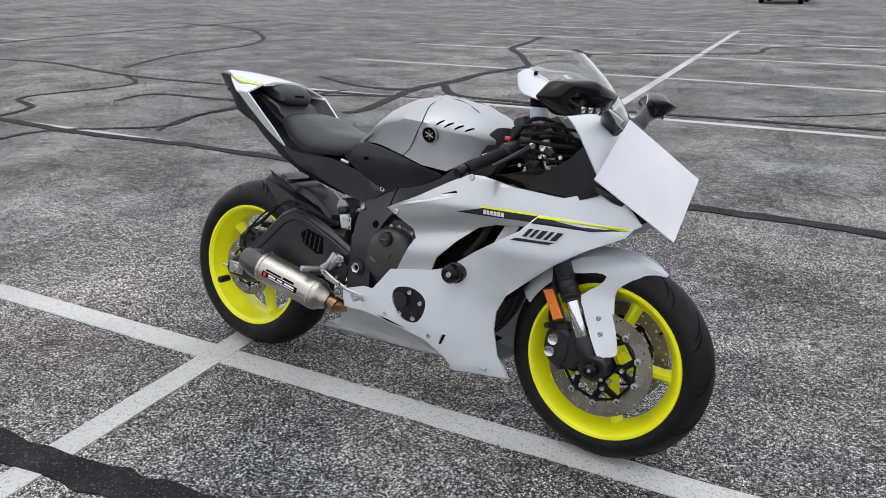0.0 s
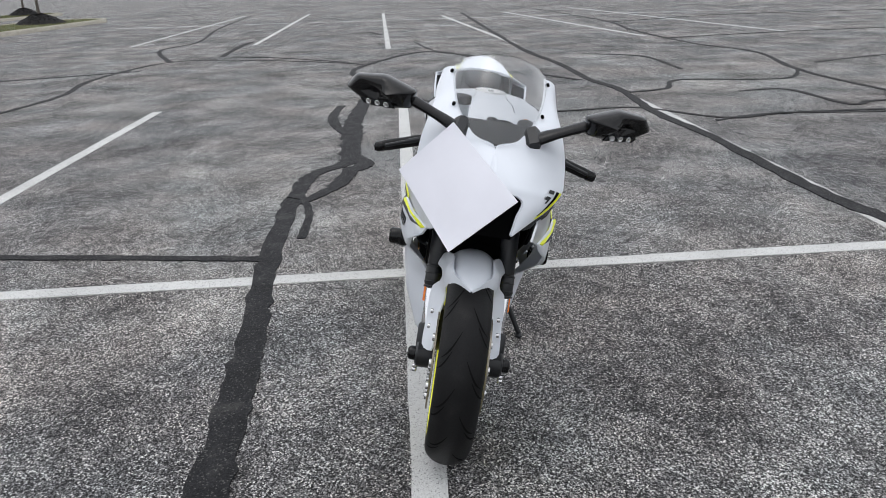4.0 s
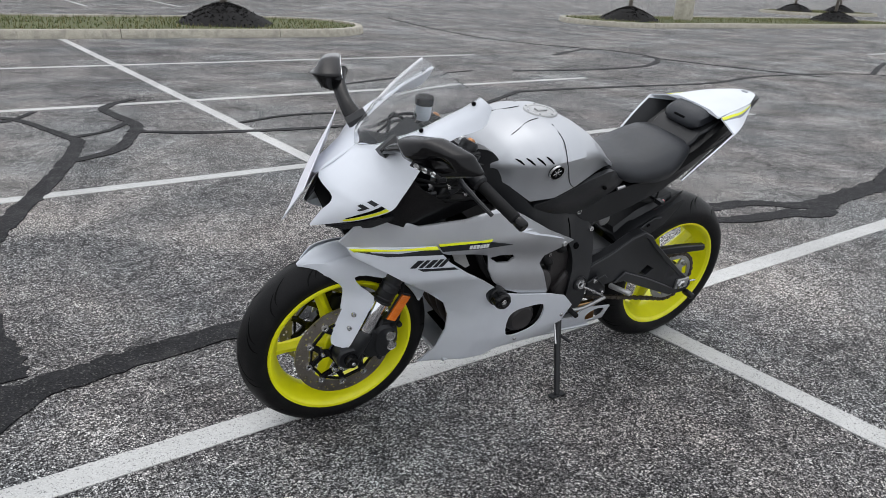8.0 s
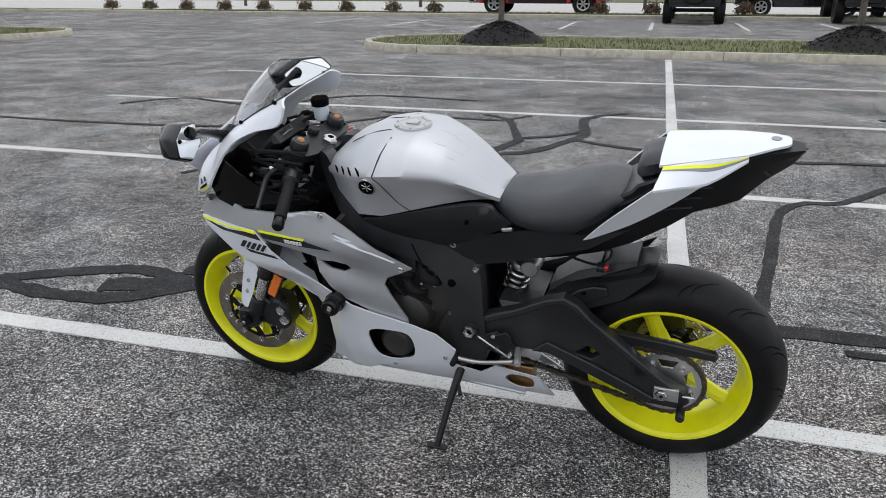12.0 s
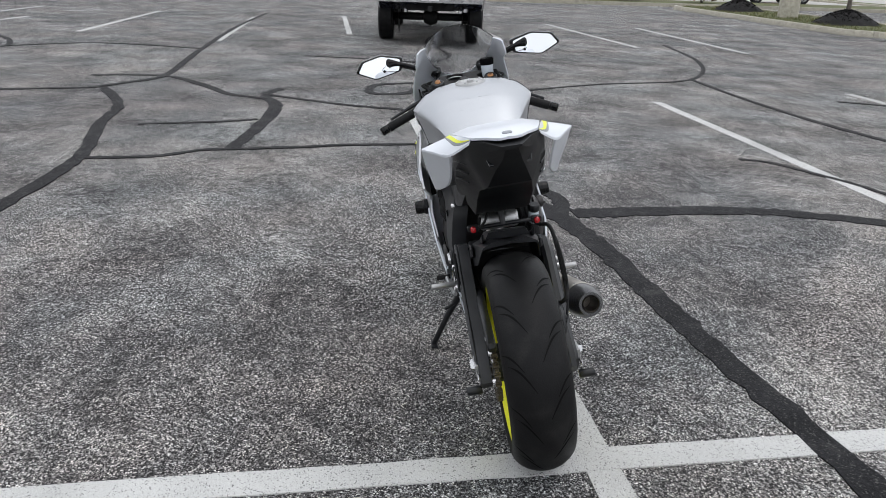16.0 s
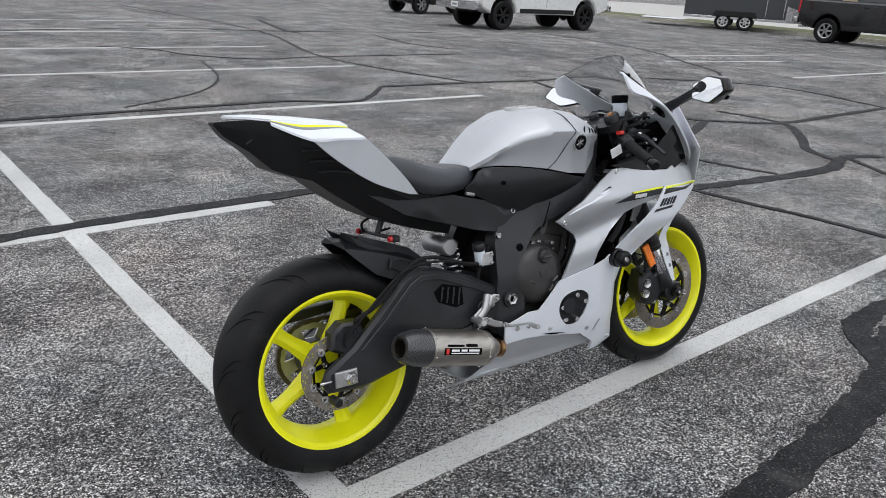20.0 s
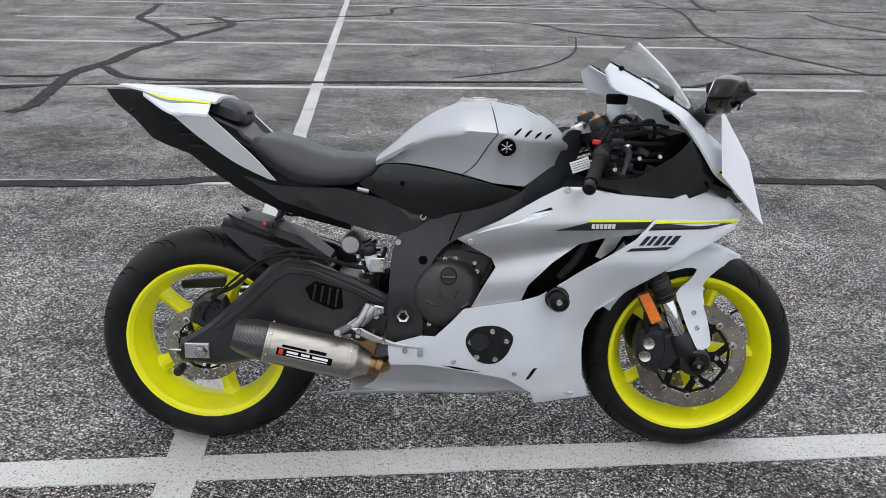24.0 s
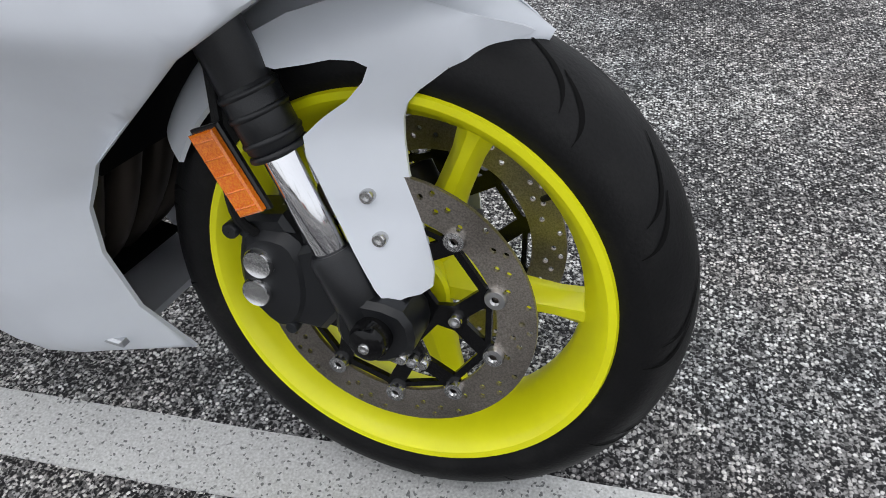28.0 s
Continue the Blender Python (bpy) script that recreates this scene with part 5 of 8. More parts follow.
part("stand_mount", slab([(0.54, 0.33), (0.62, 0.33), (0.63, 0.28), (0.56, 0.275)], 0.10, 0.14, 0.004), PLASTIC, bike)

# ---- tank, seat and tail ----
TANK = [  # x, top, crease, lower edge, half width
    (1.005, 0.880, 0.870, 0.845, 0.060), (0.975, 0.915, 0.890, 0.850, 0.110), (0.93, 0.955, 0.905, 0.835, 0.160), (0.86, 0.987, 0.912, 0.787, 0.200), (0.78, 1.000, 0.922, 0.795, 0.213),
    (0.70, 0.996, 0.926, 0.815, 0.200), (0.62, 0.962, 0.912, 0.828, 0.166), (0.56, 0.920, 0.886, 0.834, 0.136), (0.51, 0.874, 0.856, 0.832, 0.108), (0.47, 0.840, 0.834, 0.822, 0.086)]


def tank_at(x):
    cols = list(zip(*sorted(TANK)))
    return [float(np.interp(x, cols[0], c)) for c in cols[1:]]


def tank_half(x):
    t, c, lo, w = tank_at(x)
    d = t - c
    return [(0.0, t), (0.3 * w, t - 0.04 * d), (0.55 * w, t - 0.14 * d), (0.77 * w, t - 0.38 * d), (0.925 * w, t - 0.74 * d), (1.0 * w, c + 0.02 * d), (0.988 * w, c - 0.012), (0.925 * w, 0.6 * c + 0.4 * lo), (0.885 * w, 0.2 * c + 0.8 * lo), (0.875 * w, lo)]


rings = []
for x in np.linspace(1.005, 0.47, 34):
    h = tank_half(x)
    rings.append([(x, y, z) for y, z in h] + [(x, -y, z) for y, z in h[:0:-1]])
tank = part("fuel_tank", loft([r[::-1] for r in rings]), TANKSILVER, bike, "silver fuel tank with creased flanks", angle=50)


def on_tank(x, k, lift=0.001):
    """A point on the left flank: k runs from the top (0) to the lower edge (9)."""
    h = tank_half(x)
    i = min(int(k), 8)
    (y0, z0), (y1, z1) = h[i], h[i + 1]
    t = k - i
    n = Vector((0, -(z1 - z0), (y1 - y0))).normalized()
    return tuple(Vector((x, y0 + (y1 - y0) * t, z0 + (z1 - z0) * t)) + n * lift)


for s in (1, -1):
    side = (lambda p: p) if s > 0 else (lambda p: (p[0], -p[1], p[2]))
    seam = [on_tank(x, k, 0.0004) for x, k in ((0.77, 1.6), (0.775, 3.0), (0.782, 4.4), (0.783, 5.2), (0.765, 6.4), (0.73, 7.8), (0.70, 9.0))]
    part("tank_seam", tube([side(p) for p in spline(seam, 4)], 0.0014, 6), DARKGREY, tank)
    front = [on_tank(x, k, 0.0004) for x, k in ((0.90, 1.6), (0.87, 1.3), (0.83, 0.9), (0.79, 0.8))]
    part("tank_seam", tube([side(p) for p in spline(front, 4)], 0.0013, 6), DARKGREY, tank)
    for i in range(4):
        x = 0.915 - 0.027 * i
        slot = tube([side(on_tank(x + 0.010, 4.0, 0.0)), side(on_tank(x, 4.5, 0.0006)), side(on_tank(x - 0.008, 5.0, 0.0))], [0.002, 0.0035, 0.002], 6)
        part("tank_slot", slot, DEEP, tank, "dark slot in the tank's shoulder")
    m = Matrix.Translation((0.808, s * 0.2020, 0.889)) @ (Matrix.Rotation(radians(-14), 4, "X") if s > 0 else Matrix.Rotation(math.pi + radians(14), 4, "X"))
    em = part("emblem", moved(lathe([(0.0005, 0.004), (0.0235, 0.004), (0.025, 0.002), (0.025, -0.004)], 36), m), DEEP, tank, "round black maker's emblem with a plain silver star")
    part("emblem_ring", moved(lathe([(0.0225, 0.0042), (0.0225, 0.0052), (0.0255, 0.0052), (0.026, 0.0)], 36), m), STEEL, em)
    for k in range(3):
        part("emblem_bar", moved(block((0, 0.0045, 0), (0.030, 0.002, 0.0035), 0.0008), m @ Matrix.Rotation(k * math.pi / 3 + math.pi / 6, 4, "Y")), STEEL, em)
capm = Matrix.Translation((0.745, 0, 0.9945))
cap = part("filler_ring", moved(lathe([(0.0005, 0.006), (0.034, 0.006), (0.036, 0.004), (0.040, 0.004), (0.042, 0.007), (0.051, 0.007), (0.054, 0.003), (0.054, -0.02)], 44, axis="z"), capm), ALU, tank, "round alloy filler cap")
part("key_flap", moved(block((0.0, 0, 0.008), (0.038, 0.022, 0.006), 0.003), capm), ALU, cap)
for k in range(7):
    a = k * 2 * math.pi / 7
    part("cap_bolt", moved(rod((0.047 * math.cos(a), 0.047 * math.sin(a), 0.005), (0.047 * math.cos(a), 0.047 * math.sin(a), 0.0095), 0.0035, 10), capm), STEEL, cap)
# clear grip pads behind the cap
PAD = finish("clear_grip_film", (0.49, 0.505, 0.53), 0.44, metal=0.62, grain=0.15, size=500, dirt=0.04)
for s in (1, -1):
    for i, (x, k) in enumerate(((0.645, 0.7), (0.605, 1.6), (0.60, 0.6), (0.565, 2.2), (0.558, 0.8), (0.525, 1.6))):
        quad = [(x + 0.02, k - 0.5), (x + 0.012, k + 0.6), (x - 0.016, k + 0.55), (x - 0.02, k - 0.45)]
        edge = [on_tank(*q, 0.0005) for q in quad]
        low = [on_tank(*q, -0.002) for q in quad]
        fix = (lambda p: p) if s > 0 else (lambda p: (p[0], -p[1], p[2]))
        shp = loft([[fix(p) for p in low], [fix(p) for p in edge]])
        part("grip_pad", shp, PAD, tank)

rings = []
for x, top, low, w in ((0.495, 0.835, 0.80, 0.075), (0.46, 0.842, 0.785, 0.105), (0.41, 0.845, 0.775, 0.135), (0.36, 0.848, 0.772, 0.150), (0.31, 0.860, 0.772, 0.156), (0.26, 0.880, 0.780, 0.155), (0.21, 0.893, 0.805, 0.146), (0.165, 0.895, 0.838, 0.128), (0.135, 0.884, 0.855, 0.105)):
    d = top - low
    half = [(0, top), (0.4 * w, top - 0.01 * d), (0.72 * w, top - 0.09 * d), (0.9 * w, top - 0.30 * d), (w, top - 0.62 * d), (0.97 * w, low + 0.006), (0.9 * w, low)]
    rings.append([(x, y, z) for y, z in half] + [(x, -y, z) for y, z in half[:0:-1]])
part("rider_seat", loft([r[::-1] for r in rings]), SEATBLACK, bike, "black vinyl rider seat", angle=60)
rings = []
for x, z0, z1, w in ((0.118, 0.930, 0.944, 0.046), (0.114, 0.922, 0.957, 0.066), (0.104, 0.916, 0.970, 0.075), (0.085, 0.918, 0.981, 0.079), (0.045, 0.935, 0.991, 0.080), (0.0, 0.962, 0.998, 0.076), (-0.018, 0.978, 0.998, 0.068), (-0.025, 0.985, 0.995, 0.058)):
    rings.append([(x, w * y, z0 + (z1 - z0) * t) for y, t in ((-0.75, 0), (0.75, 0), (1, 0.25), (1, 0.7), (0.8, 0.95), (0.35, 1), (-0.35, 1), (-0.8, 0.95), (-1, 0.7), (-1, 0.25))])
pil = part("pillion_pad", loft(rings[::-1]), SEATBLACK, bike, "black pillion pad")
part("pillion_mark", moved(block((0, 0, 0), (0.003, 0.05, 0.014), 0.001), Matrix.Translation((0.1145, 0, 0.951)) @ Matrix.Rotation(radians(-28), 4, "Y")), DEEP, pil)
part("pillion_well", slab([(0.20, 0.80), (0.165, 0.872), (0.125, 0.895), (0.11, 0.915), (0.03, 0.950), (-0.03, 0.980), (-0.10, 0.990), (-0.05, 0.92), (0.08, 0.83)], -0.100, 0.100, 0.006), PLASTIC, bike, "black tray under the pillion pad")



def tail_rise(shape):
    """The tail sweeps up and back towards its tip."""
    k = lambda x: min(1.15, max(0.0, (0.10 - x) / 0.31))
    return [(x - 0.022 * k(x), y, z + 0.018 * k(x)) for x, y, z in shape[0]], shape[1]


# tail fairing: a flat deck with a folded blade on each side that hangs free below its crease


def shell(rows, thick):
    """A thin sheet over a grid of points; thick is the step to its inner face."""
    t = Vector(thick)
    return loft([[tuple(p) for p in r] + [tuple(Vector(p) + t) for p in r[::-1]] for r in rows])


def between(a, b, n=5, m=4):
    """Rows of points from the line a to the line b."""
    a, b = spline(a, m), spline(b, m)
    return [[tuple(Vector(p).lerp(Vector(q), k / n)) for k in range(n + 1)] for p, q in zip(a, b)]


rings = []
for x, zc, ze, w in ((0.062, 0.992, 0.978, 0.118), (0.0, 0.998, 0.984, 0.107), (-0.06, 1.003, 0.990, 0.096), (-0.119, 1.006, 0.994, 0.080), (-0.17, 1.006, 1.000, 0.050), (-0.200, 1.004, 1.001, 0.030), (-0.207, 1.003, 1.001, 0.018)):
    rings.append([(x, -w, ze), (x, -w * 0.6, zc - 0.002), (x, 0, zc), (x, w * 0.6, zc - 0.002), (x, w, ze), (x, w, ze - 0.006), (x, 0, zc - 0.007), (x, -w, ze - 0.006)])
part("tail_deck", tail_rise(loft(rings[::-1])), WHITE, bike, "white tail top panel")
tem = Matrix.Translation((-0.195, 0, 1.0215))
part("tail_emblem", moved(lathe([(0.0005, 0.0015), (0.012, 0.0015), (0.013, -0.003)], 24, axis="z"), tem), MIDGREY, bike, "small round maker's emblem")
for s in (1, -1):
    at = lambda pts: [(x, s * y, z) for x, y, z in pts]
    out = (lambda q: q) if s > 0 else (lambda q: (q[0], [f[::-1] for f in q[1]]))
    brow = between(at([(0.052, 0.121, 0.977), (0.0, 0.109, 0.983), (-0.06, 0.097, 0.989), (-0.122, 0.083, 0.993)]), at([(0.066, 0.203, 0.950), (0.01, 0.172, 0.948), (-0.045, 0.138, 0.946), (-0.122, 0.088, 0.984)]))
    face = between(at([(0.224, 0.182, 0.788), (0.182, 0.191, 0.838), (0.128, 0.199, 0.892), (0.066, 0.203, 0.950)]), at([(0.205, 0.172, 0.790), (0.112, 0.146, 0.828), (0.022, 0.137, 0.888), (-0.045, 0.138, 0.946)]))
    blade = join(out(shell(brow, (0, 0, -0.006))), out(shell(face, (0, -s * 0.006, 0.0))))
    wg = part("tail_wing", tail_rise(blade), WHITE, bike, "white swept tail side panel", angle=30)
    inner = [[(x - 0.002, y - s * 0.0075, z) for x, y, z in r[:-1]] for r in face[:-1]]
    part("wing_liner", tail_rise(out(shell(inner, (0, -s * 0.003, 0)))), PLASTIC, bike)
    for name, u0, u1, lift, mat_, words in (("lime_stripe", 0.02, 0.16, 0.0016, LIME, "fluorescent yellow stripe"), ("grey_stripe", 0.18, 0.36, 0.0013, MIDGREY, "")):
        strip = []
        for k, r in enumerate(brow):
            g = k / (len(brow) - 1)
            a, b = Vector(r[0]), Vector(r[-1])
            e1 = u1 if name == "lime_stripe" else u0 + (u1 - u0) * g
            strip.append([tuple(a.lerp(b, t) + Vector((0, 0, lift))) for t in (u0 + (0.3 * g if name == "lime_stripe" else 0.2 * g), max(u0 + 0.02, e1) + 0.3 * g)])
        part(name, tail_rise(out(shell(strip, (0, 0, -0.002)))), mat_, wg, words)
rings = []
for x, zt, zb, w in ((0.40, 0.74, 0.640, 0.10), (0.28, 0.79, 0.672, 0.115), (0.20, 0.83, 0.698, 0.122), (0.12, 0.88, 0.736, 0.124), (0.03, 0.945, 0.796, 0.122), (-0.02, 0.968, 0.834, 0.112), (-0.08, 0.980, 0.852, 0.098), (-0.116, 0.985, 0.866, 0.088), (-0.165, 0.990, 0.914, 0.060), (-0.215, 0.988, 0.950, 0.036), (-0.236, 0.986, 0.978, 0.024)):
    rings.append([(x, -w, zt), (x, w, zt), (x, w * 0.98, zt - 0.35 * (zt - zb)), (x, w * 0.62, zb), (x, -w * 0.62, zb), (x, -w * 0.98, zt - 0.35 * (zt - zb))])
under = part("undertail", tail_rise(loft(rings)), UNDERTAIL, bike, "black angular undertail", angle=20)
part("tail_lamp", moved(slab([(-0.05, -0.02), (0.05, -0.02), (0.06, 0.02), (-0.06, 0.02)], -0.003, 0.003, 0.001), Matrix.Translation((-0.176, 0, 0.957)) @ Matrix.Rotation(radians(58), 4, "Y") @ Matrix.Rotation(math.pi / 2, 4, "Z")), LENS, under, "smoked tail lamp")
for s in (1, -1):
    for k in range(3):
        z = 0.905 - 0.028 * k
        part("undertail_rib", tail_rise(tube(spline([(0.055 + 0.02 * k, s * 0.121, z), (-0.01 + 0.02 * k, s * 0.112, z + 0.012), (-0.055 + 0.02 * k, s * 0.094, z + 0.010)], 4), 0.0025, 6)), PLASTIC, under)
# number-plate bracket with two small lamps
bar = part("indicator_bar", rod((0.19, -0.095, 0.660), (0.19, 0.085, 0.660), 0.006), PLASTIC, bike, "thin black lamp bar under the tail")
for y in (-0.10, 0.09):
    part("lamp_body", block((0.19, y, 0.66), (0.02, 0.035, 0.016), 0.004), PLASTIC, bar)
    part("red_lamp", moved(lathe([(0.0005, 0.012), (0.008, 0.010), (0.0095, 0.0)], 16, axis="x"), Matrix.Translation((0.181, y, 0.66)) @ Matrix.Rotation(math.pi, 4, "Z")), RED, bar, "small red lamp")
part("plate_bracket", tube([(0.22, 0, 0.72), (0.20, 0.0, 0.685), (0.19, 0, 0.66)], 0.009, 8), PLASTIC, bike)
part("bracket_wire", tube(spline([(0.23, 0.03, 0.72), (0.17, 0.05, 0.69), (0.20, 0.07, 0.655), (0.27, 0.06, 0.66)], 5), 0.004, 6), RUBBER, bike)

# ---- fairings ----


def flank(x, z):
    """Half width of the fairing at (x, z)."""
    w = bulge([(0.05, 0.04), (0.13, 0.095), (0.2, 0.150), (0.3, 0.188), (0.4, 0.206), (0.5, 0.220), (0.6, 0.236), (0.7, 0.242), (0.8, 0.212), (0.9, 0.175), (1.05, 0.14)], z)
    turn = bulge([(0.90, 0.0), (0.97, 0.14), (1.02, 0.42), (1.08, 0.80), (1.11, 0.92)], x) * bulge([(0.10, 0.75), (0.25, 0.9), (0.40, 0.9), (0.50, 0.45), (0.60, 0.0)], z)
    return (1 - 0.75 * turn) * w * bulge([(0.3, 0.85), (0.5, 0.90), (0.7, 0.96), (1.05, 1.0), (1.2, 0.92), (1.3, 0.83), (1.4, 0.70), (1.5, 0.45)], x)


def crease(x, z):
    """The white lower panel stands proud and turns in towards its edges."""
    return flank(x, z) + 0.004


def hollow(x, z):
    """The silver panel dips behind the white one and swells along its upper ridge."""
    ridge = z - (0.66 + 0.16 * (x - 0.7))
    return flank(x, z) - 0.006 - 0.028 * math.exp(-((ridge + 0.075) / 0.045) ** 2) * bulge([(0.7, 0.6), (0.95, 1.0), (1.1, 0.6), (1.25, 0.0)], x)


def smooth(pts, n=3):
    return [p[:2] for p in spline([(*p, 0) for p in pts], n, True)]


lower_right = [(1.430, 0.709), (1.30, 0.7145), (1.190, 0.716), (1.142, 0.664), (1.080, 0.624), (1.013, 0.581), (0.950, 0.535), (0.905, 0.507), (0.855, 0.491), (0.713, 0.465), (0.675, 0.420), (0.639, 0.382), (0.60, 0.382), (0.512, 0.352), (0.514, 0.322), (0.516, 0.292), (0.60, 0.296), (0.69, 0.286), (0.835, 0.258), (0.905, 0.212), (0.920, 0.168), (1.090, 0.166), (1.055, 0.245), (1.045, 0.33), (1.048, 0.388), (1.074, 0.442), (1.150, 0.508), (1.242, 0.582), (1.33, 0.640), (1.415, 0.685)]
lower_left = [(1.430, 0.709), (1.30, 0.7145), (1.195, 0.714), (1.145, 0.658), (1.085, 0.616), (1.013, 0.570), (0.950, 0.524), (0.905, 0.497), (0.855, 0.482), (0.715, 0.450), (0.645, 0.425), (0.59, 0.370), (0.615, 0.300), (0.72, 0.277), (0.835, 0.255), (0.905, 0.215), (1.090, 0.166), (1.055, 0.245), (1.045, 0.33), (1.048, 0.388), (1.074, 0.442), (1.150, 0.508), (1.242, 0.582), (1.33, 0.640), (1.415, 0.685)]
hole_left = smooth([(0.868, 0.385), (0.845, 0.413), (0.79, 0.418), (0.735, 0.412), (0.720, 0.37), (0.732, 0.318), (0.80, 0.292), (0.852, 0.308)])
plate_right = smooth([(0.727, 0.398), (0.757, 0.417), (0.808, 0.419), (0.846, 0.390), (0.832, 0.335), (0.80, 0.306), (0.755, 0.312), (0.722, 0.358)])
slit_right = [(0.905, 0.295), (0.918, 0.296), (0.898, 0.258), (0.886, 0.255)]
low_r = part("lower_fairing", flip(panel(lower_right, crease, 0.006, [plate_right, slit_right], 0.015)), WHITE, bike, "glossy white lower fairing panel")
low_l = part("lower_fairing", panel(lower_left, crease, 0.006, [hole_left], 0.015), WHITE, bike, "glossy white lower fairing panel")
upper = [(0.690, 0.656), (0.80, 0.708), (0.90, 0.765), (0.955, 0.792), (1.00, 0.793), (1.10, 0.776), (1.24, 0.766), (1.345, 0.800), (1.41, 0.762), (1.445, 0.718), (1.425, 0.705), (1.28, 0.697), (1.185, 0.690), (1.145, 0.674), (1.06, 0.664), (1.003, 0.646), (0.936, 0.594), (0.877, 0.535), (0.858, 0.485), (0.85, 0.470), (0.73, 0.450), (0.731, 0.466), (0.770, 0.543), (0.792, 0.578), (0.780, 0.603), (0.731, 0.632)]
upper_left = [p for p in upper if not (0.87 < p[0] < 0.94 and 0.53 < p[1] < 0.60)]
k = upper_left.index((1.003, 0.646))
upper_left[k + 1:k + 1] = [(0.996, 0.600), (0.968, 0.552), (0.925, 0.513)]
slit_left = [(0.992, 0.633), (0.950, 0.634), (0.905, 0.629), (0.894, 0.617), (0.918, 0.604), (0.960, 0.610)]
inlet = [(0.905, 0.735), (0.865, 0.722), (0.895, 0.720), (0.93, 0.735), (0.925, 0.742)]
for s, shape in ((1, panel(upper_left, hollow, 0.006, [inlet, slit_left], 0.013)), (-1, flip(panel(upper, hollow, 0.006, [inlet], 0.013)))):
    up = part("upper_side_fairing", shape, SILVER, bike, "matte silver side fairing with a vent")
    # The shade inside the vent is a near-black sheet set behind it.
    part("vent_shade", (lambda q: q if s > 0 else flip(q))(panel([(1.15, 0.68), (0.98, 0.67), (0.85, 0.55), (0.84, 0.48), (0.95, 0.50), (1.08, 0.58)], lambda x, z: hollow(x, z) - 0.045, 0.004, step=0.04)), DEEP, up)
    part("vent_bracket", (lambda q: q if s > 0 else flip(q))(panel([(1.12, 0.668), (1.075, 0.660), (1.05, 0.610), (1.065, 0.606), (1.10, 0.630)], lambda x, z: hollow(x, z) - 0.025, 0.004, step=0.04)), ALU, up, "bare metal radiator bracket")
    part("vent_hose", tube(spline([(1.03, s * 0.185, 0.66), (1.0, s * 0.19, 0.60), (0.96, s * 0.185, 0.55)], 5), 0.011, 8), RUBBER, up)
    part("ridge", (lambda q: q if s > 0 else flip(q))(panel([(0.74, 0.672), (0.86, 0.705), (0.96, 0.735), (1.0, 0.748), (0.86, 0.722)], lambda x, z: hollow(x, z) + 0.004 - 0.2 * abs(z - (0.672 + 0.18 * (x - 0.74))), 0.008, step=0.03)), WHITE, up)
    part("fairing_screw", bolt((0.965, s * (hollow(0.965, 0.785) + 0.001), 0.785), 0.009, 0.004, s), STEEL, up)
    part("fairing_screw", bolt((0.725, s * (hollow(0.725, 0.648) + 0.001), 0.648), 0.009, 0.004, s), STEEL, up)
    # decals: grey wedge, lime line, bars for the lettering
    put = lambda q: q if s > 0 else flip(q)
    top = lambda x, z: hollow(x, z) + 0.0035
    part("grey_wedge", put(panel([(0.937, 0.684), (1.022, 0.708), (1.182, 0.709), (1.168, 0.6905), (1.05, 0.6875)], top, 0.003, step=0.012)), DARKGREY, up, "dark grey decal wedge")
    part("lime_line", put(panel([(1.015, 0.7140), (1.184, 0.7150), (1.180, 0.7095), (1.020, 0.7085)], lambda x, z: top(x, z) + 0.0012, 0.003, step=0.02)), LIME, up, "fluorescent yellow line")
    for k in range(6):
        x0 = 1.027 + 0.0105 * k
        part("lettering_bar", put(panel([(x0, 0.692), (x0 + 0.008, 0.692), (x0 + 0.008, 0.704), (x0, 0.704)], lambda x, z: top(x, z) + 0.0020, 0.002, step=0.02)), LETTERWHITE, up)
    part("nose_wedge", put(panel([(1.188, 0.7070), (1.415, 0.7035), (1.33, 0.690), (1.172, 0.690)], lambda x, z: crease(x, z) + 0.0030, 0.004, step=0.012)), DARKGREY, up, "dark grey decal wedge")
    part("nose_line", put(panel([(1.194, 0.7150), (1.425, 0.7085), (1.415, 0.7020), (1.188, 0.7070)], lambda x, z: crease(x, z) + 0.0040, 0.005, step=0.012)), LIME, up, "fluorescent yellow line")
    # slanted plain shapes in place of the model mark
    mark = lambda x, z: crease(x, z) + 0.0028
    lf = low_l if s > 0 else low_r
    lean = 0.019 if s < 0 else -0.019
    for x0, w in ((1.160, 0.012), (1.179, 0.010), (1.197, 0.014), (1.219, 0.010), (1.237, 0.016)):
        part("mark_bar", put(panel([(x0 - lean / 2, 0.6505), (x0 + w - lean / 2, 0.6510), (x0 + w + lean / 2, 0.6750), (x0 + lean / 2, 0.6745)], mark, 0.002, step=0.012)), DARKGREY, lf)
    part("mark_underline", put(panel([(1.118, 0.635), (1.225, 0.638), (1.240, 0.646), (1.132, 0.643)], mark, 0.002, step=0.012)), DARKGREY, lf)
    # frame slider
    y = crease(0.952, 0.505)
    sl = part("frame_slider", moved(lathe([(0.0005, 0.05), (0.010, 0.05), (0.013, 0.054), (0.022, 0.053), (0.027, 0.046), (0.027, 0.02), (0.031, 0.016), (0.031, 0.002), (0.028, -0.01)], 36), Matrix.Translation((0.952, s * y, 0.505)) @ (Matrix() if s > 0 else Matrix.Rotation(math.pi, 4, "X"))), GLOSSBLACK, bike, "black round crash bobbin")
    part("slider_bolt", bolt((0.952, s * (y + 0.049), 0.505), 0.009, 0.003, s), STEEL, sl)
part("ear_screw", bolt((0.558, -crease(0.558, 0.338) - 0.001, 0.338), 0.008, 0.004, -1), STEEL, low_r)
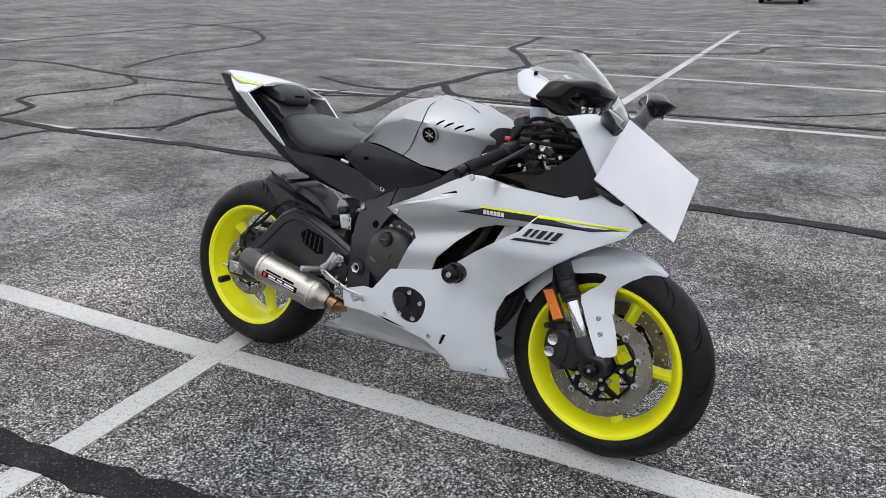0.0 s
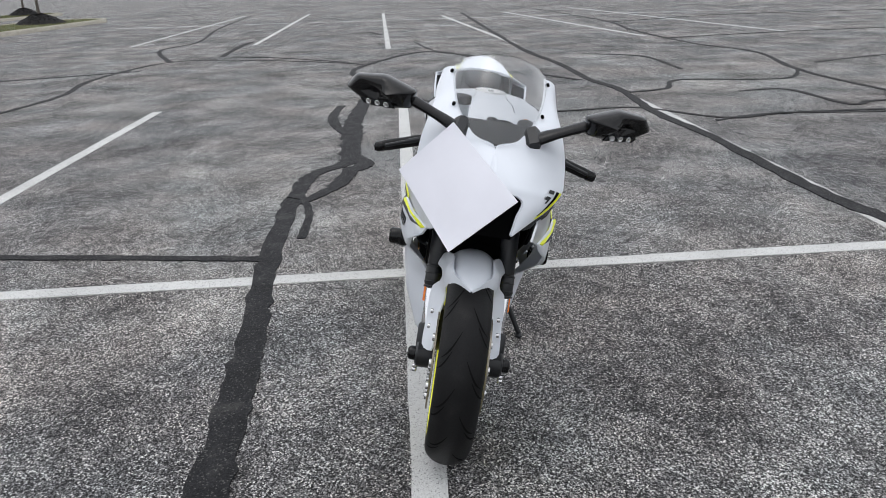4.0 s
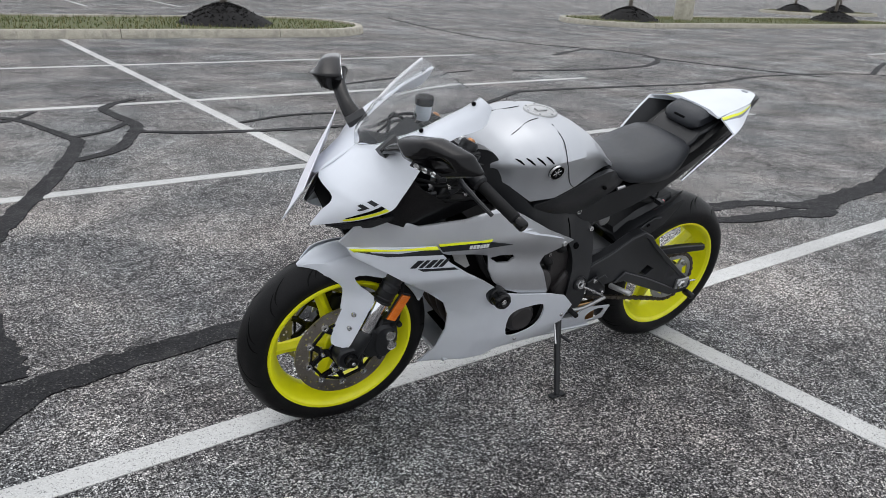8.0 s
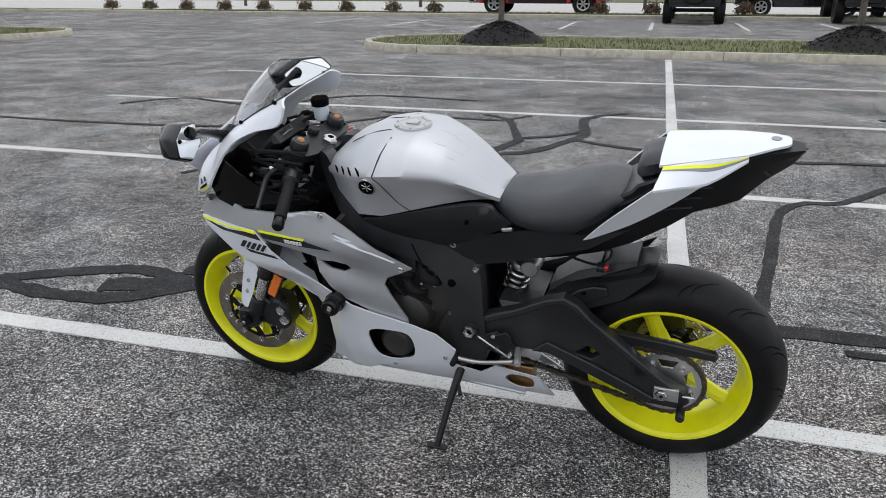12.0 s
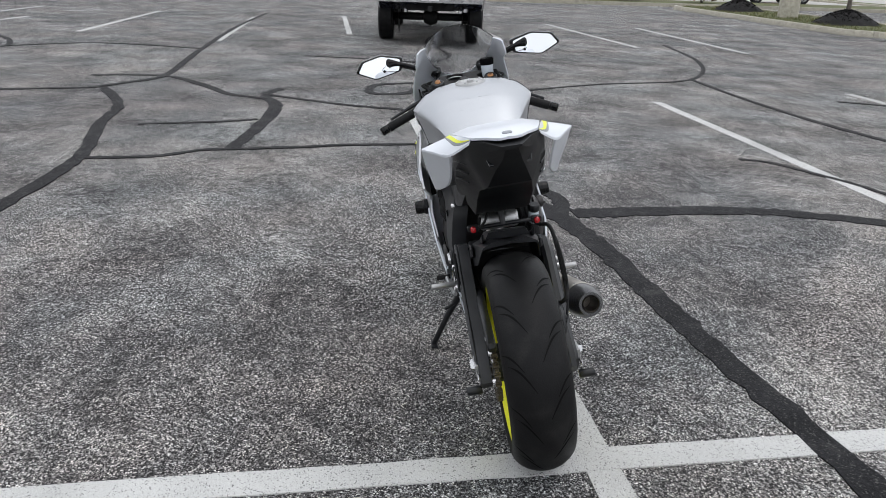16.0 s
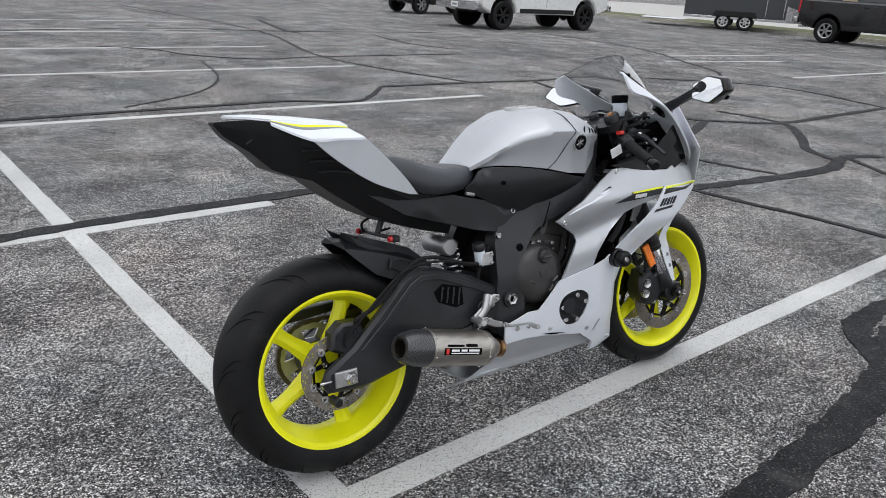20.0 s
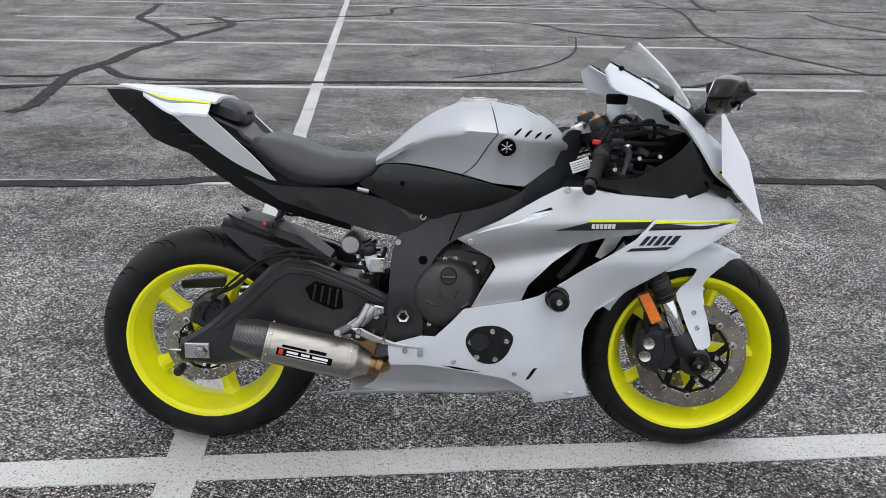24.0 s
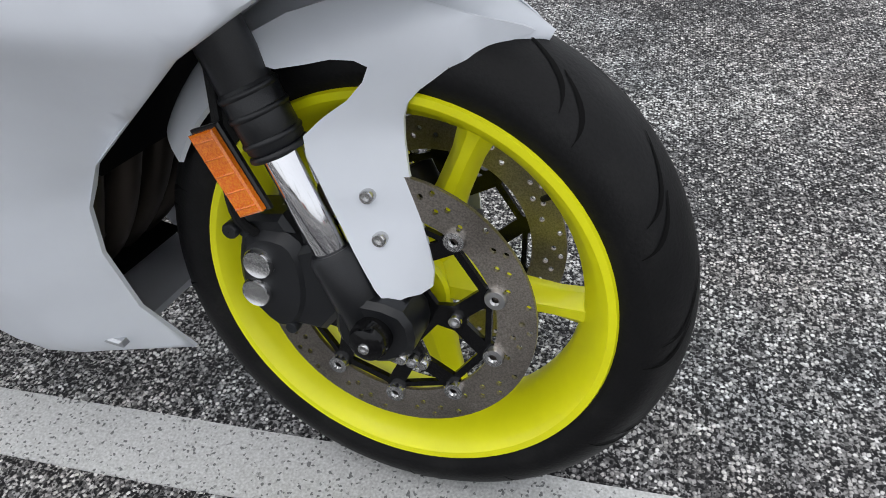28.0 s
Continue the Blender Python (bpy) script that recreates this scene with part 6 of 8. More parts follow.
part("slot", flip(panel([(0.66, 0.297), (0.70, 0.293), (0.765, 0.279), (0.70, 0.286)], lambda x, z: crease(x, z) + 0.0012, 0.003, step=0.02)), DEEP, low_r, "black slot in the white panel")
cp = part("crank_plate", flip(panel(plate_right, lambda x, z: crease(x, z) - 0.004, 0.008, step=0.02)), PLASTIC, bike, "black engine cover plate with five screws")
part("plate_disc", moved(lathe([(0.0005, 0.008), (0.024, 0.008), (0.026, 0.004), (0.026, -0.006)], 30), Matrix.Translation((0.757, -crease(0.757, 0.375), 0.375)) @ Matrix.Rotation(math.pi, 4, "X")), PLASTIC, cp)
for x, z in ((0.735, 0.372), (0.79, 0.405), (0.828, 0.378), (0.80, 0.322), (0.752, 0.328)):
    part("plate_screw", bolt((x, -crease(x, z) - 0.002, z), 0.008, 0.005, -1), STEEL, cp)
# Near-black sheet behind the hole paints in the shade of its inside.
part("opening_shade", panel(smooth([(0.88, 0.39), (0.85, 0.42), (0.73, 0.42), (0.71, 0.36), (0.73, 0.30), (0.86, 0.29)]), lambda x, z: crease(x, z) - 0.03, 0.006, step=0.03), DEEP, bike)
part("opening_cover", moved(lathe([(0.0005, 0.022), (0.04, 0.02), (0.052, 0.008), (0.055, 0.0)], 36), Matrix.Translation((0.79, crease(0.79, 0.35) - 0.032, 0.35))), ENGINE, bike)
for x, z, s in ((0.60, 0.336, -1), (0.69, 0.310, -1), (0.855, 0.276, -1), (0.625, 0.335, 1), (0.80, 0.272, 1)):
    part("fairing_screw", bolt((x, s * (crease(x, z) + 0.001), z), 0.007, 0.004, s), STEEL, bike)
# belly pan, silver, both sides
belly = [(0.512, 0.305), (0.60, 0.302), (0.69, 0.291), (0.835, 0.257), (0.905, 0.213), (0.885, 0.203), (0.70, 0.190), (0.50, 0.176), (0.328, 0.162), (0.425, 0.192), (0.472, 0.228), (0.498, 0.270)]
part("belly_pan", flip(panel(belly, lambda x, z: flank(x, z) - 0.006 - 0.25 * max(0, 0.24 - z), 0.006, step=0.022)), SILVER, bike, "silver belly pan scooped round the exhaust")
part("belly_pan", panel([(0.62, 0.295), (0.72, 0.276), (0.905, 0.222), (0.885, 0.203), (0.70, 0.196), (0.50, 0.184), (0.318, 0.168), (0.350, 0.285), (0.40, 0.295), (0.48, 0.312), (0.53, 0.27)], lambda x, z: flank(x, z) - 0.012 - 0.25 * max(0, 0.24 - z), 0.006, [smooth([(0.37, 0.275), (0.43, 0.285), (0.455, 0.255), (0.42, 0.215), (0.375, 0.225)])], 0.022), WHITE, bike, "white belly pan end with an opening")
# Bronze slab added behind the opening to stand in for a brownish reflection.
part("belly_reflection", slab([(0.36, 0.19), (0.45, 0.20), (0.47, 0.28), (0.38, 0.28)], 0.08, 0.10, 0.003), BRONZE, bike)
part("belly_floor", slab([(0.40, 0.184), (0.90, 0.205), (1.03, 0.19), (1.03, 0.20), (0.90, 0.216), (0.40, 0.194)], -0.118, 0.118, 0.003), SILVER, bike)

# ---- nose, screen, cockpit ----
NOSE_SWELL = Vector((0.010, 0.012, 0.012))
NOSE_SET = Matrix.Diagonal((1, 0.955, 1, 1))
inner = [(1.068, 0.140, 1.100), (1.11, 0.140, 1.078), (1.17, 0.134, 1.048), (1.235, 0.118, 1.010), (1.285, 0.096, 0.984), (1.33, 0.062, 0.955), (1.356, 0.002, 0.936), (1.458, 0.001, 0.866), (1.452, 0.088, 0.830), (1.478, 0.080, 0.790), (1.502, 0.070, 0.748)]
outer = [(1.052, 0.176, 1.084), (1.075, 0.188, 1.035), (1.155, 0.188, 1.012), (1.215, 0.195, 0.985), (1.255, 0.205, 0.950), (1.285, 0.213, 0.910), (1.315, 0.216, 0.866), (1.340, 0.212, 0.832), (1.395, 0.172, 0.796), (1.440, 0.127, 0.771), (1.502, 0.073, 0.744)]
a, b = spline(inner, 5), spline(outer, 5)
rows = []
for p, q in zip(a, b):
    p, q = Vector(p), Vector(q)
    row = []
    for t in np.linspace(0, 1, 9):
        v = p.lerp(q, t)
        v += NOSE_SWELL * math.sin(math.pi * t) * min(1.0, (q - p).length / 0.2)
        row.append(v)
    rows.append(row)
for s in (1, -1):
    outside = [[(v.x, s * v.y, v.z) for v in row] for row in rows]
    inside_row = [[(v.x - 0.004, s * max(0.0005, v.y - 0.005), v.z - 0.002) for v in row] for row in rows]
    rings = [o + i[::-1] for o, i in zip(outside, inside_row)]
    shell = loft(rings)
    shell = shell if s > 0 else (shell[0], [q[::-1] for q in shell[1]])
    nose = part("nose_fairing", moved(shell, NOSE_SET), WHITE, bike, "glossy white nose fairing", angle=45)
    for x, y, z in ((1.232, 0.128, 1.014), (1.093, 0.146, 1.086)):
        part("screen_screw", moved(rod((x, s * y, z), (x + 0.002, s * (y + 0.006), z + 0.004), 0.006, 12), NOSE_SET), DEEP, nose)

    def on_nose(k, off, lift=0.0015):
        """A point on this cheek, so far in from its lower edge."""
        p, q = rows[int(k)][0], rows[int(k)][-1]
        t = 1 - off / (q - p).length
        v = p.lerp(q, t) + NOSE_SWELL * math.sin(math.pi * t) * min(1.0, (q - p).length / 0.2)
        return (v.x + lift * 0.5, s * (v.y + lift), v.z + lift * 0.5)

    def cheek_strip(k0, k1, d0, d1, d2, d3):
        """A decal strip from row k0 to k1; its two edges run d0 to d2 and d1 to d3 in from the lower edge."""
        rws = []
        for k in range(k0, k1 + 1):
            g = (k - k0) / (k1 - k0)
            rws.append([on_nose(k, d0 + (d2 - d0) * g), on_nose(k, d1 + (d3 - d1) * g)])
        return moved(loft(rws + [[(x, y - s * 0.003, z) for x, y, z in r] for r in rws[::-1]], caps=False, closed=False), NOSE_SET)

    part("nose_lime", cheek_strip(35, 44, 0.003, 0.013, 0.003, 0.010), LIME, nose, "fluorescent yellow nose stripe")
    part("nose_black", cheek_strip(35, 43, 0.014, 0.028, 0.011, 0.014), DEEP, nose, "black nose stripe")
    for k0, k1, d0, d1 in ((35, 36, 0.036, 0.060), (37, 38, 0.034, 0.056), (38, 39, 0.032, 0.040)):
        part("nose_mark", cheek_strip(k0, k1, d0, d1, d0 - 0.001, d1 - 0.002), DARKGREY, nose)
    lens = panel([(1.322, 0.812), (1.40, 0.784), (1.462, 0.744), (1.43, 0.748), (1.37, 0.771), (1.33, 0.796)], lambda x, z: bulge([(1.32, 0.206), (1.40, 0.160), (1.465, 0.085)], x), 0.02, step=0.03)
    part("headlamp", moved(lens if s > 0 else flip(lens), NOSE_SET), LENS, bike, "narrow dark headlamp lens")
    cheek = panel([(1.345, 0.815), (1.31, 0.865), (1.278, 0.915), (1.235, 0.87), (1.15, 0.815), (1.05, 0.803), (1.0, 0.797), (1.10, 0.770), (1.25, 0.752), (1.33, 0.785)], lambda x, z: bulge([(1.0, 0.17), (1.2, 0.190), (1.3, 0.205), (1.36, 0.195)], x) - 0.012, 0.006, step=0.03)
    part("cockpit_panel", moved(cheek if s > 0 else flip(cheek), NOSE_SET), GLOSSBLACK, bike, "black inner cockpit panel")
part("air_intake", slab([(1.31, 0.88), (1.42, 0.845), (1.435, 0.77), (1.40, 0.70), (1.30, 0.70)], -0.085, 0.085, 0.008), DEEP, bike, "dark central air intake")
part("chin", slab([(1.26, 0.74), (1.40, 0.725), (1.37, 0.69), (1.26, 0.67)], -0.08, 0.09, 0.008), DEEP, bike)
part("headlamp_box", slab([(1.18, 0.76), (1.38, 0.76), (1.35, 0.86), (1.28, 0.93), (1.17, 0.90)], -0.12, 0.12, 0.012), DEEP, bike)
# windscreen: a clear bubble between the nose flanks
edge = spline([(1.358, 0.004, 0.939), (1.332, 0.064, 0.959), (1.287, 0.098, 0.988), (1.237, 0.121, 1.014), (1.172, 0.137, 1.052), (1.112, 0.143, 1.082), (1.070, 0.142, 1.104)], 4)
rows = []
for i, e in enumerate(edge):
    v = i / (len(edge) - 1)
    mid = Vector((1.358, 0, 0.940)).lerp(Vector((1.166, 0, 1.160)), v) + Vector((0.010, 0, 0.012)) * math.sin(math.pi * v)
    rows.append([(mid.x + (e[0] - mid.x) * (k / 10) ** 2, e[1] * math.copysign(abs(k / 10) ** 0.85, k), mid.z + (e[2] - mid.z) * (k / 10) ** 2) for k in range(-10, 11)])
thick = [[(x - 0.002, y * 0.985, z - 0.0025) for x, y, z in row] for row in rows]
screen = part("windscreen", moved(loft([r + t[::-1] for r, t in zip(rows, thick)]), NOSE_SET), GLASSY, bike, "clear curved windscreen")
screen.visible_shadow = False
# instruments, top clamp, bars
part("dash_body", moved(block((0, 0, 0), (0.035, 0.20, 0.10), 0.012), Matrix.Translation((1.185, 0, 0.925)) @ Matrix.Rotation(radians(-50), 4, "Y")), PLASTIC, bike, "black instrument cluster")
tach = part("tachometer", moved(lathe([(0.0005, 0.006), (0.036, 0.006), (0.038, 0.012), (0.045, 0.012), (0.047, 0.0)], 36, axis="x"), Matrix.Translation((1.178, 0.03, 0.945)) @ Matrix.Rotation(radians(-50), 4, "Y") @ Matrix.Rotation(math.pi, 4, "Z")), GLOSSBLACK, bike, "round dark rev counter")
part("tachometer_ring", moved(lathe([(0.040, 0.0115), (0.041, 0.0138), (0.045, 0.0138), (0.0465, 0.011)], 40, axis="x"), Matrix.Translation((1.178, 0.03, 0.945)) @ Matrix.Rotation(radians(-50), 4, "Y") @ Matrix.Rotation(math.pi, 4, "Z")), ALU, tach, "pale ring round the rev counter")
part("speed_display", moved(block((0, 0, 0), (0.006, 0.075, 0.045), 0.003), Matrix.Translation((1.178, -0.05, 0.945)) @ Matrix.Rotation(radians(-50), 4, "Y")), LENS, bike)
clampm = STEER @ Matrix.Translation((1.055, 0, 0.925)) @ Matrix.Rotation(radians(-24), 4, "Y")
top_clamp = part("top_clamp", moved(loft([[(x, y, h) for x, y in smooth([(0.03, 0.14), (-0.02, 0.135), (-0.045, 0.07), (-0.06, 0.0), (-0.045, -0.07), (-0.02, -0.135), (0.03, -0.14), (0.035, -0.07), (0.03, 0), (0.035, 0.07)], 3)] for h in (-0.012, 0.012)]), clampm), PLASTIC, bike, "black top fork clamp")
part("steering_nut", moved(lathe([(0.010, 0.03), (0.016, 0.03), (0.023, 0.024), (0.024, 0.012)], 6, axis="z"), clampm @ Matrix.Translation((-0.03, 0, 0))), STEEL, top_clamp, "bright steering nut")
part("ignition_lock", moved(rod((0, 0, 0), (0, 0, 0.03), 0.017), clampm @ Matrix.Translation((0.028, 0, 0))), PLASTIC, top_clamp)
for s in (1, -1):
    leg = Vector((1.055, s * 0.104, 0.955))
    foot = Vector((1.358, s * 0.104, 0.29))
    down = (foot - leg).normalized()
    tubm = [STEER @ (leg + down * t) for t in (0.0, 0.345, 0.505, 0.50, 0.595, 0.66, 0.73)]
    fork = part("fork_tube", rod(tubm[0], tubm[2], 0.0265, 28), FRAMEBLACK, bike, "black upper fork tube")
    part("fork_collar", rod(STEER @ (leg + down * 0.455), STEER @ (leg + down * 0.525), 0.0285, 24), PLASTIC, fork)
    for t in (0.462, 0.482, 0.508, 0.522):
        part("collar_ring", rod(STEER @ (leg + down * t), STEER @ (leg + down * (t + 0.006)), 0.0302, 24), PLASTIC, fork)
    part("fork_slider", rod(tubm[3], tubm[5], 0.0205, 20), CHROME, fork, "polished fork slider")
    part("fork_foot", rod(STEER @ (leg + down * 0.635), STEER @ (leg + down * 0.725), 0.0275, 20), PLASTIC, fork, "black fork foot")
    part("axle_clamp", moved(slab(smooth([(-0.035, 0.03), (-0.04, -0.02), (0.0, -0.04), (0.04, -0.015), (0.03, 0.03)]), -0.028, 0.028, 0.006), STEER @ Matrix.Translation((1.368, s * 0.1, 0.2995))), PLASTIC, fork)
    part("axle_slider", moved(lathe([(0.0005, 0.034), (0.010, 0.034), (0.018, 0.030), (0.021, 0.022), (0.021, 0.0)], 28), STEER @ Matrix.Translation((1.368, s * 0.118, 0.2995)) @ (Matrix() if s > 0 else Matrix.Rotation(math.pi, 4, "X"))), GLOSSBLACK, fork, "black axle bobbin")
    part("slider_screw", moved(bolt((1.368, s * 0.152, 0.2995), 0.006, 0.003, s), STEER), STEEL, fork)
    for dx in (0.022, 0.045):
        part("pinch_bolt", moved(rod((1.375 + dx, s * 0.118, 0.275), (1.375 + dx, s * 0.132, 0.275), 0.006, 12), STEER), STEEL, fork)
    capm = STEER @ Matrix.Translation(leg) @ Matrix.Rotation(radians(-24), 4, "Y")
    part("fork_cap", moved(lathe([(0.013, 0.010), (0.022, 0.010), (0.026, 0.004), (0.027, -0.015)], 24, axis="z"), capm), PLASTIC, fork)
    part("fork_adjuster", moved(lathe([(0.0005, 0.016), (0.008, 0.016), (0.013, 0.011), (0.0135, 0.0)], 6, axis="z"), capm), GOLD, fork, "bronze anodised fork adjuster")
    # caliper behind the leg
    cal = part("brake_caliper", moved(slab(smooth([(1.245, 0.262), (1.208, 0.30), (1.210, 0.36), (1.240, 0.385), (1.280, 0.375), (1.290, 0.32), (1.275, 0.275)]), s * 0.040, s * 0.112, 0.01), STEER), PLASTIC, bike, "black radial front brake caliper")
    part("caliper_arm", moved(slab([(1.26, 0.36), (1.315, 0.385), (1.345, 0.33), (1.30, 0.27), (1.25, 0.27)], s * 0.082, s * 0.108, 0.006), STEER), PLASTIC, cal)
    part("caliper_bridge", moved(slab([(1.205, 0.345), (1.215, 0.395), (1.262, 0.402), (1.275, 0.382), (1.235, 0.372)], s * 0.05, s * 0.104, 0.006), STEER), PLASTIC, cal)
    part("radial_mount", moved(slab([(1.270, 0.378), (1.30, 0.385), (1.345, 0.345), (1.33, 0.305), (1.30, 0.268), (1.262, 0.258), (1.268, 0.30), (1.29, 0.33)], s * 0.075, s * 0.098, 0.008), STEER), PLASTIC, cal)
    for x, z in ((1.222, 0.382), (1.262, 0.268)):
        part("mount_bolt", moved(rod((x, s * 0.098, z), (x, s * 0.112, z), 0.0075, 12), STEER), DARKGREY, cal)
    part("hose_union", moved(rod((1.212, s * 0.105, 0.385), (1.212, s * 0.122, 0.385), 0.009, 12), STEER), PLASTIC, cal)
    for x, z in ((1.236, 0.348), (1.229, 0.311)):
        part("piston_cap", moved(lathe([(0.0005, 0.004), (0.012, 0.004), (0.0155, 0.006), (0.017, 0.003), (0.017, -0.004)], 24), STEER @ Matrix.Translation((x, s * 0.113, z)) @ (Matrix() if s > 0 else Matrix.Rotation(math.pi, 4, "X"))), STEEL, cal, "bright caliper piston cap")
    part("brake_line", moved(tube(spline([(1.235, s * 0.10, 0.375), (1.22, s * 0.118, 0.41), (1.215, s * 0.112, 0.52), (1.20, s * 0.09, 0.66)], 6), 0.0055, 8), STEER), RUBBER, cal)
    refl = slab([(1.235, 0.410), (1.262, 0.422), (1.220, 0.500), (1.193, 0.489)], s * 0.122, s * 0.132, 0.002)
    part("reflector", moved(refl, STEER), AMBER, bike, "orange reflector beside the fork")
    for k in range(5):
        u = (k + 0.5) / 5
        a_, b_ = Vector((1.235, 0.410)).lerp(Vector((1.193, 0.489)), u), Vector((1.262, 0.422)).lerp(Vector((1.220, 0.500)), u)
        part("reflector_ridge", moved(rod((a_.x + 0.002, s * 0.1318, a_.y + 0.001), (b_.x - 0.002, s * 0.1318, b_.y - 0.001), 0.0012, 6), STEER), AMBER, bike)
    part("reflector_frame", moved(slab([(1.232, 0.406), (1.266, 0.421), (1.222, 0.504), (1.189, 0.491)], s * 0.115, s * 0.1235, 0.002), STEER), PLASTIC, bike)
    # clip-on bar, grip, lever, switch box
    root, end = Vector((1.075, s * 0.115, 0.895)), Vector((1.005, s * 0.335, 0.815))
    at = lambda t: STEER @ root.lerp(end, t)
    cb = part("clip_on", rod(at(0), at(1), 0.011, 14), PLASTIC, bike, "black clip-on handlebar")
    part("clip_clamp", moved(rod((1.095, s * 0.108, 0.885), (1.075, s * 0.108, 0.93), 0.034, 20), STEER), PLASTIC, cb)
    part("grip", tube([at(0.36 + 0.56 * i / 12) for i in range(13)], [0.0165 + 0.0008 * (i % 2) for i in range(13)], 16), RUBBER, cb, "ribbed black rubber grip")
    part("bar_end", rod(at(0.93), at(1.06), 0.0165, 18), GLOSSBLACK, cb)
    part("switch_box", tube([at(0.10), at(0.14), at(0.32), at(0.35)], [0.015, 0.024, 0.024, 0.016], 10), PLASTIC, cb, "black switch box")
    part("lever", tube([tuple(STEER @ Vector(p)) for p in spline([(1.10, s * 0.135, 0.90), (1.12, s * 0.19, 0.885), (1.105, s * 0.25, 0.862), (1.085, s * 0.31, 0.838)], 5)], [0.008] * 10 + [0.006] * 6, 8), PLASTIC if s > 0 else DARKGREY, cb, "black brake or clutch lever")
    part("lever_perch", moved(block((1.098, s * 0.14, 0.90), (0.035, 0.05, 0.03), 0.006), STEER), DARKGREY, cb)
part("red_switch", moved(block((1.045, -0.155, 0.905), (0.02, 0.022, 0.012), 0.003), STEER), REDPLASTIC, bike, "red kill switch")
part("lower_clamp", moved(block((1.14, 0, 0.72), (0.07, 0.27, 0.05), 0.012), STEER), PLASTIC, bike)
cup = part("front_reservoir", moved(lathe([(0.0005, 0.0), (0.020, 0.0), (0.023, 0.006), (0.024, 0.045)], 24, axis="z"), STEER @ Matrix.Translation((1.100, -0.098, 0.955))), BRAKEFLUID, bike, "cloudy front brake fluid reservoir")
part("reservoir_lid", moved(lathe([(0.024, 0.044), (0.027, 0.046), (0.028, 0.066), (0.025, 0.07), (0.0005, 0.07)], 24, axis="z"), STEER @ Matrix.Translation((1.100, -0.098, 0.955))), DEEP, cup, "black reservoir lid")
part("reservoir_hose", moved(tube(spline([(1.10, -0.098, 0.955), (1.115, -0.12, 0.925), (1.10, -0.15, 0.91)], 5), 0.006, 8), STEER), RUBBER, cup)
for k, (y0, y1, y2) in enumerate(((0.13, 0.10, 0.04), (-0.12, -0.09, 0.02), (0.10, 0.16, 0.06), (-0.15, -0.13, -0.06))):
    part("cable", moved(tube(spline([(1.09, y0, 0.905), (1.19, y1, 0.90 + 0.02 * k), (1.20, y2, 0.82), (1.12, y2, 0.74)], 6), 0.0055, 8), STEER), RUBBER, bike)
part("throttle_cable", moved(tube(spline([(1.05, -0.16, 0.90), (1.10, -0.13, 0.965), (1.15, -0.06, 0.955), (1.17, 0.0, 0.90)], 6), 0.006, 8), STEER), RUBBER, bike)
tag = part("warning_tag", moved(block((0, 0, 0), (0.05, 0.001, 0.03), 0.0003), Matrix.Translation((1.0, -0.176, 0.845)) @ Matrix.Rotation(radians(-20), 4, "Y")), LETTERWHITE, bike, "small white printed tag with grey lines")
for k in range(4):
    part("print_line", moved(block((0, -0.0007, 0.009 - 0.006 * k), (0.042, 0.0008, 0.0016), 0.0002), Matrix.Translation((1.0, -0.176, 0.845)) @ Matrix.Rotation(radians(-20), 4, "Y")), MIDGREY, tag)
# looms, connectors and fasteners behind the cockpit panels
loom = random.Random(11)
for s in (1, -1):
    for k in range(7):
        z0 = 0.80 + 0.022 * k
        line = [(1.03 + 0.02 * loom.random(), s * (0.12 + 0.03 * loom.random()), z0), (1.10 + 0.02 * loom.random(), s * (0.150 + 0.02 * loom.random()), z0 + 0.015), (1.17, s * (0.140 + 0.02 * loom.random()), z0 + 0.03 * loom.random()), (1.235, s * 0.11, z0 + 0.01)]
        part("wiring_loom", tube(spline(line, 5), 0.0035 + 0.003 * loom.random(), 8), RUBBER, bike)
    for x, y, z in ((1.125, 0.155, 0.845), (1.165, 0.150, 0.88), (1.19, 0.150, 0.835)):
        part("wire_connector", moved(block((0, 0, 0), (0.030, 0.014, 0.018), 0.003), Matrix.Translation((x, s * y, z)) @ Matrix.Rotation(0.5 * loom.random(), 4, "Y")), PLASTIC, bike)
    for x, y, z in ((1.15, 0.168, 0.865), (1.205, 0.160, 0.87), (1.09, 0.165, 0.835)):
        part("bracket_bolt", bolt((x, s * y, z), 0.006, 0.006, s), STEEL, bike)
    part("lever_adjuster", moved(rod((1.108, s * 0.150, 0.900), (1.128, s * 0.170, 0.894), 0.009, 14), STEER), STEEL, bike, "bright lever adjuster")
    part("lever_pin", moved(rod((1.104, s * 0.146, 0.918), (1.104, s * 0.146, 0.884), 0.006, 12), STEER), STEEL, bike)
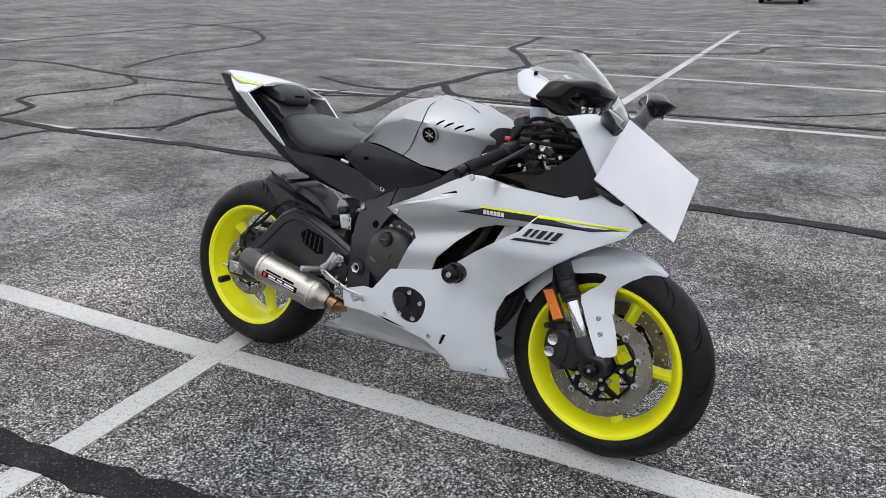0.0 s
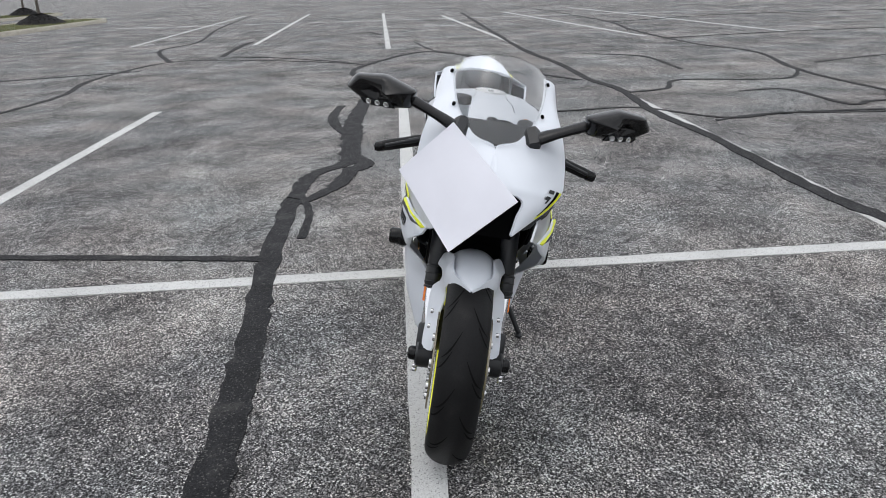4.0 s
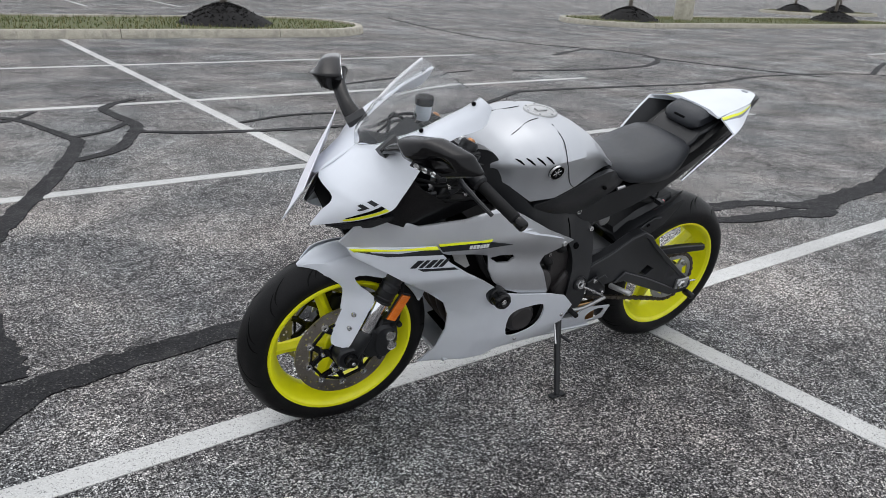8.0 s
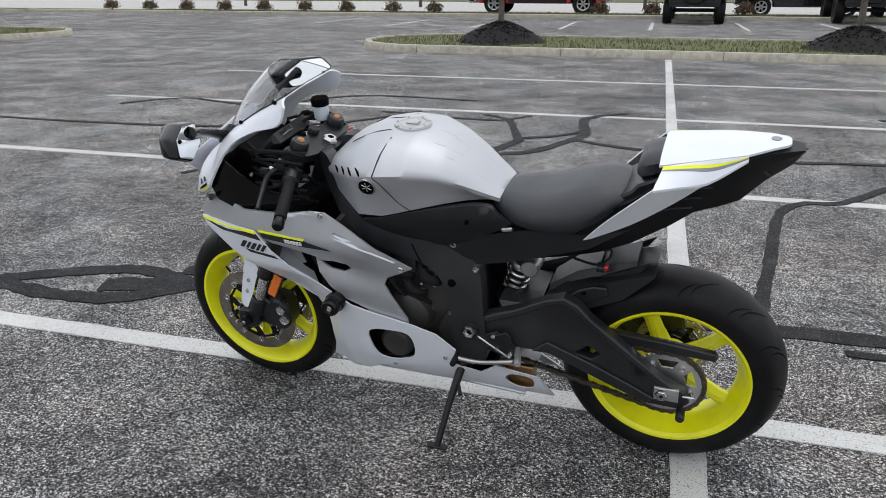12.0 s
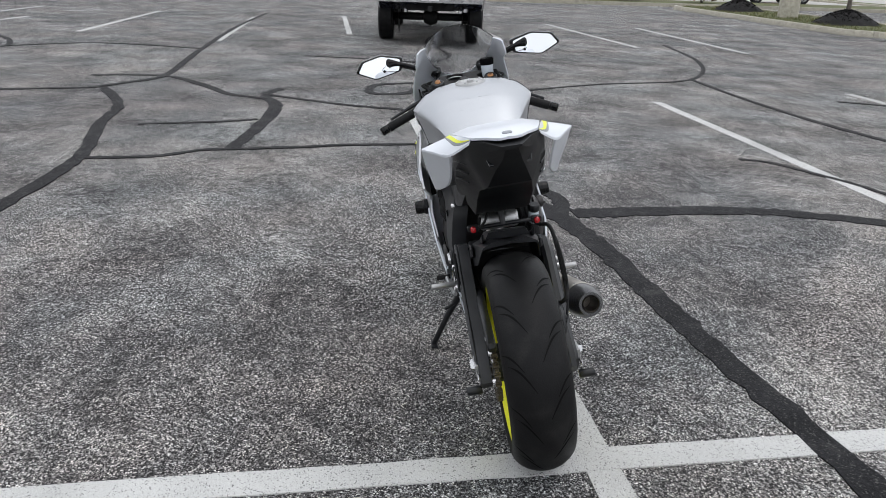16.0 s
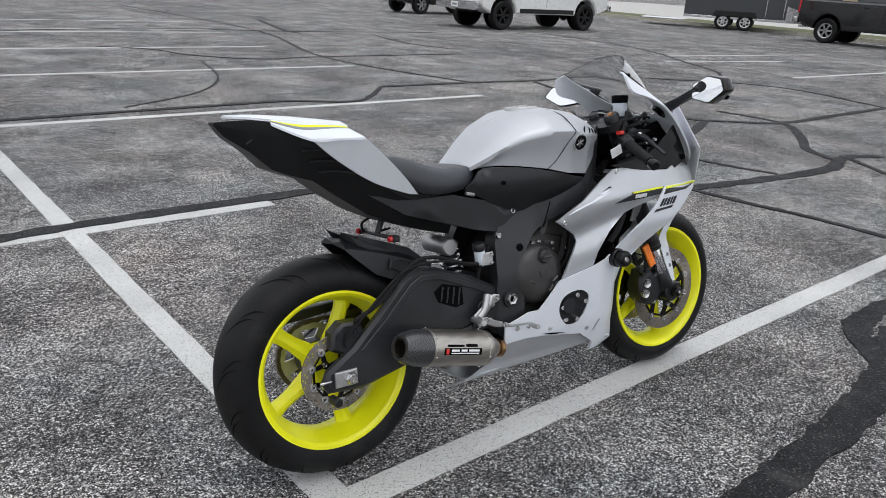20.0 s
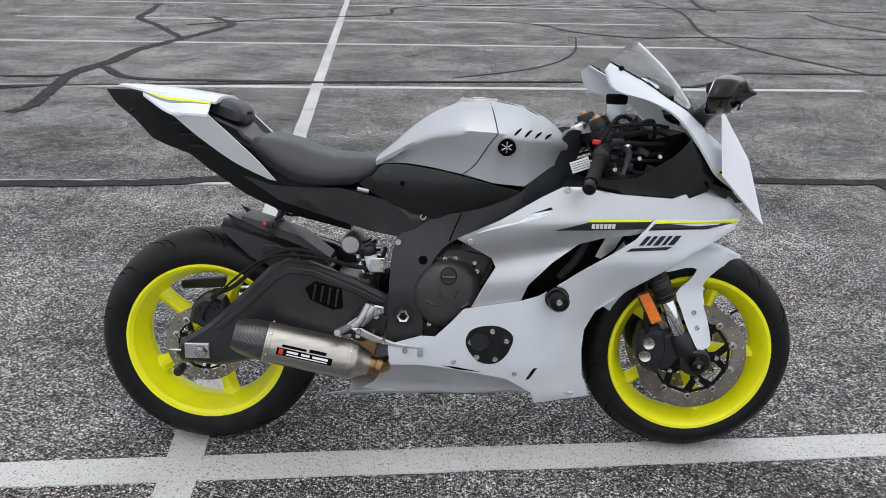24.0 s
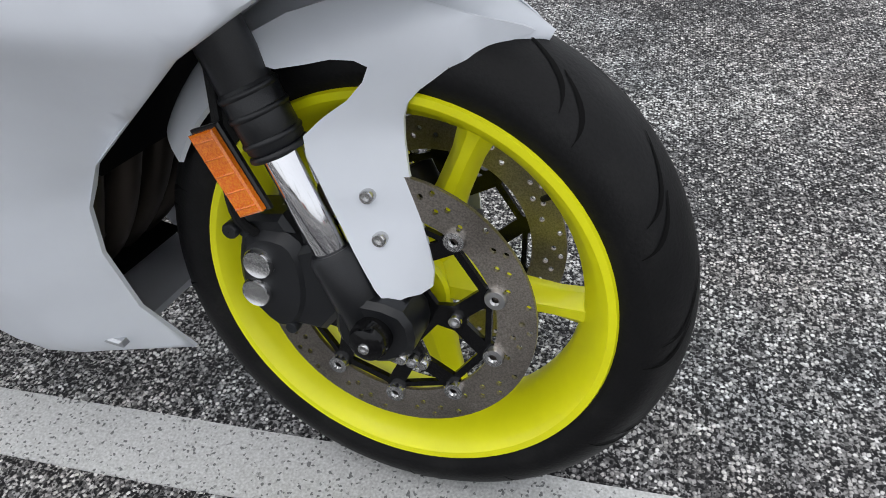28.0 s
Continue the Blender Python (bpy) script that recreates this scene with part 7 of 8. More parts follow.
# mirrors
for s in (1, -1):
    raised = Matrix.Translation((0.014, 0, 0.029))
    stem = spline([(1.294, s * 0.100, 0.930), (1.304, s * 0.15, 0.956), (1.302, s * 0.205, 0.980), (1.292, s * 0.255, 0.998), (1.282, s * 0.285, 1.004)], 5)
    girth = [(bulge([(0, 0.027), (0.35, 0.019), (0.65, 0.020), (1, 0.034)], k / (len(stem) - 1)), bulge([(0, 0.017), (0.35, 0.012), (0.65, 0.013), (1, 0.024)], k / (len(stem) - 1))) for k in range(len(stem))]
    stalk = loft([[(p[0] + g[0] * math.cos(a), p[1], p[2] + g[1] * math.sin(a) - 0.3 * g[0] * math.cos(a)) for a in np.linspace(0, s * 2 * math.pi, 17)[:-1]] for p, g in zip(stem, girth)])
    mir = part("mirror_arm", moved(stalk, raised), GLOSSBLACK, bike, "black mirror arm", angle=60)
    part("mirror_foot", moved(block((0, 0, 0), (0.06, 0.045, 0.028), 0.01), raised @ Matrix.Translation((1.296, s * 0.10, 0.938)) @ Matrix.Rotation(s * radians(20), 4, "X") @ Matrix.Rotation(radians(35), 4, "Y")), PLASTIC, mir)
    hexed = [(0.418, 0.995), (0.392, 1.033), (0.315, 1.045), (0.232, 1.020), (0.243, 0.972), (0.347, 0.957)]
    face = []
    for k, p in enumerate(hexed):
        a_, p_, b_ = Vector(hexed[k - 1]), Vector(p), Vector(hexed[(k + 1) % 6])
        for t in (0.0, 0.5, 1.0):
            face.append(tuple((p_.lerp(a_, 0.12) * (1 - t) ** 2 + p_ * 2 * t * (1 - t) + p_.lerp(b_, 0.12) * t * t)))
    cx, cz = 0.32, 1.002
    rings = []
    for d, k in ((0.0, 1.0), (0.003, 1.04), (0.012, 1.07), (0.026, 1.08), (0.044, 1.02), (0.057, 0.93), (0.065, 0.77), (0.069, 0.48), (0.071, 0.18)):
        rings.append([(1.252 + d - 0.42 * (y - cx) + 0.26 * (z - cz), s * (cx + (y - cx) * k), cz + (z - cz) * k) for y, z in face])
    shell = moved(loft(rings), raised)
    part("mirror_shell", shell if s < 0 else (shell[0], [q[::-1] for q in shell[1]]), GLOSSBLACK, mir, "black mirror housing", angle=70)
    gl = [[(1.2505 - e - 0.42 * (y - cx) * 0.93 + 0.26 * (z - cz) * 0.93, s * (cx + (y - cx) * 0.93), cz + (z - cz) * 0.93) for y, z in face] for e in (0.0, 0.0015)]
    gshape = moved(loft(gl), raised)
    part("mirror_glass", gshape if s > 0 else (gshape[0], [q[::-1] for q in gshape[1]]), MIRROR, mir, "bright mirror glass")
    slope = raised @ Matrix.Translation((1.313, s * 0.328, 0.977)) @ Matrix.Rotation(s * radians(21), 4, "Z") @ Matrix.Rotation(radians(20), 4, "Y")
    strip_ = loft([[(e, s * y, z) for y, z in ((-0.052, -0.010), (0.040, -0.010), (0.050, 0.002), (-0.040, 0.009))] for e in (0.0, 0.004)])
    lamp_ = part("indicator_lens", moved(strip_ if s > 0 else (strip_[0], [q[::-1] for q in strip_[1]]), slope), LENS, mir, "dark indicator lens under the mirror")
    for k in range(3):
        part("indicator_led", moved(lathe([(0.0005, 0.0015), (0.004, 0.0015), (0.006, 0.004), (0.008, 0.003), (0.0085, 0.0)], 16, axis="x"), slope @ Matrix.Translation((0.004, s * (-0.028 + 0.026 * k), -0.001))), STEEL, lamp_, "bright ring of an indicator light")

# ---- front fender ----
lid = []
for k in np.linspace(0, 1, 28):
    a = radians(64 + 88 * k)
    row = []
    w = bulge([(0, 0.004), (0.025, 0.017), (0.07, 0.034), (0.15, 0.062), (0.3, 0.076), (0.5, 0.079), (0.7, 0.075), (1, 0.072)], k)
    for t in np.linspace(-1, 1, 15):
        rr = 0.312 + 0.016 * math.sin(math.pi * min(1, k * 1.4) * 0.75) - 0.050 * abs(t) ** 2.6 * bulge([(0, 0.2), (0.3, 1), (1, 1.0)], k)
        row.append((FRONT[0] + rr * math.cos(a), w * t, FRONT[2] + rr * math.sin(a)))
    lid.append(row)
low = [[(FRONT[0] + (x - FRONT[0]) * 0.986, y * 0.95, FRONT[2] + (z - FRONT[2]) * 0.986) for x, y, z in row] for row in lid]
fender = part("front_fender", moved(loft([o + i[::-1] for o, i in zip(lid, low)]), STEER), WHITE, bike, "glossy white front fender with side arms", angle=50)
arm = smooth([(1.490, 0.583), (1.465, 0.594), (1.425, 0.606), (1.36, 0.615), (1.28, 0.596), (1.235, 0.565), (1.275, 0.552), (1.325, 0.562), (1.358, 0.557), (1.338, 0.526), (1.300, 0.494), (1.314, 0.455), (1.334, 0.407), (1.356, 0.362), (1.376, 0.330), (1.395, 0.334), (1.416, 0.340), (1.411, 0.380), (1.390, 0.458), (1.384, 0.508), (1.400, 0.536), (1.440, 0.564), (1.475, 0.577)], 2)


def arm_depth(x, z):
    rear = bulge([(0.33, 1.372), (0.41, 1.318), (0.50, 1.281), (0.56, 1.27)], z)
    w = bulge([(0.3, 0.117), (0.45, 0.119), (0.52, 0.110), (0.56, 0.098), (0.60, 0.074), (0.625, 0.045)], z)
    return (w - bulge([(0.50, 0.45), (0.56, 0.15), (0.6, 0.0)], z) * max(0.0, x - rear)) * bulge([(1.3, 1.0), (1.4, 0.98), (1.44, 0.80), (1.49, 0.25)], x)


for s, shape in sides(panel(arm, arm_depth, 0.004, step=0.016)):
    fa = part("fender_arm", moved(shape, STEER), WHITE, fender, "white fender side arm")
    for x, z in ((1.356, 0.437), (1.368, 0.394)):
        part("fender_screw", moved(bolt((x, s * (arm_depth(x, z) + 0.0005), z), 0.0075, 0.005, s), STEER), STEEL, fa)

# ---- the sheet of paper fixed to the nose ----
sheet_m = bike.matrix_world
q = [Vector((1.347, -0.108, 0.980)), Vector((1.317, -0.235, 0.824)), Vector((1.501, -0.074, 0.675)), Vector((1.506, 0.078, 0.836))]
nrm = (q[2] - q[0]).cross(q[1] - q[3]).normalized()
nrm = nrm if nrm.x > 0 else -nrm
grid = []
for i in range(13):
    row = []
    for j in range(17):
        u, v = i / 12, j / 16
        p = q[0].lerp(q[3], v).lerp(q[1].lerp(q[2], v), u)
        row.append(p + nrm * (0.027 + 0.012 * math.sin(math.pi * v) * math.sin(math.pi * u)))
    grid.append(row)
front = [[tuple(sheet_m @ p) for p in row] for row in grid]
behind = [[tuple(sheet_m @ (p - nrm * 0.003)) for p in row] for row in grid]
sheet = loft([f + k[::-1] for f, k in zip(front, behind)])
thing("paper_sheet", sheet, PAPER, "blank white sheet of stiff paper covering the motorcycle's nose", "paper sheet", angle=50)

# ---- vehicles and edges round the car park ----
NAVY = finish("navy_car_paint", (0.012, 0.016, 0.035), 0.25, coat=0.8)
CARWHITE = finish("white_car_paint", (0.72, 0.72, 0.71), 0.3, coat=0.8, dirt=0.06)
CARBLACK = finish("black_car_paint", (0.008, 0.008, 0.009), 0.22, coat=0.9)
CARRED = finish("red_car_paint", (0.42, 0.01, 0.012), 0.28, coat=0.8)
TRAILERGREY = finish("charcoal_trailer_skin", (0.035, 0.038, 0.042), 0.4, coat=0.3)
CARGLASS = finish("dark_car_glass", (0.012, 0.014, 0.016), 0.06, coat=1.0)
BUMPER = finish("chromed_bumper", (0.55, 0.55, 0.56), 0.2, metal=1.0, dirt=0.2)
DULL = finish("dull_black_trim", (0.012, 0.012, 0.012), 0.6)
RIMGREY = finish("alloy_car_rim", (0.45, 0.45, 0.46), 0.3, metal=0.9)
HULLGREEN = finish("green_steel_box", (0.03, 0.055, 0.045), 0.5)


def car_wheel(parent, x, y, r, w, rim=RIMGREY, m=None):
    s = 1 if y > 0 else -1
    at = Matrix.Translation((x, y, r))
    t = part("tyre", moved(lathe([(r * 0.62, w * 0.42), (r * 0.72, w * 0.5), (r * 0.93, w * 0.48), (r, w * 0.36), (r, 0), (r, -w * 0.36), (r * 0.93, -w * 0.48), (r * 0.72, -w * 0.5), (r * 0.62, -w * 0.42)], 36), at), TYRE, parent)
    part("rim", moved(lathe([(r * 0.62, w * 0.42), (r * 0.58, w * 0.30), (r * 0.52, -w * 0.3), (r * 0.62, -w * 0.42)], 30), at), rim, t)
    for k in range(6):
        a = k * math.pi / 3
        rings = [[(q * r, s * w * (0.30 + e * 0.10), b * r * wd) for e, b in ((0, -1), (1, -0.7), (1, 0.7), (0, 1))] for q, wd in ((0.05, 0.10), (0.3, 0.07), (0.6, 0.09))]
        part("rim_spoke", moved(loft(rings), at @ Matrix.Rotation(a, 4, "Y")), rim, t)
    # Near-black disc added behind the spokes as the dark inside of the wheel.
    part("spoke_backing", moved(lathe([(0.001, 0.0), (r * 0.56, 0.0)], 20), at), DEEP, t)


def pickup(m, paint, label, r=0.42, rim=RIMGREY, lift=0.0, group="parked vehicles"):
    """A full-size crew-cab pickup: x ahead, standing on its wheels."""
    v = empty("pickup_truck", m, label, "pickup truck", group)
    z = lambda h: h + lift
    arch = lambda cx: [(cx + 0.50 * math.cos(a), z(0.42) + 0.50 * math.sin(a)) for a in np.linspace(math.pi, 0, 11)]
    front, rear = 1.85, -1.80
    side = [(-2.85, z(0.62))] + arch(rear) + arch(front) + [(2.72, z(0.58)), (2.82, z(0.75)), (2.80, z(1.18)), (2.60, z(1.30)), (1.40, z(1.38)), (-0.85, z(1.38)), (-2.85, z(1.40)), (-2.90, z(1.0))]
    part("body", slab(side, -0.98, 0.98, 0.05), paint, v)
    rows = []
    for zz, x0, x1, w in ((1.36, -0.92, 1.48, 0.93), (1.60, -0.88, 1.10, 0.85), (1.86, -0.78, 0.66, 0.74), (1.92, -0.62, 0.45, 0.66)):
        rows.append([(x0, -w, z(zz)), (x1 - 0.12, -w, z(zz)), (x1, -w * 0.8, z(zz)), (x1, w * 0.8, z(zz)), (x1 - 0.12, w, z(zz)), (x0, w, z(zz))])
    part("cab", loft(rows), paint, v, angle=25)
    for s in (1, -1):
        for x0, x1 in ((-0.72, 0.02), (0.10, 1.0)):
            part("side_window", loft([[(a, s * w, z(h)) for a, w, h in ((x0, 0.915 - e, 1.42), (x1, 0.915 - e, 1.42), (min(x1, 0.62), 0.79 - e, 1.80), (x0 + 0.06, 0.79 - e, 1.80))] for e in (0.03, -0.008)]), CARGLASS, v)
        part("door_seam", slab([(0.055, z(0.65)), (0.07, z(0.65)), (0.07, z(1.38)), (0.055, z(1.38))], s * 0.975, s * 0.983, 0.001), DULL, v)
        part("sill", slab([(-1.2, z(0.45)), (1.2, z(0.45)), (1.2, z(0.58)), (-1.2, z(0.58))], s * 0.86, s * 0.99, 0.01), DULL, v)
        part("door_mirror", block((1.05, s * 1.08, z(1.42)), (0.12, 0.18, 0.24), 0.03), DULL, v)
        for x in (-0.55, 0.25):
            part("door_handle", block((x, s * 0.99, z(1.22)), (0.20, 0.02, 0.04), 0.008), DULL, v)
        part("tail_lamp", block((-2.88, s * 0.90, z(1.16)), (0.08, 0.16, 0.46), 0.02), RED, v, "red tail lamp")
        part("headlamp", block((2.77, s * 0.78, z(1.02)), (0.10, 0.34, 0.18), 0.02), LENS, v)
        for x in (front, rear):
            car_wheel(v, x, s * 0.84, r, 0.28, rim)
            part("arch_liner", moved(lathe([(0.001, 0.0), (0.49, 0.0)], 20), Matrix.Translation((x, s * 0.60, z(0.44)))), DEEP, v)
    part("rear_window", loft([[(x - e, y, z(h)) for x, y, h in ((-0.905, -0.72, 1.46), (-0.905, 0.72, 1.46), (-0.80, 0.62, 1.80), (-0.80, -0.62, 1.80))] for e in (-0.02, 0.012)]), CARGLASS, v)
    part("windscreen", loft([[(x + e, y, z(h)) for x, y, h in ((1.44, -0.70, 1.42), (1.44, 0.70, 1.42), (0.72, 0.60, 1.84), (0.72, -0.60, 1.84))] for e in (-0.02, 0.012)]), CARGLASS, v)
    part("bed_floor", block((-1.9, 0, z(1.39)), (1.9, 1.7, 0.03), 0.01), DULL, v)
    part("tailgate", block((-2.90, 0, z(1.06)), (0.06, 1.60, 0.60), 0.02), paint, v)
    part("gate_handle", block((-2.935, 0, z(1.24)), (0.02, 0.26, 0.09), 0.01), DULL, v)
    part("rear_bumper", block((-2.99, 0, z(0.68)), (0.18, 1.92, 0.20), 0.04), BUMPER, v, "chromed rear bumper")
    part("bumper_step", block((-3.02, 0, z(0.785)), (0.14, 1.2, 0.02), 0.005), DULL, v)
    plate = part("number_plate", block((-3.085, 0, z(0.69)), (0.012, 0.31, 0.155), 0.004), LETTERWHITE, v, "number plate with plain bars")
    part("plate_bar", block((-3.093, 0, z(0.69)), (0.006, 0.22, 0.06), 0.002), MIDGREY, plate)
    part("front_bumper", block((2.88, 0, z(0.62)), (0.20, 1.94, 0.24), 0.05), BUMPER, v)
    part("grille", block((2.81, 0, z(0.98)), (0.06, 1.10, 0.34), 0.02), DULL, v)
    front_plate = part("number_plate", block((2.985, 0, z(0.62)), (0.012, 0.31, 0.155), 0.004), LETTERWHITE, v, "number plate with plain bars")
    part("plate_bar", block((2.993, 0, z(0.62)), (0.006, 0.22, 0.06), 0.002), MIDGREY, front_plate)
    part("axle_housing", rod((rear, -0.75, r), (rear, 0.75, r), 0.07), DULL, v)
    part("differential", moved(lathe([(0.001, 0.16), (0.12, 0.12), (0.17, 0.0), (0.12, -0.12), (0.001, -0.16)], 20), Matrix.Translation((rear, 0, r))), DULL, v)
    part("chassis", block((0, 0, z(0.50)), (5.2, 0.9, 0.16), 0.03), DULL, v)
    part("spare_wheel", moved(lathe([(0.2, 0.09), (0.36, 0.10), (0.38, 0), (0.36, -0.10), (0.2, -0.09)], 24, axis="z"), Matrix.Translation((-2.35, 0, z(0.56)))), TYRE, v)
    part("hitch", block((-3.05, 0, z(0.48)), (0.22, 0.08, 0.08), 0.01), DULL, v)
    part("tailpipe", rod((-2.6, -0.6, z(0.46)), (-2.98, -0.62, z(0.46)), 0.04), BUMPER, v)
    return v


def wagon(m, paint, label, name="parked_car", category="car", r=0.36, high=1.75, length=4.6, group="parked vehicles"):
    """A sport utility car or van."""
    v = empty(name, m, label, category, group)
    h = length / 2
    f, b = h - 0.85, -h + 0.85
    arch = lambda cx: [(cx + 0.43 * math.cos(a), r + 0.43 * math.sin(a)) for a in np.linspace(math.pi, 0, 9)]
    part("body", slab([(-h, 0.45)] + arch(b) + arch(f) + [(h, 0.45), (h + 0.03, 0.75), (h - 0.1, 0.98), (h - 1.1, 1.08), (-h + 0.05, 1.10), (-h - 0.02, 0.8)], -0.93, 0.93, 0.06), paint, v)
    rows = [[(x0, -w, zz), (x1, -w * 0.9, zz), (x1, w * 0.9, zz), (x0, w, zz)] for zz, x0, x1, w in ((1.06, -h + 0.06, h - 1.05, 0.88), (1.45, -h + 0.14, h - 1.55, 0.80), (high, -h + 0.32, h - 1.95, 0.68))]
    part("cabin", loft(rows), CARGLASS, v, angle=25)
    part("roof", slab([(-h + 0.28, high - 0.05), (h - 1.95, high - 0.05), (h - 2.1, high + 0.02), (-h + 0.4, high + 0.02)], -0.70, 0.70, 0.02), paint, v)
    for s in (1, -1):
        for x in (f, b):
            car_wheel(v, x, s * 0.80, r, 0.24)
        part("tail_lamp", block((-h + 0.01, s * 0.78, 0.92), (0.06, 0.2, 0.22), 0.02), RED, v)
        part("headlamp", block((h - 0.03, s * 0.70, 0.82), (0.10, 0.32, 0.14), 0.02), LENS, v)
        part("door_seam", slab([(0.1, 0.5), (0.112, 0.5), (0.112, 1.08), (0.1, 1.08)], s * 0.925, s * 0.934, 0.001), DULL, v)
    part("bumper", block((-h - 0.02, 0, 0.55), (0.12, 1.75, 0.22), 0.05), DULL, v)
    plate = part("number_plate", block((-h - 0.085, 0, 0.60), (0.012, 0.31, 0.15), 0.004), LETTERWHITE, v, "number plate with plain bars")
    part("plate_bar", block((-h - 0.093, 0, 0.60), (0.006, 0.22, 0.06), 0.002), MIDGREY, plate)
    return v


def off_roader(m, label):
    """A boxy off-road car seen from behind, spare wheel on its gate."""
    v = empty("off_road_car", m, label, "car", "parked vehicles")
    part("tub", slab([(-1.9, 0.62), (1.9, 0.62), (1.95, 1.05), (0.8, 1.15), (-1.9, 1.15)], -0.78, 0.78, 0.04), CARBLACK, v)
    part("hard_top", slab([(-1.88, 1.15), (0.6, 1.15), (0.3, 1.85), (-1.85, 1.85)], -0.74, 0.74, 0.05), CARGLASS, v)
    for s in (1, -1):
        for x in (1.25, -1.25):
            car_wheel(v, x, s * 0.80, 0.42, 0.30, DULL)
            part("fender_flare", slab([(x - 0.52, 0.80), (x + 0.52, 0.80), (x + 0.4, 0.92), (x - 0.4, 0.92)], s * 0.66, s * 0.94, 0.02), DULL, v)
        part("tail_lamp", block((-1.92, s * 0.72, 1.0), (0.06, 0.12, 0.16), 0.02), RED, v)
    part("spare_wheel", moved(lathe([(0.001, 0.02), (0.22, 0.04), (0.26, 0.12), (0.40, 0.14), (0.43, 0.0), (0.40, -0.12)], 30, axis="x"), Matrix.Translation((-2.06, 0, 1.05)) @ Matrix.Rotation(math.pi, 4, "Z")), TYRE, v)
    part("bumper", block((-2.0, 0, 0.62), (0.16, 1.5, 0.16), 0.03), DULL, v)
    part("axle_housing", rod((-1.25, -0.7, 0.42), (-1.25, 0.7, 0.42), 0.06), DULL, v)


def trailer(m):
    v = empty("box_trailer", m, "charcoal enclosed cargo trailer with a lowered ramp", "trailer", "parked vehicles")
    part("box", slab([(-2.4, 0.5), (2.2, 0.5), (2.55, 0.9), (2.55, 2.4), (-2.4, 2.4)], -1.05, 1.05, 0.03), TRAILERGREY, v)
    part("stone_guard", slab([(1.7, 0.5), (2.2, 0.5), (2.5, 0.85), (1.7, 1.1)], -1.06, 1.06, 0.004), BUMPER, v)
    part("trim", slab([(-2.42, 0.44), (2.3, 0.44), (2.3, 0.54), (-2.42, 0.54)], -1.06, 1.06, 0.01), BUMPER, v)
    part("door", slab([(0.9, 0.62), (1.6, 0.62), (1.6, 2.2), (0.9, 2.2)], -1.062, -1.045, 0.004), TRAILERGREY, v)
    part("door_frame", tube([(0.9, -1.066, 0.62), (0.9, -1.066, 2.2), (1.6, -1.066, 2.2), (1.6, -1.066, 0.62)], 0.015, 6), BUMPER, v)
    for s in (1, -1):
        for x in (-0.75, 0.15):
            car_wheel(v, x, s * 0.98, 0.34, 0.2, CARWHITE)
        part("mudguard", slab([(-1.2, 0.55), (0.6, 0.55), (0.5, 0.78), (-1.1, 0.78)], s * 0.98, s * 1.2, 0.02), DULL, v)
    part("ramp", block((-3.3, 0, 0.28), (1.9, 1.9, 0.05), 0.01), BUMPER, v)
    part("drawbar", tube([(2.3, 0, 0.48), (3.6, 0, 0.48)], 0.06, 8), DULL, v)


pickup(pose(12.9, 1.2, 0, 0, 0, -6), NAVY, "navy blue pickup truck with a chromed bumper", 0.43, DULL, 0.16)
pickup(pose(14.65, 19.15, 0, 0, 0, 181), CARWHITE, "white crew-cab pickup truck on dark wheels", 0.42, DULL, 0.05)
pickup(pose(25.6, 12.5, 0, 0, 0, -89), CARBLACK, "black crew-cab pickup truck with bright wheels", 0.42, RIMGREY, 0.04)
trailer(pose(28.2, 19.8, 0, 0, 0, -60))
wagon(pose(16.3, 26.2, 0, 0, 0, 181), CARBLACK, "black sport utility car with bright wheels")
wagon(pose(-3.6, 39.0, 0, 0, 0, 90), CARBLACK, "dark sport utility car parked far off")
off_roader(pose(-1.6, -23.3, 0, 0, 0, -90), "black off-road car with a spare wheel")
off_roader(pose(-6.8, -24.6, 0, 0, 0, -90), "black off-road car with wide tyres")
pickup(pose(4.5, -27.8, 0.03, 0, 0, 180), CARRED, "red pickup truck on the road beyond the grass")
wagon(pose(-5.4, -28.2, 0, 0, 0, 180), CARBLACK, "dark green sport utility car beyond the grass")
wagon(pose(36, -19.0, 0, 0, 0, 100), CARRED, "red car beyond the grass")
wagon(pose(66, 13, 0, 0, 0, 95), CARWHITE, "white delivery van on the far road", "delivery_van", "van", 0.36, 2.4, 5.4)
wagon(pose(67, 20, 0, 0, 0, 95), CARWHITE, "white utility truck on the far road", "utility_truck", "truck", 0.4, 1.9, 5.8)


def strip(name, x0, x1, y0, y1, z, material, label):
    return thing(name, slab([(x0, -0.3), (x1, -0.3), (x1, z), (x0, z)], y0, y1, 0.02), material, label, name.replace("_", " "), kind="structure")


# far kerb, turf and road on the island's side
strip("far_kerb", -9.2, 60, -24.58, -24.4, 0.14, CONCRETE, "low concrete kerb along the car park's edge")
strip("grass_verge", -9.2, 60, -26.6, -24.59, 0.10, TURF, "mown grass verge beyond the kerb")
strip("far_road", -16, 90, -44.0, -26.65, 0.03, PALECONCRETE, "pale concrete road beyond the verge")
strip("far_lawn", -16, 90, -120.0, -44.1, 0.08, TURF, "grass beyond the far road")
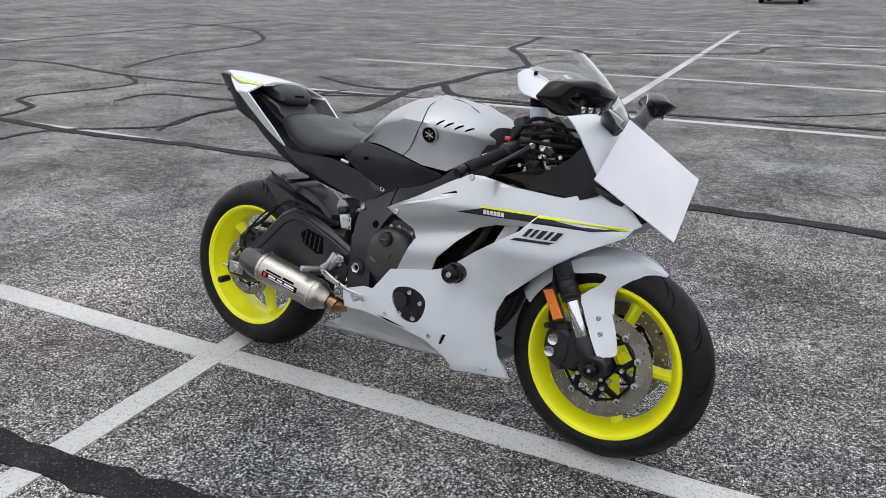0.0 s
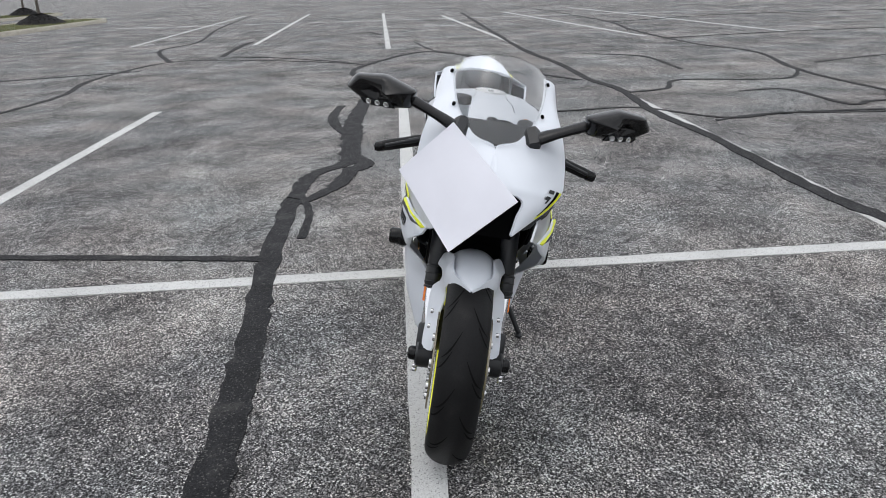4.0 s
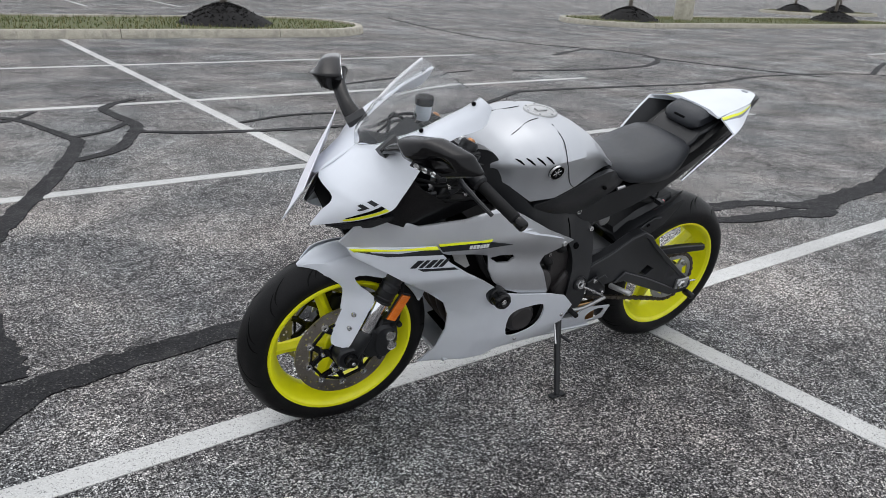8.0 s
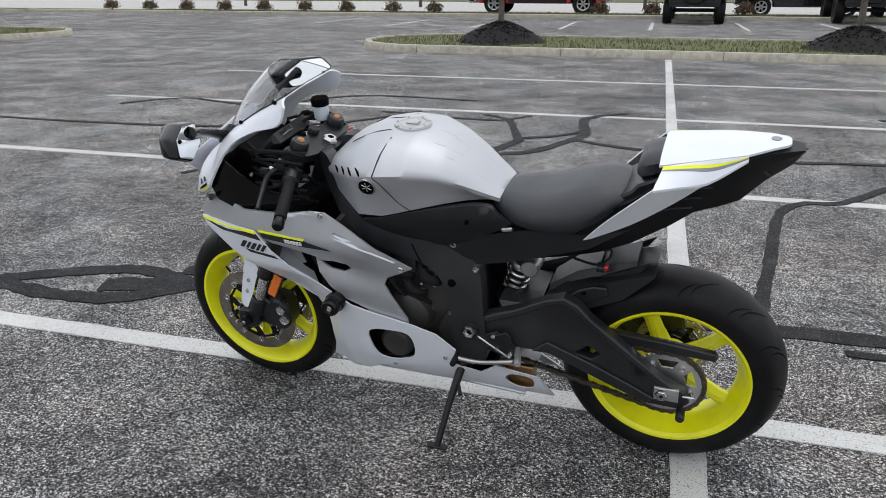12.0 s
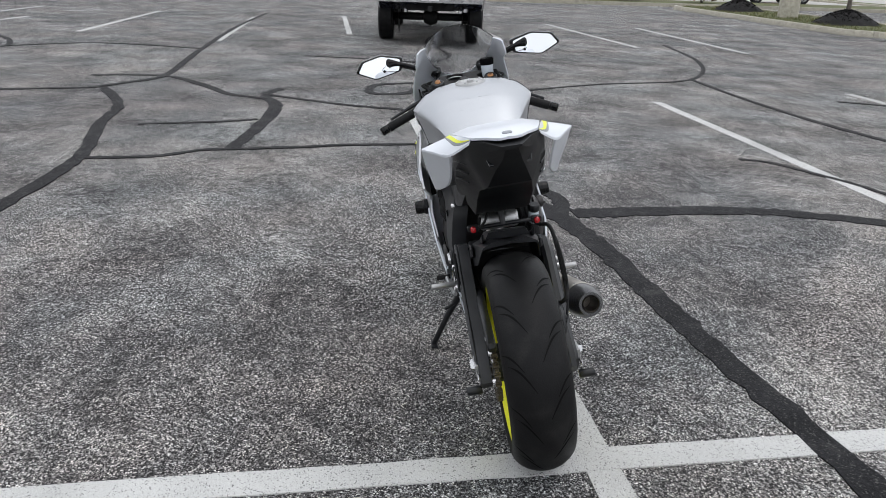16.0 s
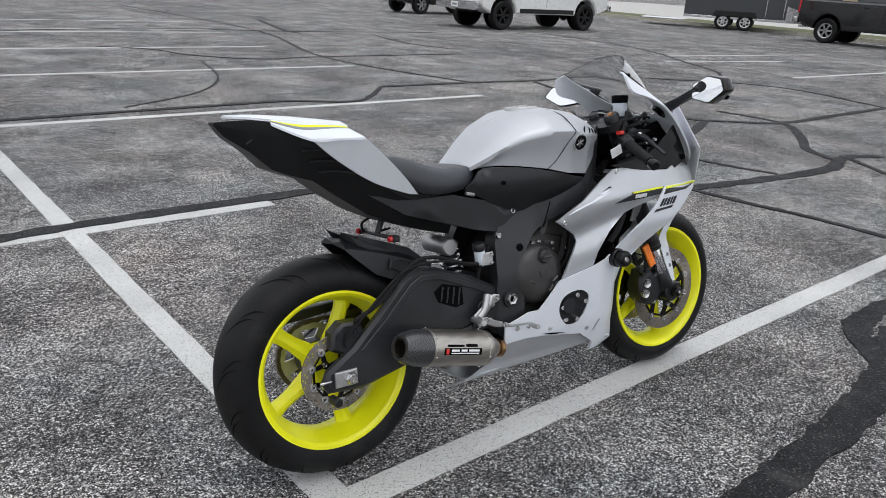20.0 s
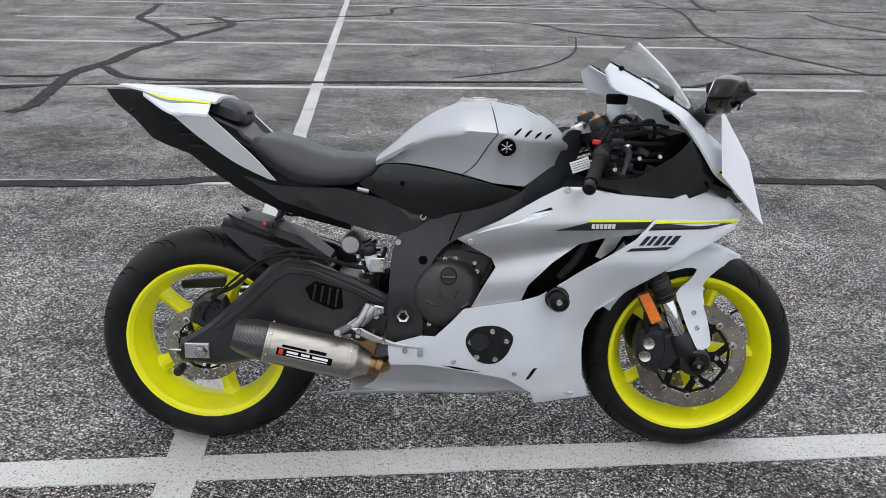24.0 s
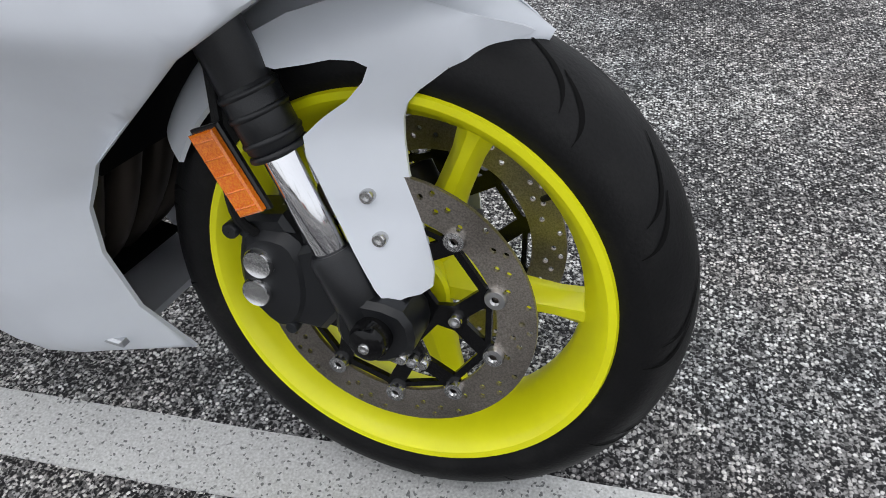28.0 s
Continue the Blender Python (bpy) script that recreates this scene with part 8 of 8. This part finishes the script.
# the far edge ahead of the pickup
strip("east_kerb", 28.5, 28.7, -26, 34, 0.14, CONCRETE, "long concrete kerb along the car park's end")
strip("east_verge", 28.72, 33.4, -26, 34, 0.10, TURF, "grass strip behind the kerb")
strip("east_road", 33.5, 72, -26, 60, 0.03, PALECONCRETE, "pale road past the car park's end")
verge = ([], [])
rg = random.Random(5)
for _ in range(9000):
    x, y = rg.uniform(-9.0, 22), rg.uniform(-26.5, -24.7)
    a, hgt, n = rg.uniform(0, 6.3), rg.uniform(0.03, 0.08), len(verge[0])
    verge[0].extend([(x - 0.02 * math.cos(a), y - 0.02 * math.sin(a), 0.09), (x + 0.02 * math.cos(a), y + 0.02 * math.sin(a), 0.09), (x + rg.uniform(-.03, .03), y, 0.1 + hgt)])
    verge[1].append((n, n + 1, n + 2))
thing("verge_grass", verge, GRASS, "short mown grass", "grass", kind="stuff")


def shrub(x, y, r, z=0.1, seed=0, material=None):
    """A small rounded shrub: stems and many small leaves with gaps."""
    rnd = random.Random(seed)
    s = empty("shrub", pose(x, y, z), "small clipped shrub with brownish green leaves", "shrub", "shrubs along the verge")
    for k in range(5):
        a = k * 1.26
        part("stem", tube([(0, 0, -0.05), (0.3 * r * math.cos(a), 0.3 * r * math.sin(a), 0.6 * r), (0.6 * r * math.cos(a), 0.6 * r * math.sin(a), 1.3 * r)], [0.02, 0.014, 0.006], 6), BARK, s)
    leaves = ([], [])
    for _ in range(520):
        d = Vector([rnd.gauss(0, 1) for _ in range(3)]).normalized() * r * rnd.uniform(0.55, 1.05) * (1 + 0.15 * rnd.gauss(0, 1))
        p = Vector((d.x, d.y, abs(d.z) * 1.1 + 0.12 * r + 0.3 * r * rnd.random()))
        u, w = (Vector([rnd.uniform(-1, 1) for _ in range(3)]).normalized() * r * q for q in (0.15, 0.09))
        n = len(leaves[0])
        leaves[0].extend(tuple(q) for q in (p - u, p + w, p + u, p - w))
        leaves[1].append((n, n + 1, n + 2, n + 3))
    part("leaves", leaves, material or HEDGE, s)


for i, x in enumerate((18.4, 16.4, 14.4, 12.4, 10.3, 8.5, 1.8, -0.1, -3.3, 20.4, 22.4, 24.6)):
    shrub(x, -25.7, 0.33, seed=i)
for i, (x, y, r) in enumerate(((31.2, 6.5, 1.0), (31.4, -3.6, 0.8), (31.2, -6.4, 0.9), (31.6, -9.5, 1.0), (31.0, -13.0, 0.8))):
    shrub(x, y, r, seed=40 + i)
for i, x in enumerate((9.2, 0.2, 17.5)):
    young_tree(x, -26.0, seed=i)
# green utility cabinet on its mulch bed
cab = empty("utility_cabinet", pose(-12.4, -27.1, 0.05), "dark green steel utility cabinet with a warning label", "utility cabinet")
part("cabinet_box", block((0, 0, 0.45), (1.9, 1.2, 0.9), 0.03), HULLGREEN, cab)
part("cabinet_base", block((0, 0, 0.03), (2.2, 1.5, 0.12), 0.02), CONCRETE, cab)
part("warning_label", block((0.35, 0.605, 0.62), (0.22, 0.008, 0.16), 0.002), LETTERWHITE, cab)
part("cabinet_seam", block((0.0, 0.604, 0.45), (0.012, 0.008, 0.86), 0.001), DULL, cab)
for x in (-10.5, -14.6):
    bollard = empty("bollard", pose(x, -26.3, 0.0), "pale round bollard beside the cabinet", "bollard", "bollards")
    part("post", lathe([(0.0005, 1.05), (0.05, 1.04), (0.075, 1.0), (0.075, 0.0)], 20, axis="z"), CARWHITE, bollard)
# second island with a lamp post on a concrete base
kerb_island(-34.5, -16.2, -15.4, -11.9, [(-18.8, -13.8, 1.0), (-31.0, -13.8, 1.0)])
kerb_island(-46.5, -37.5, -22.6, -19.4, [(-39.5, -21.0, 1.0), (-44.0, -21.0, 0.9)])
kerb_island(13.9, 27.4, -13.0, -9.6, [(17.6, -11.4, 0.95), (24.0, -11.3, 0.9)])
for x, y in ((-21.6, -13.9), (20.6, -11.3)):
    lamp = empty("lamp_post", pose(x, y, 0.1), "tall lamp post on a round concrete base", "lamp post", "lamp posts")
    part("base", lathe([(0.0005, 0.78), (0.30, 0.78), (0.32, 0.75), (0.32, 0.0)], 32, axis="z"), CONCRETE, lamp)
    part("pole", rod((0, 0, 0.78), (0, 0, 8.5), 0.07, 16), DULL, lamp)
    part("lamp_head", block((0.5, 0, 8.5), (0.9, 0.35, 0.14), 0.03), DULL, lamp)
# low commercial buildings far off
BRICKTAN = finish("tan_masonry", (0.36, 0.29, 0.20), 0.8, grain=0.3, size=8, dirt=0.15)
SIDING = finish("grey_siding", (0.45, 0.46, 0.47), 0.7, dirt=0.1)
for name, m, length, high, mat_, label in (("shop_building", pose(82, 30, 0, 0, 0, 100), 46, 6.0, BRICKTAN, "long tan shop building far beyond the road"), ("grey_building", pose(80, -22, 0, 0, 0, 90), 24, 5.0, SIDING, "pale grey building far beyond the road")):
    bld = empty(name, m, label, "building")
    part("wall", block((0, 0, high / 2), (length, 8, high), 0.05), mat_, bld)
    part("roof", block((0, 0, high + 0.15), (length + 0.8, 8.8, 0.3), 0.05), DULL, bld)
    for k in range(int(length / 4)):
        w = part("window", block((-length / 2 + 2.2 + 4 * k, 4.02, 1.9), (2.6, 0.1, 2.4), 0.02), CARGLASS, bld)
        part("window_frame", block((-length / 2 + 2.2 + 4 * k, 4.05, 3.16), (2.8, 0.14, 0.12), 0.02), DULL, w)
